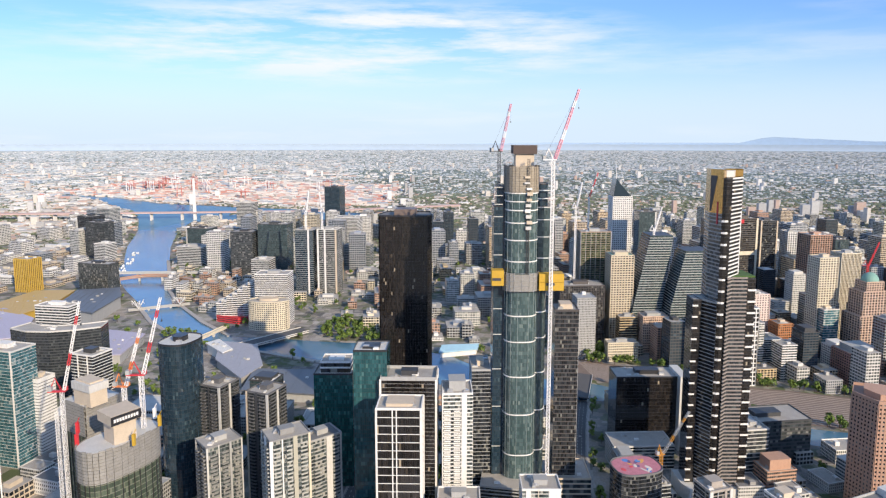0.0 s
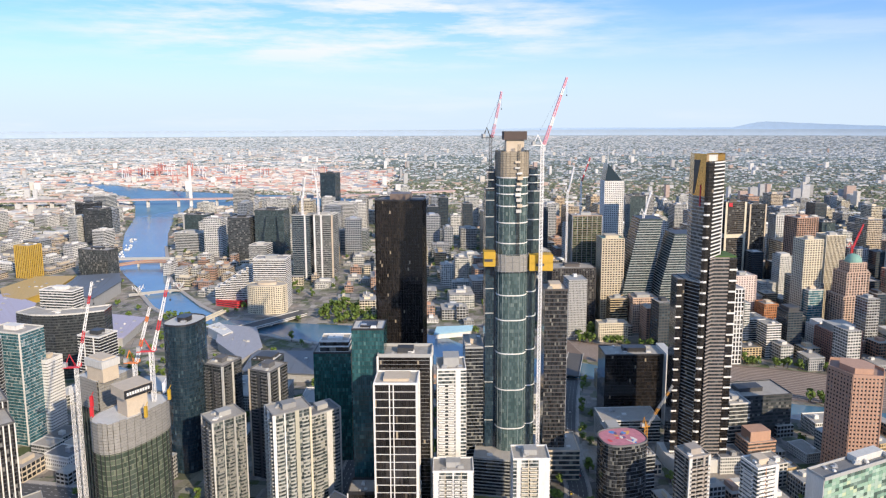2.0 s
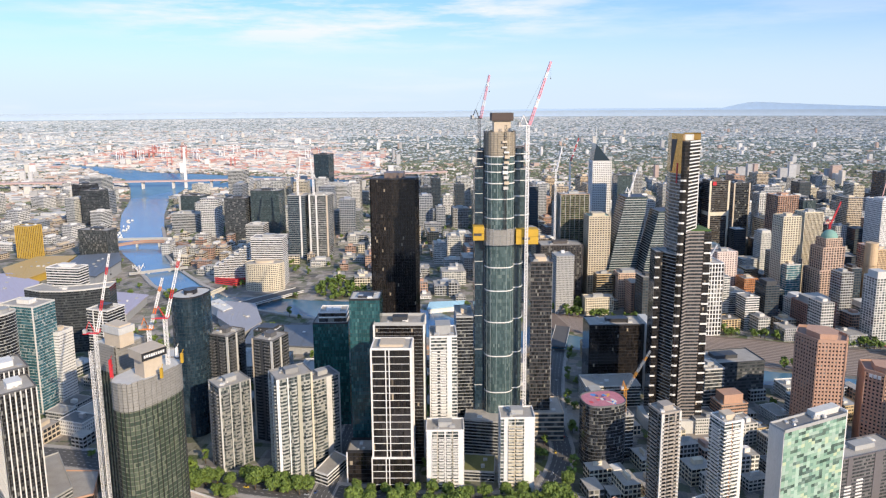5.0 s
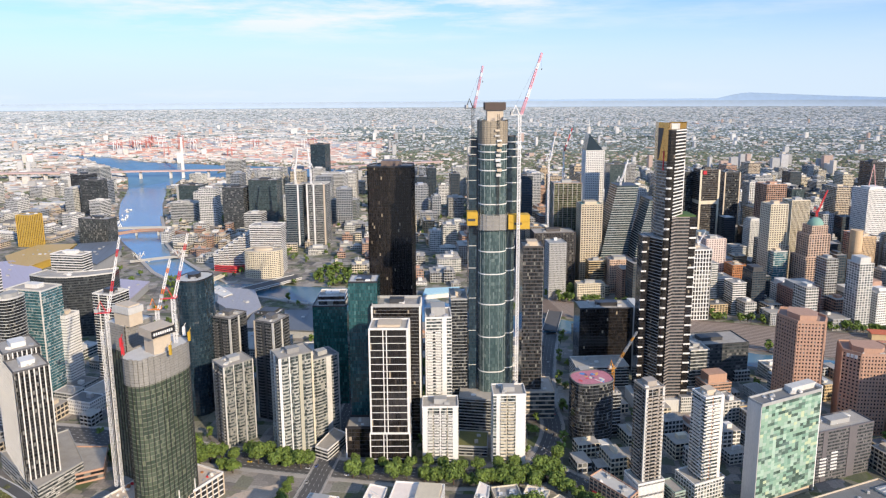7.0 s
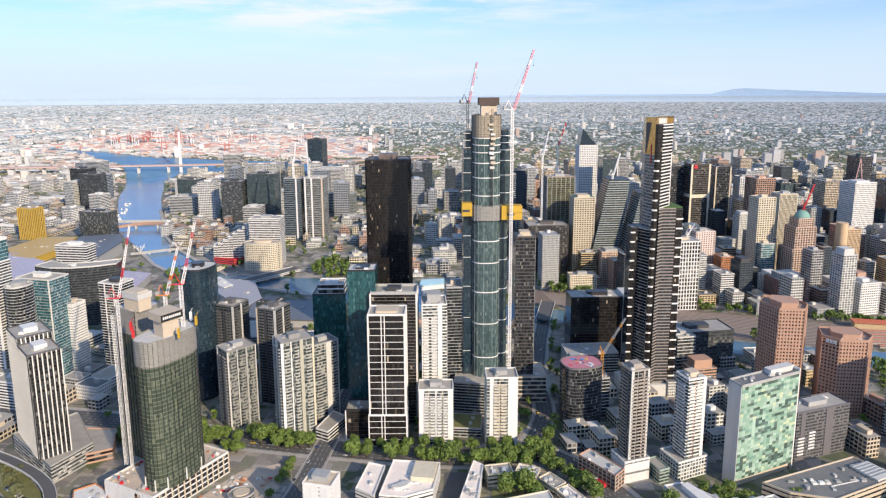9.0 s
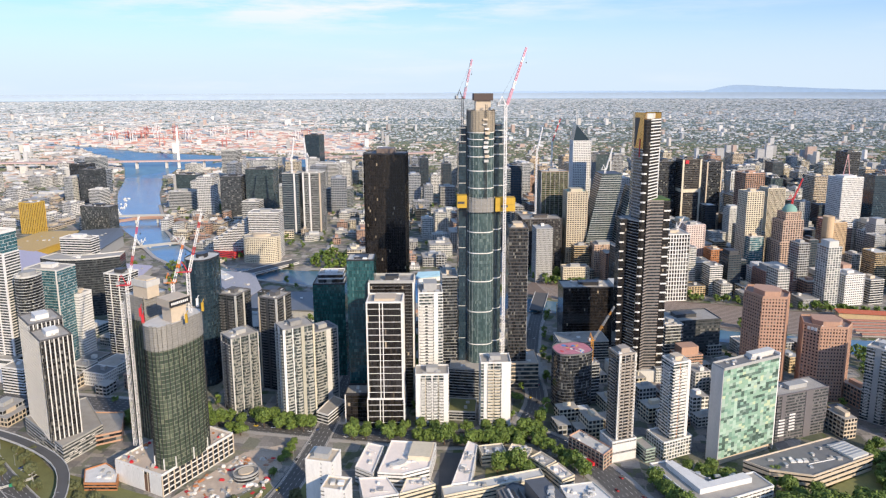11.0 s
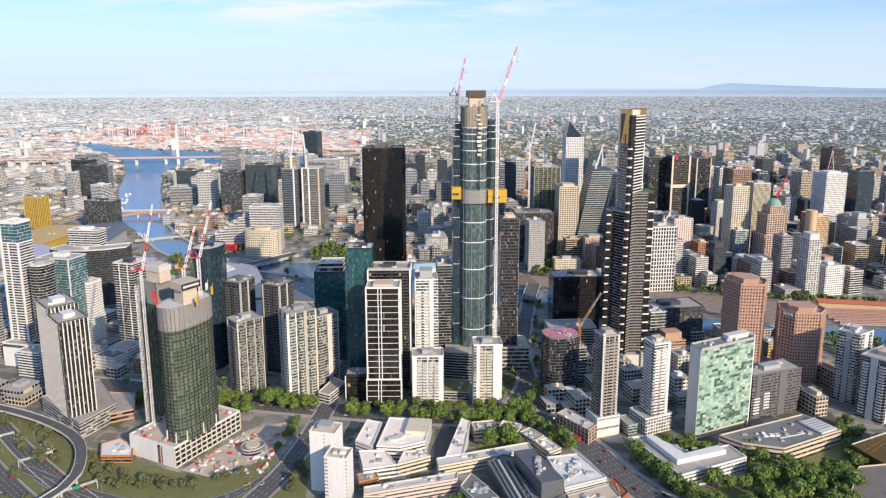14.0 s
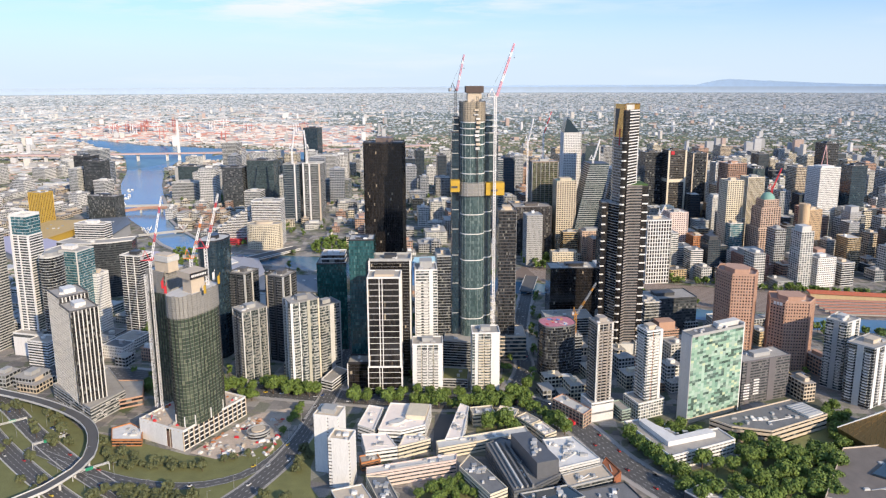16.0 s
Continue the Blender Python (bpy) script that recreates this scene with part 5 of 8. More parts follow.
T("", "", rect(-64, 262, -12, 17.5, 15), 42, 3.1, WHITE, G_DARK, 2.0, 2.2, 0.03, root=wt, seed=45, solid=True, ribs=[(0, 0.56, 14, 0.25, WHITE), (1, 0.5, 13, 0.25, WHITE)], plant=0, units=4, roof=BEIGE, parapet=1.6)
PINK = plain("pinkish_roof", (0.84, 0.74, 0.66), spread=0.12)
def low(label, poly, h, wall=CREAM, roof=PINK, seed=1, units=4, fh=3.2, glass=G_GREY, name="low_building", slab=1.9, **kw):
    return T(name, label, poly, h, fh, wall, glass, 2.4, slab, 0.15, seed=seed, plant=0, units=units, roof=roof, **kw)
low("white curved wing of a low gallery building", [(-48, 331), (-33, 322), (-28, 361), (-42, 366)], 13, WHITE, seed=81, units=2)
lowm = low("white low gallery building with a stepped roof", [(-29, 322), (-9, 320), (12, 329), (17, 364), (-22, 368)], 14, WHITE, seed=82, units=8)
bm = bmesh.new(); add_prism(bm, local([(-6, 340), (12, 338), (15, 360), (-3, 362)], lowm.location.xy), 14, 18); part("upper_storey", bm, CREAM, lowm)
bm = bmesh.new(); add_prism(bm, local(oval(-14, 334, 8, 6, 30, 14, 2, (180, 360)), lowm.location.xy), 14, 17); part("drum", bm, PALE, lowm)
low("low white wing with a flat pinkish roof", [(-38, 293), (-12, 299), (-23, 320), (-45, 319)], 11, WHITE, seed=83, units=3)
low("low cream wing with a flat roof and vents", [(-11, 299), (16, 311), (8, 320), (-7, 318)], 11, CREAM, seed=84, units=5)
low("orange-fronted entrance building with a grey roof", [(-41, 282), (-26, 288), (-30, 296), (-44, 292)], 7, ORANGE, ROOF, seed=85, units=2)
low("long white terrace with dormer roof", [(30, 311), (45, 314), (53, 366), (45, 372)], 11, WHITE, seed=86, units=14)
for k, (p, q) in enumerate((((57, 352), (78, 356)), ((79, 356), (96, 349)), ((97, 348), (108, 334)), ((108, 333), (118, 316)))):
    p, q = Vector(p), Vector(q); u = (q - p).normalized(); nn = Vector((-u.y, u.x)) * 13
    low("pale terrace houses curving round a garden court", [tuple(p), tuple(q), tuple(q + nn), tuple(p + nn)], 11, CREAM, PINK if k % 2 else ROOF, seed=87 + k, units=5)
low("long cream terrace with many small windows", [(23, 298), (104, 323), (102, 333), (21, 309)], 10, CREAM, PALE, seed=92, units=10)
hall = low("dark metal-clad theatre with a tall fly tower", [(62, 300), (79, 236), (93, 240), (119, 258), (100, 300), (76, 310)], 13, plain("zinc_cladding", (0.14, 0.145, 0.155), 0.5, metal=0.3), ROOFD, seed=93, units=4)
bm = bmesh.new(); add_prism(bm, local([(99, 252), (117, 257), (99, 298), (83, 294)], hall.location.xy), 13, 27); fly = part("fly_tower", bm, plain("zinc_cladding", (0.14, 0.145, 0.155)), hall, "dark grey metal fly tower")
roof_units(hall, local([(99, 254), (115, 258), (99, 296), (86, 292)], hall.location.xy), 27, rng, 12)
for k in range(4):
    bm = bmesh.new(); x = 64 + k * 4.2; add_prism(bm, local([(x + 2, 300), (x + 17, 240), (x + 18.4, 240.5), (x + 3.4, 300.5)], hall.location.xy), 13, 14.5 + k * 0.8); part("roof_blade", bm, PALE if k == 1 else ROOFD, hall)
low("white-roofed plant building full of ducts", [(119, 262), (155, 275), (139, 308), (112, 303)], 15, PALE, WHITE, seed=94, units=34)
low("glass-fronted recital hall with a beige roof", [(122, 245), (161, 258), (157, 274), (120, 260)], 10, GREY, BEIGE, seed=95, units=6, slab=0.6)
low("rusty steel entrance box", [(162, 257), (170, 265), (163, 285), (158, 278)], 9, plain("rusty_steel", (0.3, 0.11, 0.05), 0.9), plain("rusty_steel", (0.3, 0.11, 0.05)), seed=96, units=0, fh=9, slab=8)
low("long pink apartment terrace round a lawn court", [(-35, 258), (36, 277), (37, 286), (-36, 267)], 13, plain("pink_render", (0.6, 0.48, 0.42)), PALE, seed=97, units=6)
low("apartment wing with a dark tiled roof", [(38, 268), (60, 232), (74, 240), (57, 270), (47, 284)], 13, CREAM, ROOFD, seed=98, units=14)
low("apartment wing with dormer windows and pale roof", [(-36, 256), (-22, 222), (-8, 226), (-20, 256)], 13, CREAM, ROOFD, seed=99, units=12)
low("low concrete building with roof plant", [(-60, 236), (-38, 243), (-28, 224), (-50, 216)], 15, PALE, BEIGE, seed=101, units=9)
low("low building with blue roof glazing", [(83, 236), (121, 246), (131, 232), (92, 220)], 11, GREY, G_BLUE, seed=102, units=6)
low("dark flat-roofed building beside the boulevard", [(124, 240), (168, 252), (178, 224), (136, 214)], 9, DARK, ROOFD, seed=103, units=10)
low("low concrete building with planted edge", [(212, 240), (238, 254), (258, 226), (232, 214)], 9, PALE, ROOF, seed=104, units=10)
sheet("lawn", [(-4, 240), (10, 256), (40, 268), (52, 246), (20, 232)], 0.26, LAWN, "small mown lawn in a garden court", "lawn")
sheet("lawn", [(56, 322), (60, 350), (86, 350), (100, 334), (98, 326)], 0.26, LAWN, "planted garden court between terraces", "lawn")
sheet("car_park", [(18, 312), (28, 312), (42, 372), (22, 372)], 0.25, ASPHALT, "narrow asphalt car park between buildings", "car park")
# the gallery with its gold lattice at the park
mus = low("beige flat-roofed gallery with a blue roof light", [(316, 228), (373, 293), (430, 300), (520, 240), (420, 170)], 12, BEIGE, plain("weathered_brown_roof", (0.17, 0.145, 0.125), spread=0.4, scale=0.1), seed=105, units=14)
bm = bmesh.new(); add_prism(bm, local([(372, 255), (402, 275), (428, 256), (398, 236)], mus.location.xy), 12, 14); part("roof_light", bm, G_BLUE, mus, "blue glazed roof light")
hat = thing("lattice_roof", "gold lattice roof with white ribs beside the park", "roof", 440, 318)
bm = bmesh.new()
tip = [(-52, 4, 15), (-30, -32, 8), (12, -30, 8), (30, 4, 10), (6, 34, 12)]
cv = bm.verts.new((-6, 2, 34))
ring = [bm.verts.new(v) for v in tip]; lowv = [bm.verts.new((x * 0.92, y * 0.92, 0)) for x, y, z in tip]
for k in range(5):
    bm.faces.new((ring[k], ring[(k + 1) % 5], cv)), bm.faces.new((lowv[k], lowv[(k + 1) % 5], ring[(k + 1) % 5], ring[k]))
part("skin", bm, plain("bronze_lattice", (0.2, 0.13, 0.05), 0.4, 0.5, 1.5, metal=0.6), hat)
for k in range(5):
    bm = bmesh.new(); add_bar(bm, tip[k], (-6, 2, 34.5), 0.6); part("rib", bm, WHITE, hat)
    bm = bmesh.new()
    p, q, top = Vector(tip[k]), Vector(tip[(k + 1) % 5]), Vector((-6, 2, 34))
    for j in range(1, 9):
        add_bar(bm, p.lerp(q, j / 9), top, 0.16), add_bar(bm, p.lerp(top, j / 9), q.lerp(top, j / 9), 0.16), add_bar(bm, p.lerp(q, j / 9), p.lerp(top, j / 9), 0.16)
    tagged(part("lattice", bm, GOLD, hat), kind="stuff")

# ---- right edge apartments ----
T("apartment_tower", "grey and white apartment tower with stepped top", [(438, 432), (452, 418), (474, 430), (462, 450)], 78, 3.2, PALE, G_APT, 1.8, 0.7, 0.3, seed=106, ribs=[(0, 0.5, 5, 0.5, GREY), (1, 0.5, 7, 0.5, WHITE), (1, 0.95, 2, 0.5, WHITE)])
T("apartment_tower", "white apartment block with dark upper floors", [(440, 398), (456, 380), (492, 398), (478, 420)], 66, 3.2, GREY, G_DARK, 1.8, 0.6, 0.3, seed=107, ribs=[(0, 0.5, 6, 0.5, PALE), (1, 0.15, 5, 0.5, WHITE), (1, 0.5, 5, 0.5, WHITE), (1, 0.9, 5, 0.5, WHITE)])

# ---- left side ----
cas = T("casino_hotel", "long curved dark glass hotel with a pale roof edge", [(-500, 700), (-474, 690), (-448, 690), (-424, 698), (-402, 712), (-408, 736), (-430, 722), (-450, 715), (-474, 714), (-494, 724)], 80, 3.4, DARK, G_SLATE, 2.0, 1.0, 0.05, seed=46, solid=True, parapet=1.3, slab_mat=PALE, plant=0, units=6)
T("", "", rect(-492, 730, -6, 44, 18), 100, 3.4, WHITE, G_GREY, 2.2, 1.2, 0.2, root=cas, seed=108, plant=0.4)
T("apartment_tower", "dark tower with white balcony stripes and a teal podium", rect(-358, 580, -15, 26, 22), 97, 3.1, DARK, G_DARK, 1.8, 0.5, 0.5, seed=47, slab_mat=WHITE, plant=0.4, ribs=[(0, 0.3, 1.0, 0.7, WHITE), (0, 0.75, 1.0, 0.7, WHITE)])
T("office_tower", "curved dark blue glass tower with a pale roof", oval(-222, 512, 15, 18, -10, 22, 2.6), 138, 3.4, BLACKM, G_BLUE, 1.6, 0.2, 0.03, seed=48, roof=PALE)
T("apartment_tower", "white and teal glass apartment tower", rect(-425, 545, -12, 42, 24), 113, 3.1, WHITE, G_SKY, 1.8, 0.3, 0.15, None, seed=49, ribs=[(0, 0.06, 6, 0.5, WHITE), (0, 0.28, 3, 0.5, WHITE), (0, 0.96, 1.5, 0.5, WHITE)], slab_mat=PALE)
T("apartment_tower", "white tower with a slanting painted end", rect(-388, 556, -12, 14, 18), 80, 3.1, WHITE, G_GREY, 2.2, 2.4, 0.1, seed=109)
T("apartment_tower", "round-topped dark tower with pale floor lines", oval(-400, 510, 10, 12, -12, 18, 2.6), 117, 3.1, PALE, G_DARK, 1.6, 0.35, 0.3, seed=50, plant=0.6)
tw = T("apartment_tower", "tall white tower with a teal glass head", rect(-442, 515, -12, 22, 18), 138, 3.1, WHITE, G_GREY, 2.0, 1.1, 0.1, seed=51, plant=0, units=0, ribs=[(0, 0.02, 3, 0.6, WHITE), (0, 0.4, 1.6, 0.5, WHITE), (0, 0.97, 2.4, 0.6, WHITE)])
T("", "", rect(-442, 515, -12, 21, 18), 160, 3.4, WHITE, G_SKY, 1.6, 0.3, 0.1, z0=138, root=tw, seed=110, plant=0, ribs=[(0, 0.03, 2.4, 0.6, WHITE)], parapet=2.5)
T("", "", rect(-446, 505, -12, 30, 14), 26, 26, WHITE, G_GREY, 30, 22, 0.3, root=tw, seed=111, plant=0, units=2)
T("apartment_tower", "teal and white tower at the city's edge", rect(-502, 520, -12, 34, 22), 138, 3.2, PALE, G_GREY, 1.8, 1.1, 0.3, seed=112, ribs=[(0, 0.9, 2, 0.6, WHITE)])
T("parking_block", "low white banded car park", rect(-420, 480, -14, 26, 18), 28, 3.0, WHITE, G_DARK, 4, 1.4, 0.3, seed=113, plant=0, units=2)

# ---- the business district ----
def cbd(label, r, h, wall, glass, seed, pane=3.0, slab=1.3, out=0.1, fh=3.8, **kw):
    return T("office_tower", label, rect(*r), h, fh, wall, glass, pane, slab, out, seed=seed, joined=True, **kw)
cbd("cream concrete tower with deep square windows", (559, 912, 12, 32, 26), 147, CREAM, G_DARK, 120, slab=1.6, out=0.25, fins=(4.4, 1.6, 0.4), fin_mat=CREAM)
cbd("cream tower with close upright ribs", (621, 960, 10, 34, 26), 146, CREAM, G_DARK, 121, slab=0.5, fins=(2.4, 0.9, 0.7), fin_mat=CREAM)
dome = cbd("pink stone stepped tower with a green dome", (605, 880, 12, 50, 36), 68, plain("pink_stone", (0.5, 0.36, 0.28)), G_DARK, 122, slab=1.4, fins=(5, 1.6, 0.4), plant=0)
T("", "", rect(610, 884, 12, 39, 28), 104, 3.8, MATS["pink_stone"], G_DARK, 3, 1.4, 0.1, (5, 1.6, 0.4), z0=68, root=dome, seed=123, plant=0, units=0, joined=True)
T("", "", rect(615, 887, 12, 29, 22), 118, 3.8, MATS["pink_stone"], G_DARK, 3, 1.4, 0.1, (4, 1.4, 0.4), z0=104, root=dome, seed=124, plant=0, units=0, joined=True)
bm = bmesh.new()
dm = middle(local(rect(615, 887, 12, 29, 22), dome.location.xy))
for k in range(5):
    a0, a1 = k * math.pi / 10, (k + 1) * math.pi / 10
    add_prism(bm, oval(dm[0], dm[1], 13 * math.cos(a0), 11 * math.cos(a0), 12, 20), 118 + 13 * math.sin(a0), 118 + 13 * math.sin(a1), oval(dm[0], dm[1], max(0.3, 13 * math.cos(a1)), max(0.3, 11 * math.cos(a1)), 12, 20))
part("dome", bm, plain("green_copper", (0.2, 0.36, 0.3), 0.7), dome, "weathered green copper dome")
bank = cbd("dark banded bank tower with cream corner piers", (545, 1150, 12, 40, 34), 172, plain("dark_olive_panel", (0.1, 0.085, 0.07)), G_DARK, 124, slab=1.5, ribs=[(0, 0.0, 4, 0.8, CREAM), (0, 1.0, 4, 0.8, CREAM), (1, 1.0, 4, 0.8, CREAM)])
bm = bmesh.new(); add_prism(bm, offset(local(rect(545, 1150, 12, 40, 34), bank.location.xy), 0.5), 104, 111); part("belt", bm, CREAM, bank)
bm = bmesh.new(); q = Vector(rect(545, 1150, 12, 40, 34)[0]) - bank.location.xy; add_box(bm, q.x + 4, q.x + 11, q.y - 1.5, q.y + 0.5, 164, 171); part("sign_mark", bm, RED, bank, "red square sign")
cbd("black glass slab tower beside the bank", (500, 1165, 12, 40, 36), 165, DARK, G_DARK, 125, slab=0.8)
sp = cbd("white gridded tower with a blue glass peak and spire", (340, 1250, 8, 40, 36), 196, WHITE, G_GREY, 126, slab=1.9, out=0.3, fins=(4.2, 1.5, 0.4), plant=0, units=0)
bm = bmesh.new(); c = local(rect(340, 1250, 8, 38, 36), sp.location.xy)
v = [bm.verts.new((*c[0], 196)), bm.verts.new((*c[1], 196)), bm.verts.new((*c[2], 196)), bm.verts.new((*c[3], 196)), bm.verts.new((c[0][0] + 6, c[0][1], 232)), bm.verts.new((c[3][0] + 6, c[3][1], 232))]
for f in ((0, 1, 4), (1, 2, 5, 4), (2, 3, 5), (3, 0, 4, 5)):
    bm.faces.new([v[k] for k in f])
part("peak", bm, G_BLUE, sp, "slanting blue glass peak")
bm = bmesh.new(); add_bar(bm, (c[0][0] + 6, c[0][1] + 10, 228), (c[0][0] + 6, c[0][1] + 10, 268), 1.0, 6, 0.2); part("spire", bm, WHITE, sp)
cbd("cream stone tower with dark windows", (261, 948, 8, 36, 32), 136, plain("warm_stone", (0.56, 0.48, 0.36)), G_DARK, 127, slab=1.8, fins=(4.4, 1.5, 0.5), plant=0.6, roof=MATS["green_copper"])
sc = cbd("unfinished green glass tower with bare top floors", (224, 1000, 8, 50, 32), 163, plain("scaffold_brown", (0.32, 0.24, 0.18)), G_GREEN, 128, slab=0.7, out=0.5, fins=(8, 0.5, 0.8), fin_mat=STEEL)
cbd("slim dark blue glass tower behind the skyscraper", (120, 980, 8, 36, 34), 214, STEEL, G_BLUE, 129, pane=1.8, slab=0.4)
cbd("pale blue glass tower with a round head", (150, 1120, 8, 36, 34), 150, PALE, G_BLUE, 130, slab=0.7)
wh = cbd("tall white tower with fine windows and roof masts", (836, 1080, 15, 52, 38), 150, WHITE, G_GREY, 131, pane=1.8, slab=1.7, fins=(3, 1.1, 0.3), plant=0.6, plant_h=3)
bm = bmesh.new(); W0 = wh.location.xy
for dx in (-7, 7):
    add_bar(bm, (dx, 0, 150), (0, 0, 196), 0.8)
part("mast_frame", bm, plain("pink_steel", (0.6, 0.35, 0.33)), wh)
cbd("dark slim tower behind the white one", (905, 1180, 12, 34, 34), 190, DARK, G_DARK, 132)
cbd("blue glass tower at the district's edge", (930, 1120, 12, 40, 34), 150, DARK, G_BLUE, 133, slab=0.5)
cbd("dark teal slab tower", (760, 1200, 12, 30, 34), 130, DARK, G_TEAL, 134, slab=0.5)
cbd("dark tower with a brown brick crown", (641, 1080, 12, 43, 36), 155, BRICK, G_DARK, 135, slab=1.0, fins=(5, 1, 0.5), fin_mat=BRICK)
cbd("white gridded frame building with a roof crane", (369, 775, 8, 40, 34), 104, WHITE, G_DARK, 136, slab=1.3, out=0.4, fins=(4.4, 1.2, 0.6), fh=6)
luffing_crane("white crane on the white gridded building", 392, 792, 104, 112, (402, 796, 128), 4, jib=(CWHITE, CWHITE), half=0.8)
cbd("office block of white floors and brown ends", (440, 850, 8, 42, 30), 40, WHITE, G_DARK, 137, slab=1.2, fh=3.4)
cbd("long dark brown government block with upright ribs", (182, 932, 8, 70, 40), 90, plain("umber_panel", (0.09, 0.08, 0.075)), G_DARK, 138, slab=0.5, fins=(2.6, 0.7, 0.5), fin_mat=plain("umber_panel", (0.09, 0.08, 0.075)))
cbd("white and green glass block", (199, 906, 8, 20, 20), 74, WHITE, G_TEAL, 139, slab=1.0, fins=(5, 1.2, 0.4))
cbd("cream stone block with a brown side", (267, 908, 8, 28, 20), 50, OCHRE, G_DARK, 140)
cbd("small cream classical block", (238, 857, 8, 44, 18), 27, CREAM, G_DARK, 141, slab=1.6, fins=(3, 1.2, 0.2))
cbd("pink stone hotel with a set-back roof", (299, 898, 8, 38, 24), 55, plain("rose_stone", (0.58, 0.42, 0.32)), G_DARK, 142, slab=1.6, fins=(3, 1.2, 0.2), plant=0.6)
cbd("brown stone tower with a pyramid roof", (537, 785, 12, 46, 36), 44, plain("red_stone", (0.36, 0.2, 0.16)), G_DARK, 143, slab=1.6, fins=(4, 1.4, 0.3), plant=0.7, plant_h=8)
cyl = T("office_tower", "plain tan round stair tower with a ribbed wing", oval(699, 905, 9.5, 9, 0, 20), 108, 40, plain("tan_render", (0.58, 0.42, 0.26)), G_DARK, 30, 38, 0.02, seed=144, plant=0, units=0, joined=True)
T("", "", rect(708, 902, 12, 26, 22), 98, 3.6, MATS["tan_render"], G_DARK, 2.4, 1.0, 0.1, (2.6, 1.2, 0.4), root=cyl, seed=145, plant=0.4, joined=True)
cbd("block with a black and white chequered face", (644, 762, 14, 36, 30), 48, WHITE, G_DARK, 146, pane=2.2, slab=1.9, fins=(4, 1.4, 0.2))
cbd("pink grey stone block on the corner", (690, 770, 14, 26, 30), 38, PALE, G_DARK, 147)
cbd("long dark low office building", (290, 570, 10, 80, 36), 46, DARK, G_GREY, 148, slab=1.4)
cbd("glass-topped narrow office building", (284, 540, 10, 22, 26), 54, PALE, G_GREY, 149, slab=0.8, units=9)
cbd("dark green glass tower with a pale edge", (372, 1180, 8, 32, 34), 176, DARK, G_TEAL, 152, slab=0.5, ribs=[(0, 1.0, 2.5, 0.8, PALE)])
cbd("dark slab tower with pale corner piers", (665, 1300, 10, 36, 34), 150, DARK, G_DARK, 153, slab=0.8, ribs=[(0, 0.0, 3, 0.8, BEIGE), (0, 1.0, 3, 0.8, BEIGE)])
cbd("slim white apartment tower", (722, 1300, 10, 26, 30), 128, WHITE, G_GREY, 154, slab=1.2, fins=(5, 1.4, 0.5))
cbd("orange brick office block with square windows", (503, 904, 12, 24, 24), 47, ORANGE, G_DARK, 155, slab=1.5, fins=(3.4, 1.2, 0.3), fin_mat=ORANGE)
cbd("pale pink rendered block beside the cream tower", (468, 930, 12, 36, 28), 84, plain("pale_pink_render", (0.68, 0.55, 0.5)), G_GREY, 156, slab=1.7, fins=(4.5, 2.2, 0.2))
cbd("blue glass block between stone towers", (566, 900, 12, 26, 26), 72, PALE, G_SKY, 157, slab=0.6)
def sloped(label, r, h, seed, cut):
    """Office block whose front steps back floor by floor."""
    root = thing("office_tower", label, "building", *rect(*r)[0])
    HEIGHT[root.name] = h
    x, y, yaw, w, d = r
    n = round(h / 3.9)
    for k in range(n):
        back = max(0.0, (k / n - cut) / (1 - cut)) * d * 0.8
        c, s = math.cos(radians(yaw)), math.sin(radians(yaw))
        pl = local(rect(x + back * c, y + back * s, yaw, w - back * 0.4, d), (x, y))
        bm = panes(offset(pl, -0.2), k * 3.9 + 0.7, k * 3.9 + 3.9, 2.4, rng); tagged(part("window_band", bm, G_TEAL, root), kind="stuff")
        bm = bmesh.new(); add_prism(bm, pl, k * 3.9, k * 3.9 + 0.7); part("floor_edge", bm, PALE, root)
        bm = bmesh.new(); add_prism(bm, offset(pl, -0.5), k * 3.9 + 0.02, k * 3.9 + 3.9); part("core", bm, DARK, root)
    OCCUPIED.append((x + w / 2, y + d / 2, 30))
    return root
sloped("glass office block with a stepped sloping top", (286, 946, 8, 50, 40), 168, 150, 0.1)
sloped("second stepped sloping glass office block", (336, 930, 8, 54, 40), 150, 151, 0.1)
luffing_crane("white tower crane over the unfinished tower", 212, 990, 40, 205, (222, 996, 246), 8, half=1.3, r=0.35, jib=(CWHITE, CWHITE))
luffing_crane("white tower crane on the stepped block", 326, 960, 120, 175, (338, 965, 212), 8, half=1.3, r=0.35, jib=(CWHITE, CWHITE))
luffing_crane("white tower crane far in the district", 300, 1300, 60, 190, (318, 1300, 240), 9, half=1.6, r=0.45, jib=(CWHITE, RED))
luffing_crane("pink tower crane far in the district", 700, 1010, 40, 120, (715, 1010, 160), 9, half=1.3, r=0.4, jib=(RED, RED), mast_mat=RED)

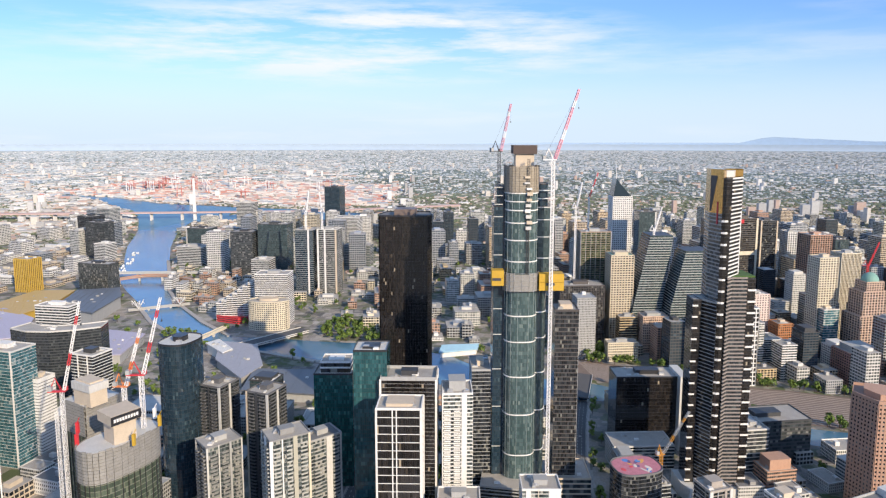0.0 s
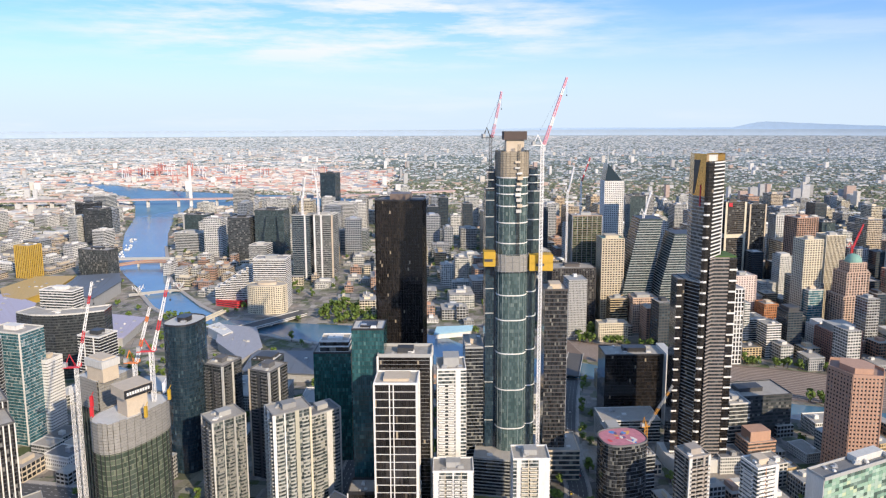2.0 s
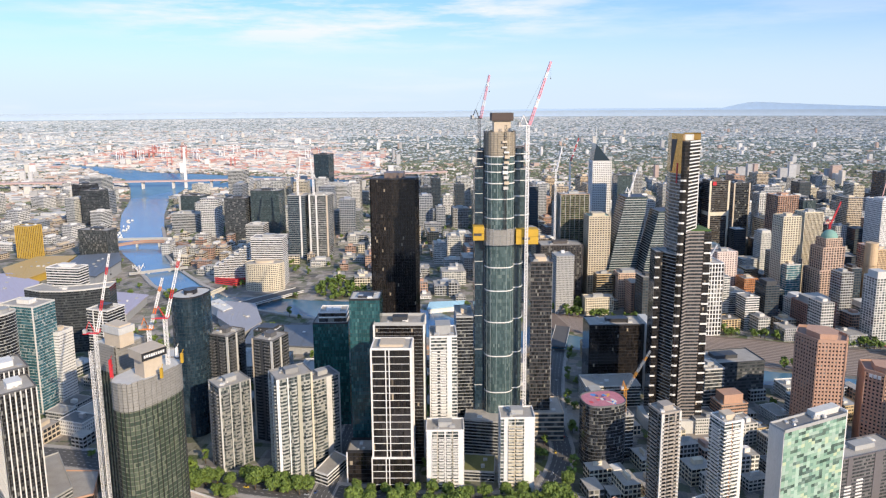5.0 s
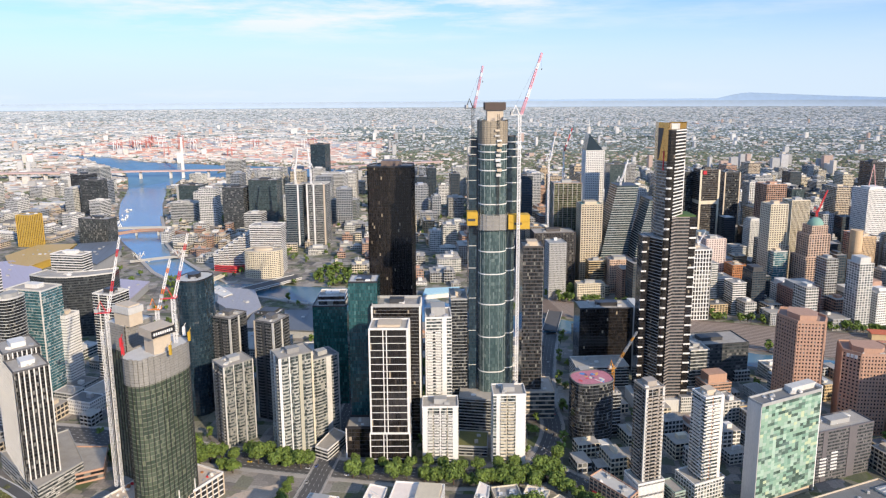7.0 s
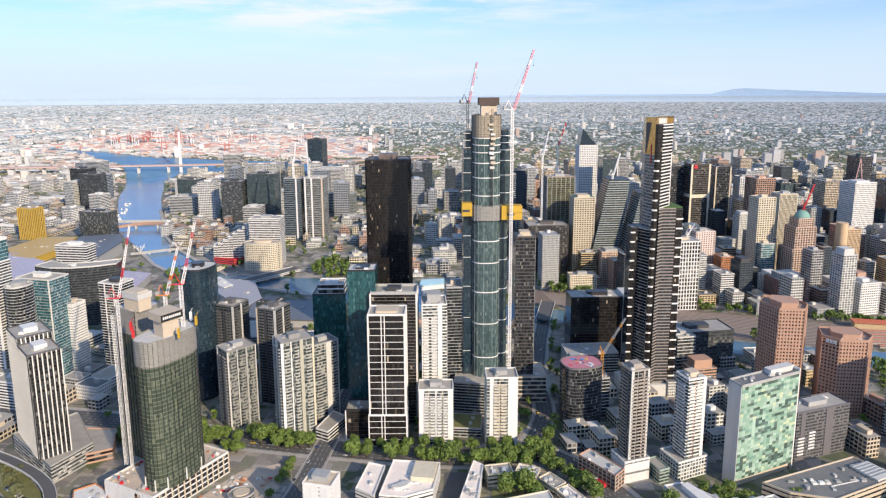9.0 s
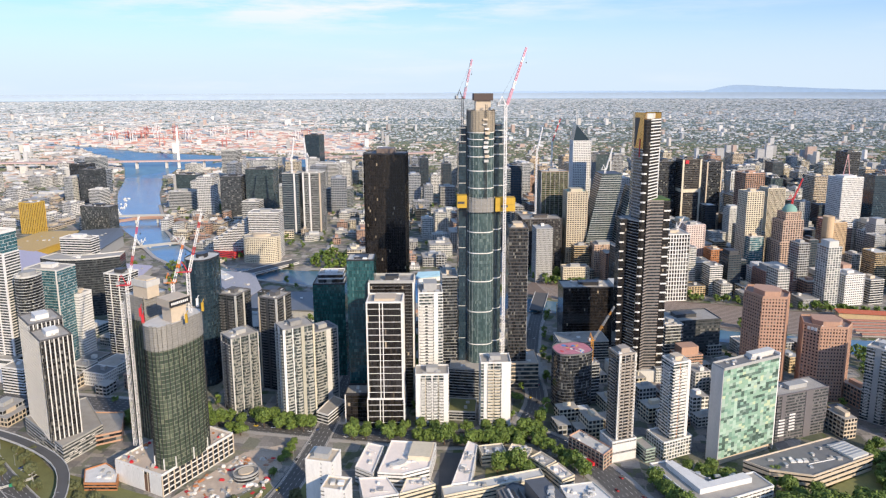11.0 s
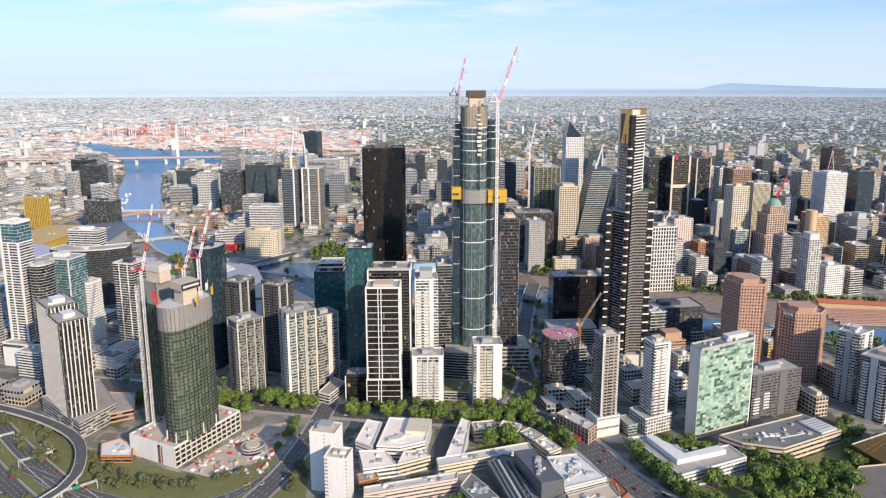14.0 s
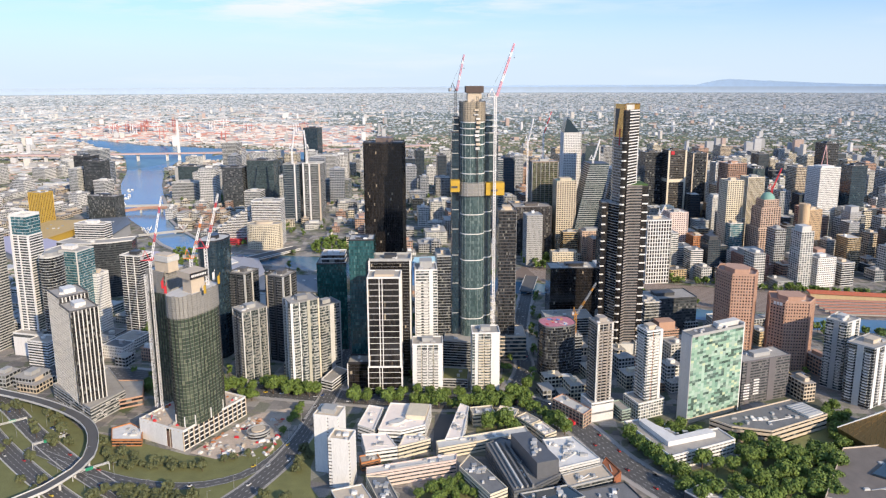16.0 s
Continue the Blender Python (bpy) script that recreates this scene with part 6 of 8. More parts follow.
# ---- docklands and the river's far side ----
cbd("pair of grey glass towers with white uprights", (-280, 1180, 0, 34, 34), 126, GREY, G_BLUE, 160, slab=0.6, ribs=[(0, 0.75, 3, 0.8, WHITE)])
cbd("pale glass tower with white uprights", (-238, 1178, 0, 38, 34), 128, PALE, G_GREY, 161, slab=0.6, ribs=[(0, 0.05, 3, 1, WHITE), (0, 0.4, 3, 1, WHITE), (0, 0.95, 3, 1, BEIGE)])
luffing_crane("white crane on the pair of glass towers", -262, 1185, 126, 160, (-256, 1190, 200), 8, half=1.5, r=0.45, jib=(CWHITE, CWHITE))
luffing_crane("white crane above the pale glass tower", -232, 1190, 128, 160, (-238, 1195, 198), 8, half=1.5, r=0.45, jib=(CWHITE, CWHITE))
cbd("dark slab tower with a slanting top", (-450, 1318, 2, 46, 34), 96, DARK, G_GREY, 162, slab=1.4)
cbd("dark teal glass slab tower", (-395, 1330, 2, 62, 34), 112, DARK, G_TEAL, 163, slab=0.5)
cbd("grey round-cornered apartment tower", (-365, 1180, 2, 34, 30), 66, PALE, G_GREY, 164)
cbd("pale round apartment tower by the harbour", (-560, 1700, 0, 40, 36), 112, PALE, G_GREY, 165)
cbd("dark curved tower by the harbour", (-640, 1560, 0, 56, 36), 62, DARK, G_TEAL, 166, slab=0.6)
cbd("white and pink apartment block by the river", (-600, 1400, -4, 60, 36), 46, PALE, G_GREY, 167, out=0.5)
cbd("white box office block", (-287, 1650, 0, 62, 40), 86, WHITE, G_GREY, 168)
cbd("dark blue tower with a cut top", (-363, 1930, 0, 46, 40), 139, DARK, G_BLUE, 169, slab=0.5)
cbd("slab with green panels", (-230, 1450, 0, 60, 30), 50, GREY, G_TEAL, 170)
GOLDW = plain("gold_cladding", (0.5, 0.33, 0.06), 0.5)
cbd("gold-clad hotel tower with black stripes", (-800, 1150, -8, 30, 26), 63, GOLDW, G_DARK, 171, slab=0.1, out=0.3, fins=(3.6, 2.2, 0.5), fin_mat=GOLDW, plant=0)
cbd("dark hotel slab with a pixelled glass face", (-684, 1155, -8, 62, 26), 57, DARK, G_GREY, 172, pane=2.0, slab=0.5)
cbd("dark grey office pair on the far bank", (-850, 1480, -10, 44, 34), 84, DARK, G_GREY, 173)
cbd("second dark grey office tower on the far bank", (-915, 1560, -10, 44, 34), 86, DARK, G_DARK, 174)
cbd("pale slab tower on the far bank", (-800, 1420, -10, 30, 30), 44, WHITE, G_GREY, 175)
cbd("blue grey tower by the harbour mouth", (-975, 1760, -10, 40, 34), 80, PALE, G_BLUE, 176)
# twin stepped white hotel and its round front
cr = T("hotel", "white stepped riverside hotel", rect(-300, 985, 4, 52, 30), 84, 3.2, WHITE, G_DARK, 2.4, 1.3, 0.4, seed=177, joined=True)
for k in range(8):
    T("", "", rect(-372 + k * 9, 1000, 4, 9, 28), 30 + k * 6, 3.2, WHITE, G_DARK, 2.4, 1.3, 0.4, root=cr, seed=178 + k, plant=0, units=0, joined=True)
T("hotel", "cream round-fronted riverside hotel", oval(-277, 972, 31, 16, 4, 24, 2.4), 46, 3.3, CREAM, G_DARK, 2.2, 1.6, 0.15, (3.4, 1.2, 0.2), CREAM, seed=190, joined=True, plant=0.5)
low("red riverside entertainment hall", [(-372, 1000), (-330, 986), (-318, 1000), (-360, 1016)], 10, RED, RED, seed=191, units=0, joined=True)
# wide roofs of the exhibition halls
def wide_roof(label, poly, z, mat, name="exhibition_hall", wall=GREY):
    root = thing(name, label, "building", *middle(poly))
    lp = local(poly, middle(poly))
    bm = bmesh.new(); add_prism(bm, offset(lp, -2), 0.02, z - 1.4); part("wall", bm, wall, root)
    bm = bmesh.new(); add_prism(bm, lp, z - 1.4, z); part("roof", bm, mat, root)
    bm = bmesh.new()
    for k in range(7):
        a, b = Vector(lp[0]).lerp(Vector(lp[-1]), (k + 0.5) / 7), Vector(lp[1]).lerp(Vector(lp[2]), (k + 0.5) / 7)
        add_bar(bm, (*a, z + 0.1), (*b, z + 0.1), 0.35)
    part("roof_seam", bm, mat, root)
    if name.endswith("hall"):
        roof_units(root, lp, z, random.Random(len(OCCUPIED)), 6)
    OCCUPIED.append((*middle(poly), 0.4 * max((Vector(p) - Vector(q)).length for p in poly for q in poly)))
    return root
LILAC = plain("lilac_roof", (0.46, 0.42, 0.5), 0.6, 0.12)
SLATE = plain("slate_roof", (0.13, 0.14, 0.155), 0.5, 0.2)
wide_roof("gold folded hall roof", [(-752, 1029), (-714, 980), (-672, 965), (-660, 1040), (-676, 1124), (-742, 1112)], 14, plain("gold_roof", (0.55, 0.37, 0.13), 0.6, 0.15), wall=GOLDW)
wide_roof("dark angular convention hall roof", [(-654, 1094), (-632, 992), (-552, 956), (-560, 1064), (-592, 1120)], 22, SLATE)
wide_roof("wide lilac exhibition hall roof", [(-780, 960), (-642, 840), (-600, 860), (-640, 950), (-720, 1000)], 14, LILAC)
wide_roof("lilac hall roof beside the river", [(-510, 905), (-452, 795), (-428, 800), (-436, 888)], 14, LILAC)
wide_roof("grey casino hall roof", [(-320, 868), (-300, 795), (-246, 732), (-232, 778), (-262, 856)], 13, plain("grey_metal_roof", (0.36, 0.35, 0.37), 0.5, 0.2), "casino_hall")
wide_roof("grey stepped casino roof", [(-240, 768), (-236, 700), (-120, 690), (-118, 770)], 12, SLATE, "casino_hall")
wide_roof("plain white box-shaped hall", [(-334, 851), (-297, 814), (-289, 831), (-321, 870)], 15, WHITE, "casino_hall", WHITE)
T("office_tower", "narrow dark tower with a white slanted roof", rect(-180, 562, -10, 24, 20), 82, 3.4, DARK, G_TEAL, 2, 0.6, 0.1, seed=192, roof=WHITE, plant=0.7, plant_h=3)
wide_roof("pale blue curved aquarium roof", [(-4, 852), (52, 872), (56, 896), (0, 886)], 9, plain("pale_blue_roof", (0.35, 0.55, 0.65), 0.5), "aquarium", WHITE)

# ---- bridges ----
def beam_bridge(label, pts, width, z, deck_mat, piers=4, rail=WHITE, arch=False):
    root = thing("bridge", label, "bridge", pts[0][0], pts[0][1])
    n = 28
    P = [Vector(pts[0]).lerp(Vector(pts[1]), k / n) if len(pts) == 2 else None for k in range(n + 1)]
    if len(pts) == 3:
        P = [Vector(pts[0]) * (1 - k / n) ** 2 + Vector(pts[1]) * 2 * (k / n) * (1 - k / n) + Vector(pts[2]) * (k / n) ** 2 for k in range(n + 1)]
    O = Vector(pts[0])
    zz = [z + (5 * math.sin(math.pi * k / n) if arch else 0) for k in range(n + 1)]
    for nm, off, w, t0, t1, mt in (("deck", 0, width, 0, 1.2, deck_mat), ("parapet", width / 2, 0.5, 1.2, 2.4, rail), ("parapet", -width / 2, 0.5, 1.2, 2.4, rail), ("girder", width / 2 - 1, 1.2, -1.8, 0, rail), ("girder", -width / 2 + 1, 1.2, -1.8, 0, rail)):
        bm = bmesh.new(); rows = []
        for k in range(n + 1):
            u = (P[min(k + 1, n)] - P[max(k - 1, 0)]).normalized(); s = Vector((-u.y, u.x)); c = P[k] - O + s * off
            rows.append([bm.verts.new((*(c + s * a), zz[k] + b)) for a, b in ((w / 2, t0), (w / 2, t1), (-w / 2, t1), (-w / 2, t0))])
        for a, b in zip(rows[:-1], rows[1:]):
            for k in range(4):
                bm.faces.new((a[k], a[(k + 1) % 4], b[(k + 1) % 4], b[k]))
        bm.faces.new(rows[0]), bm.faces.new(rows[-1])
        bmesh.ops.recalc_face_normals(bm, faces=bm.faces)
        part(nm, bm, mt, root)
    for k in range(1, piers + 1):
        j = round(k * n / (piers + 1)); c = P[j] - O
        bm = bmesh.new(); add_box(bm, c.x - 1.5, c.x + 1.5, c.y - width * 0.3, c.y + width * 0.3, 0.1, zz[j] - 1.6); part("pier", bm, PALE, root)
    return root
RUST = plain("rust_beam", (0.4, 0.2, 0.12), 0.7)
beam_bridge("curved red-brown footbridge over the river", [(-662, 1232), (-585, 1300), (-480, 1226)], 9, 6, PAVING, 3, RUST, True)
beam_bridge("pale road bridge beside the footbridge", [(-690, 1300), (-500, 1330)], 10, 5, PALE, 4, GREY)
beam_bridge("thin grey footbridge across the river", [(-535, 1035), (-450, 1085)], 4, 4, GREY, 2, GREY)
beam_bridge("cream footbridge with a yellow strut", [(-366, 868), (-340, 948)], 7, 7, CREAM, 2, CREAM)
beam_bridge("concrete road bridge over the river", [(-292, 862), (-215, 948)], 22, 6, ASPHALT, 3, PALE)
beam_bridge("low stone road bridge in the city", [(168, 715), (190, 790)], 20, 6, ASPHALT, 3, PALE)
def star(x, y, z):
    """White splayed struts over the footbridge."""
    root = thing("strut_sculpture", "white splayed steel struts over the footbridge", "sculpture", x, y, z)
    for k in range(7):
        a = k * 0.9; bm = bmesh.new(); add_bar(bm, (0, 0, 0), (9 * math.cos(a), 9 * math.sin(a), 13 + 2 * math.sin(k * 2)), 0.5); add_bar(bm, (9 * math.cos(a), 9 * math.sin(a), 13 + 2 * math.sin(k * 2)), (9 * math.cos(a + 0.5), 9 * math.sin(a + 0.5), 8), 0.4); part("strut", bm, WHITE, root)
star(-520, 1040, 6), star(-462, 1072, 6)
# the high bridge with two pylons, and the port
high_bridge = thing("high_bridge", "high grey road bridge with two slim pale pylons", "bridge", -840, 2130)
for dx, dy in ((-8, 0), (-23, 40)):
    bm = bmesh.new(); add_prism(bm, rect(dx - 4, dy - 4, 0, 8, 8), 0, 138, rect(dx - 2.5, dy - 2.5, 0, 5, 5)); part("pylon", bm, WHITE, high_bridge)
bm = bmesh.new()
for a, b in (((-600, -160), (0, 0)), ((0, 0), (400, 122)), ((400, 122), (900, 420))):
    a, b = Vector(a), Vector(b); u = (b - a).normalized(); s = Vector((-u.y, u.x)) * 14
    add_prism(bm, [tuple(a - s), tuple(b - s), tuple(b + s), tuple(a + s)], 24, 27.5)
part("deck", bm, plain("pink_concrete", (0.5, 0.36, 0.33)), high_bridge)
for k in range(14):
    t = k / 13; p = Vector((-600, -160)).lerp(Vector((0, 0)), min(1, t * 2)) if t < 0.5 else Vector((0, 0)).lerp(Vector((900, 400)), t * 2 - 1)
    bm = bmesh.new(); add_box(bm, p.x - 2, p.x + 2, p.y - 8, p.y + 8, 0, 24); part("pier", bm, PALE, high_bridge)
rng = random.Random(12)
PORT_RED = plain("muted_port_red", (0.5, 0.17, 0.14), 0.6)
for k in range(22):
    x, y = rng.uniform(-1500, -620), rng.uniform(2750, 3500)
    c = thing("port_crane", "red and white container crane at the port", "crane", x, y, 0, "port cranes")
    bm = bmesh.new(); H = rng.uniform(48, 66) * 0.9
    for a in (-9, 9):
        for b in (-7, 7):
            add_bar(bm, (a, b, 0), (a * 0.8, b, H), 1.3)
    part("portal", bm, PORT_RED if k % 2 else CWHITE, c)
    bm = bmesh.new(); add_box(bm, -34, 26, -3, 3, H * 0.72, H * 0.72 + 3); part("boom", bm, PORT_RED, c)
    bm = bmesh.new(); add_bar(bm, (0, 0, H), (-30, 0, H * 0.75), 0.8); add_bar(bm, (0, 0, H), (22, 0, H * 0.75), 0.8); part("stay", bm, CWHITE, c)
    c.rotation_euler.z = rng.uniform(-0.6, 0.6)

# ---- railway lands ----
sheet("rail_yard", RAILBED, 0.2, plain("ballast", (0.2, 0.15, 0.12), 0.95, 0.3, 0.1), "brown ballast of the rail yard", "rail yard")
EDGES = [((205, 789), (192, 862)), ((345, 704), (384, 776)), ((420, 672), (450, 762)), ((530, 649), (583, 728)), ((700, 632), (700, 708)), ((900, 619), (900, 696))]
for k in range(16):
    ribbon("rail_track", [tuple(Vector(p).lerp(Vector(q), (k + 0.5) / 16)) for p, q in EDGES], 1.9, 0.34, plain("rail_steel", (0.34, 0.28, 0.24), 0.6), "pair of rails on sleepers", "track", thick=0.12)
wide_roof("long red and ochre station building", [(600, 706), (760, 684), (764, 698), (604, 722)], 11, plain("station_red", (0.45, 0.14, 0.08)), "railway_station", OCHRE)
for k in range(5):
    wide_roof("long red-brown platform roof with pale edges", [(590, 692 - k * 13), (900, 668 - k * 12), (900, 672 - k * 12), (590, 696 - k * 13)], 5, plain("platform_roof", (0.4, 0.2, 0.15), spread=0.35), "platform_roof")

# ---- balconies on the apartment towers ----
def balconies(at, poly, stacks, z0, z1, fh=3.1, mat=WHITE, rail=None):
    """Stacks of balconies: a slab, a front rail and two cheeks a storey; stacks of (side, share, width)."""
    root = min((o for o in scene.objects if o.parent is None and o.type == "EMPTY"), key=lambda o: (o.location.xy - Vector(at)).length)
    lp = local(poly, root.location.xy)
    for side, share, w in stacks:
        p, q = Vector(lp[side]), Vector(lp[(side + 1) % len(lp)])
        c = p.lerp(q, share)
        bm = bmesh.new()
        for k in range(int((z1 - z0) / fh)):
            z = z0 + k * fh
            add_box(bm, -w / 2, w / 2, -1.7, 0.05, z, z + 0.22)
            add_box(bm, -w / 2, w / 2, -1.7, -1.62, z + 0.22, z + 1.15)
            for e in (-w / 2, w / 2 - 0.12):
                add_box(bm, e, e + 0.12, -1.6, 0.05, z + 0.22, z + 1.15)
        tagged(piece("balcony_frame", mesh_of(bm, "balcony_frame", mat), root, Matrix.Translation((c.x, c.y, 0)) @ Matrix.Rotation(math.atan2(q.y - p.y, q.x - p.x), 4, "Z")), kind="stuff")


def with_balconies(r, stacks, z0, z1, mat):
    balconies(middle(r), r, stacks, z0, z1, mat=mat)


with_balconies(rect(-174, 437, 45, 28, 22), ((0, 0.18, 5), (0, 0.5, 5), (0, 0.84, 5), (3, 0.3, 6), (3, 0.78, 6)), 6, 76, MATS["mid_grey_panel"])
with_balconies(rect(-120, 416, 34, 30, 22), ((0, 0.16, 5), (0, 0.46, 4), (0, 0.82, 5), (3, 0.27, 6), (3, 0.78, 6)), 6, 94, plain("weathered_balcony", (0.42, 0.42, 0.39)))
with_balconies(rect(-98, 449, 40, 26, 20), ((0, 0.2, 6), (0, 0.8, 5)), 6, 78, GREY)
with_balconies(rect(-210, 514, -20, 24, 24), ((0, 0.27, 5), (0, 0.74, 5), (1, 0.25, 6), (1, 0.78, 6)), 6, 95, MATS["slate_panel"])
with_balconies(rect(-161, 493, -20, 22, 24), ((0, 0.24, 5), (0, 0.74, 5), (1, 0.25, 6), (1, 0.78, 6)), 6, 99, MATS["slate_panel"])
with_balconies(rect(0, 414, 2, 31, 20), ((0, 0.22, 4), (0, 0.4, 4), (0, 0.6, 4), (0, 0.78, 4)), 6, 52, WHITE)
with_balconies(rect(60, 408, 2, 28, 20), ((0, 0.32, 5), (0, 0.55, 5), (1, 0.9, 3)), 6, 66, CREAM)
with_balconies(rect(3, 448, 5, 23, 26), ((0, 0.15, 5), (0, 0.48, 5), (1, 0.78, 6)), 6, 112, WHITE)
with_balconies(rect(172, 362, 18, 17, 16), ((0, 0.2, 4.5), (0, 0.52, 5), (0, 0.83, 4), (3, 0.5, 8), (1, 0.85, 4)), 22, 96, MATS["taupe_concrete"])
with_balconies(rect(221, 366, 18, 17, 16), ((0, 0.2, 5), (0, 0.62, 6), (3, 0.5, 9), (1, 0.85, 4)), 20, 87, WHITE)
with_balconies([(438, 432), (452, 418), (474, 430), (462, 450)], ((0, 0.2, 4), (0, 0.8, 4), (1, 0.18, 5), (1, 0.8, 5)), 6, 76, PALE)
with_balconies([(440, 398), (456, 380), (492, 398), (478, 420)], ((0, 0.2, 5), (0, 0.8, 5), (1, 0.32, 5), (1, 0.7, 5)), 6, 64, WHITE)
# ducts and cabinets over the flat roofs at the front
rng = random.Random(91)
for o in [o for o in scene.objects if o.parent is None and o.name.startswith(("low_building", "public_building", "office_building")) and o.location.y < 360]:
    roof = [c for c in o.children if c.name.startswith("roof") and not c.name.startswith(("roof_unit", "roof_l", "roof_p", "roof_b", "roof_r"))]
    if not roof:
        continue
    vs = [v.co for v in roof[0].data.vertices]
    z = max(v.z for v in vs)
    top = [v.copy() for v in vs if v.z > z - 0.05]
    for _ in range(2):
        a, c = rng.choice(top), rng.choice(top)
        m = sum(top, Vector()) / len(top)
        p, q = m.lerp(a, rng.uniform(0.2, 0.6)), m.lerp(c, rng.uniform(0.2, 0.6))
        if (p - q).length < 4:
            continue
        bm = bmesh.new()
        add_bar(bm, p + Vector((0, 0, 0.3)), q + Vector((0, 0, 0.3)), 0.4)
        part("duct", bm, rng.choice((STEEL, WHITE, PALE)), o)

# ---- the rest of the city ----
def clear(x, y, r):
    return all(math.hypot(x - a, y - b) > r + c * 0.9 for a, b, c in OCCUPIED)


def inside(x, y, poly):
    hit = False
    for k in range(len(poly)):
        (x0, y0), (x1, y1) = poly[k - 1], poly[k]
        if (y0 > y) != (y1 > y) and x < (x1 - x0) * (y - y0) / (y1 - y0) + x0:
            hit = not hit
    return hit


RIVER = LEFT_BANK + RIGHT_BANK
FAR_RIVER = FAR_REACH
RAILS = RAILBED
PARKS = [[(-300, 925), (-300, 1120), (-190, 1100), (-110, 930)], [(205, 240), (205, 300), (300, 312), (420, 300), (360, 220)], [(470, 500), (800, 500), (800, 560), (480, 585)]]
KEEP = [RIVER, FAR_RIVER, RAILS] + PARKS


def near_line(x, y, pts, r):
    for a, b in zip(pts[:-1], pts[1:]):
        a, b, p = Vector(a[:2]), Vector(b[:2]), Vector((x, y))
        t = max(0, min(1, (p - a).dot(b - a) / (b - a).length_squared))
        if (p - a - (b - a) * t).length < r:
            return True
    return False


def free(x, y, r):
    return clear(x, y, r) and not any(inside(x + a * r, y + b * r, k) for k in KEEP for a, b in ((0, 0), (1, 0), (-1, 0), (0, 1), (0, -1))) \
        and not any(near_line(x, y, l, r + 16) for l in (BOULEVARD, CROSS, EXPRESS, SLIP, SLIP_IN))


LOOKS = [("white rendered city block with ribbon windows", WHITE, G_GREY), ("cream stone city block with upright windows", CREAM, G_DARK), ("grey concrete office block with dark windows", GREY, G_DARK),
         ("pale concrete office block with grey windows", PALE, G_GREY), ("dark glass office block with slim floor lines", DARK, G_BLUE), ("blue glass office block with grey edges", STEEL, G_BLUE),
         ("ochre stone warehouse block with small windows", OCHRE, G_DARK), ("brown brick block with pale windows", BRICK, G_GREY), ("orange brick warehouse with white windows", ORANGE, G_GREY), ("pale grey apartment block with deep balconies", PALE, G_APT),
         ("tan rendered city block with dark windows", BEIGE, G_DARK), ("warm sandstone office block with small windows", plain("sandstone", (0.6, 0.47, 0.32), streak=True), G_DARK), ("rose brick block with stone bands", plain("rose_brick", (0.45, 0.29, 0.22), streak=True), G_DARK)]


MADE = []
JOINED = {}


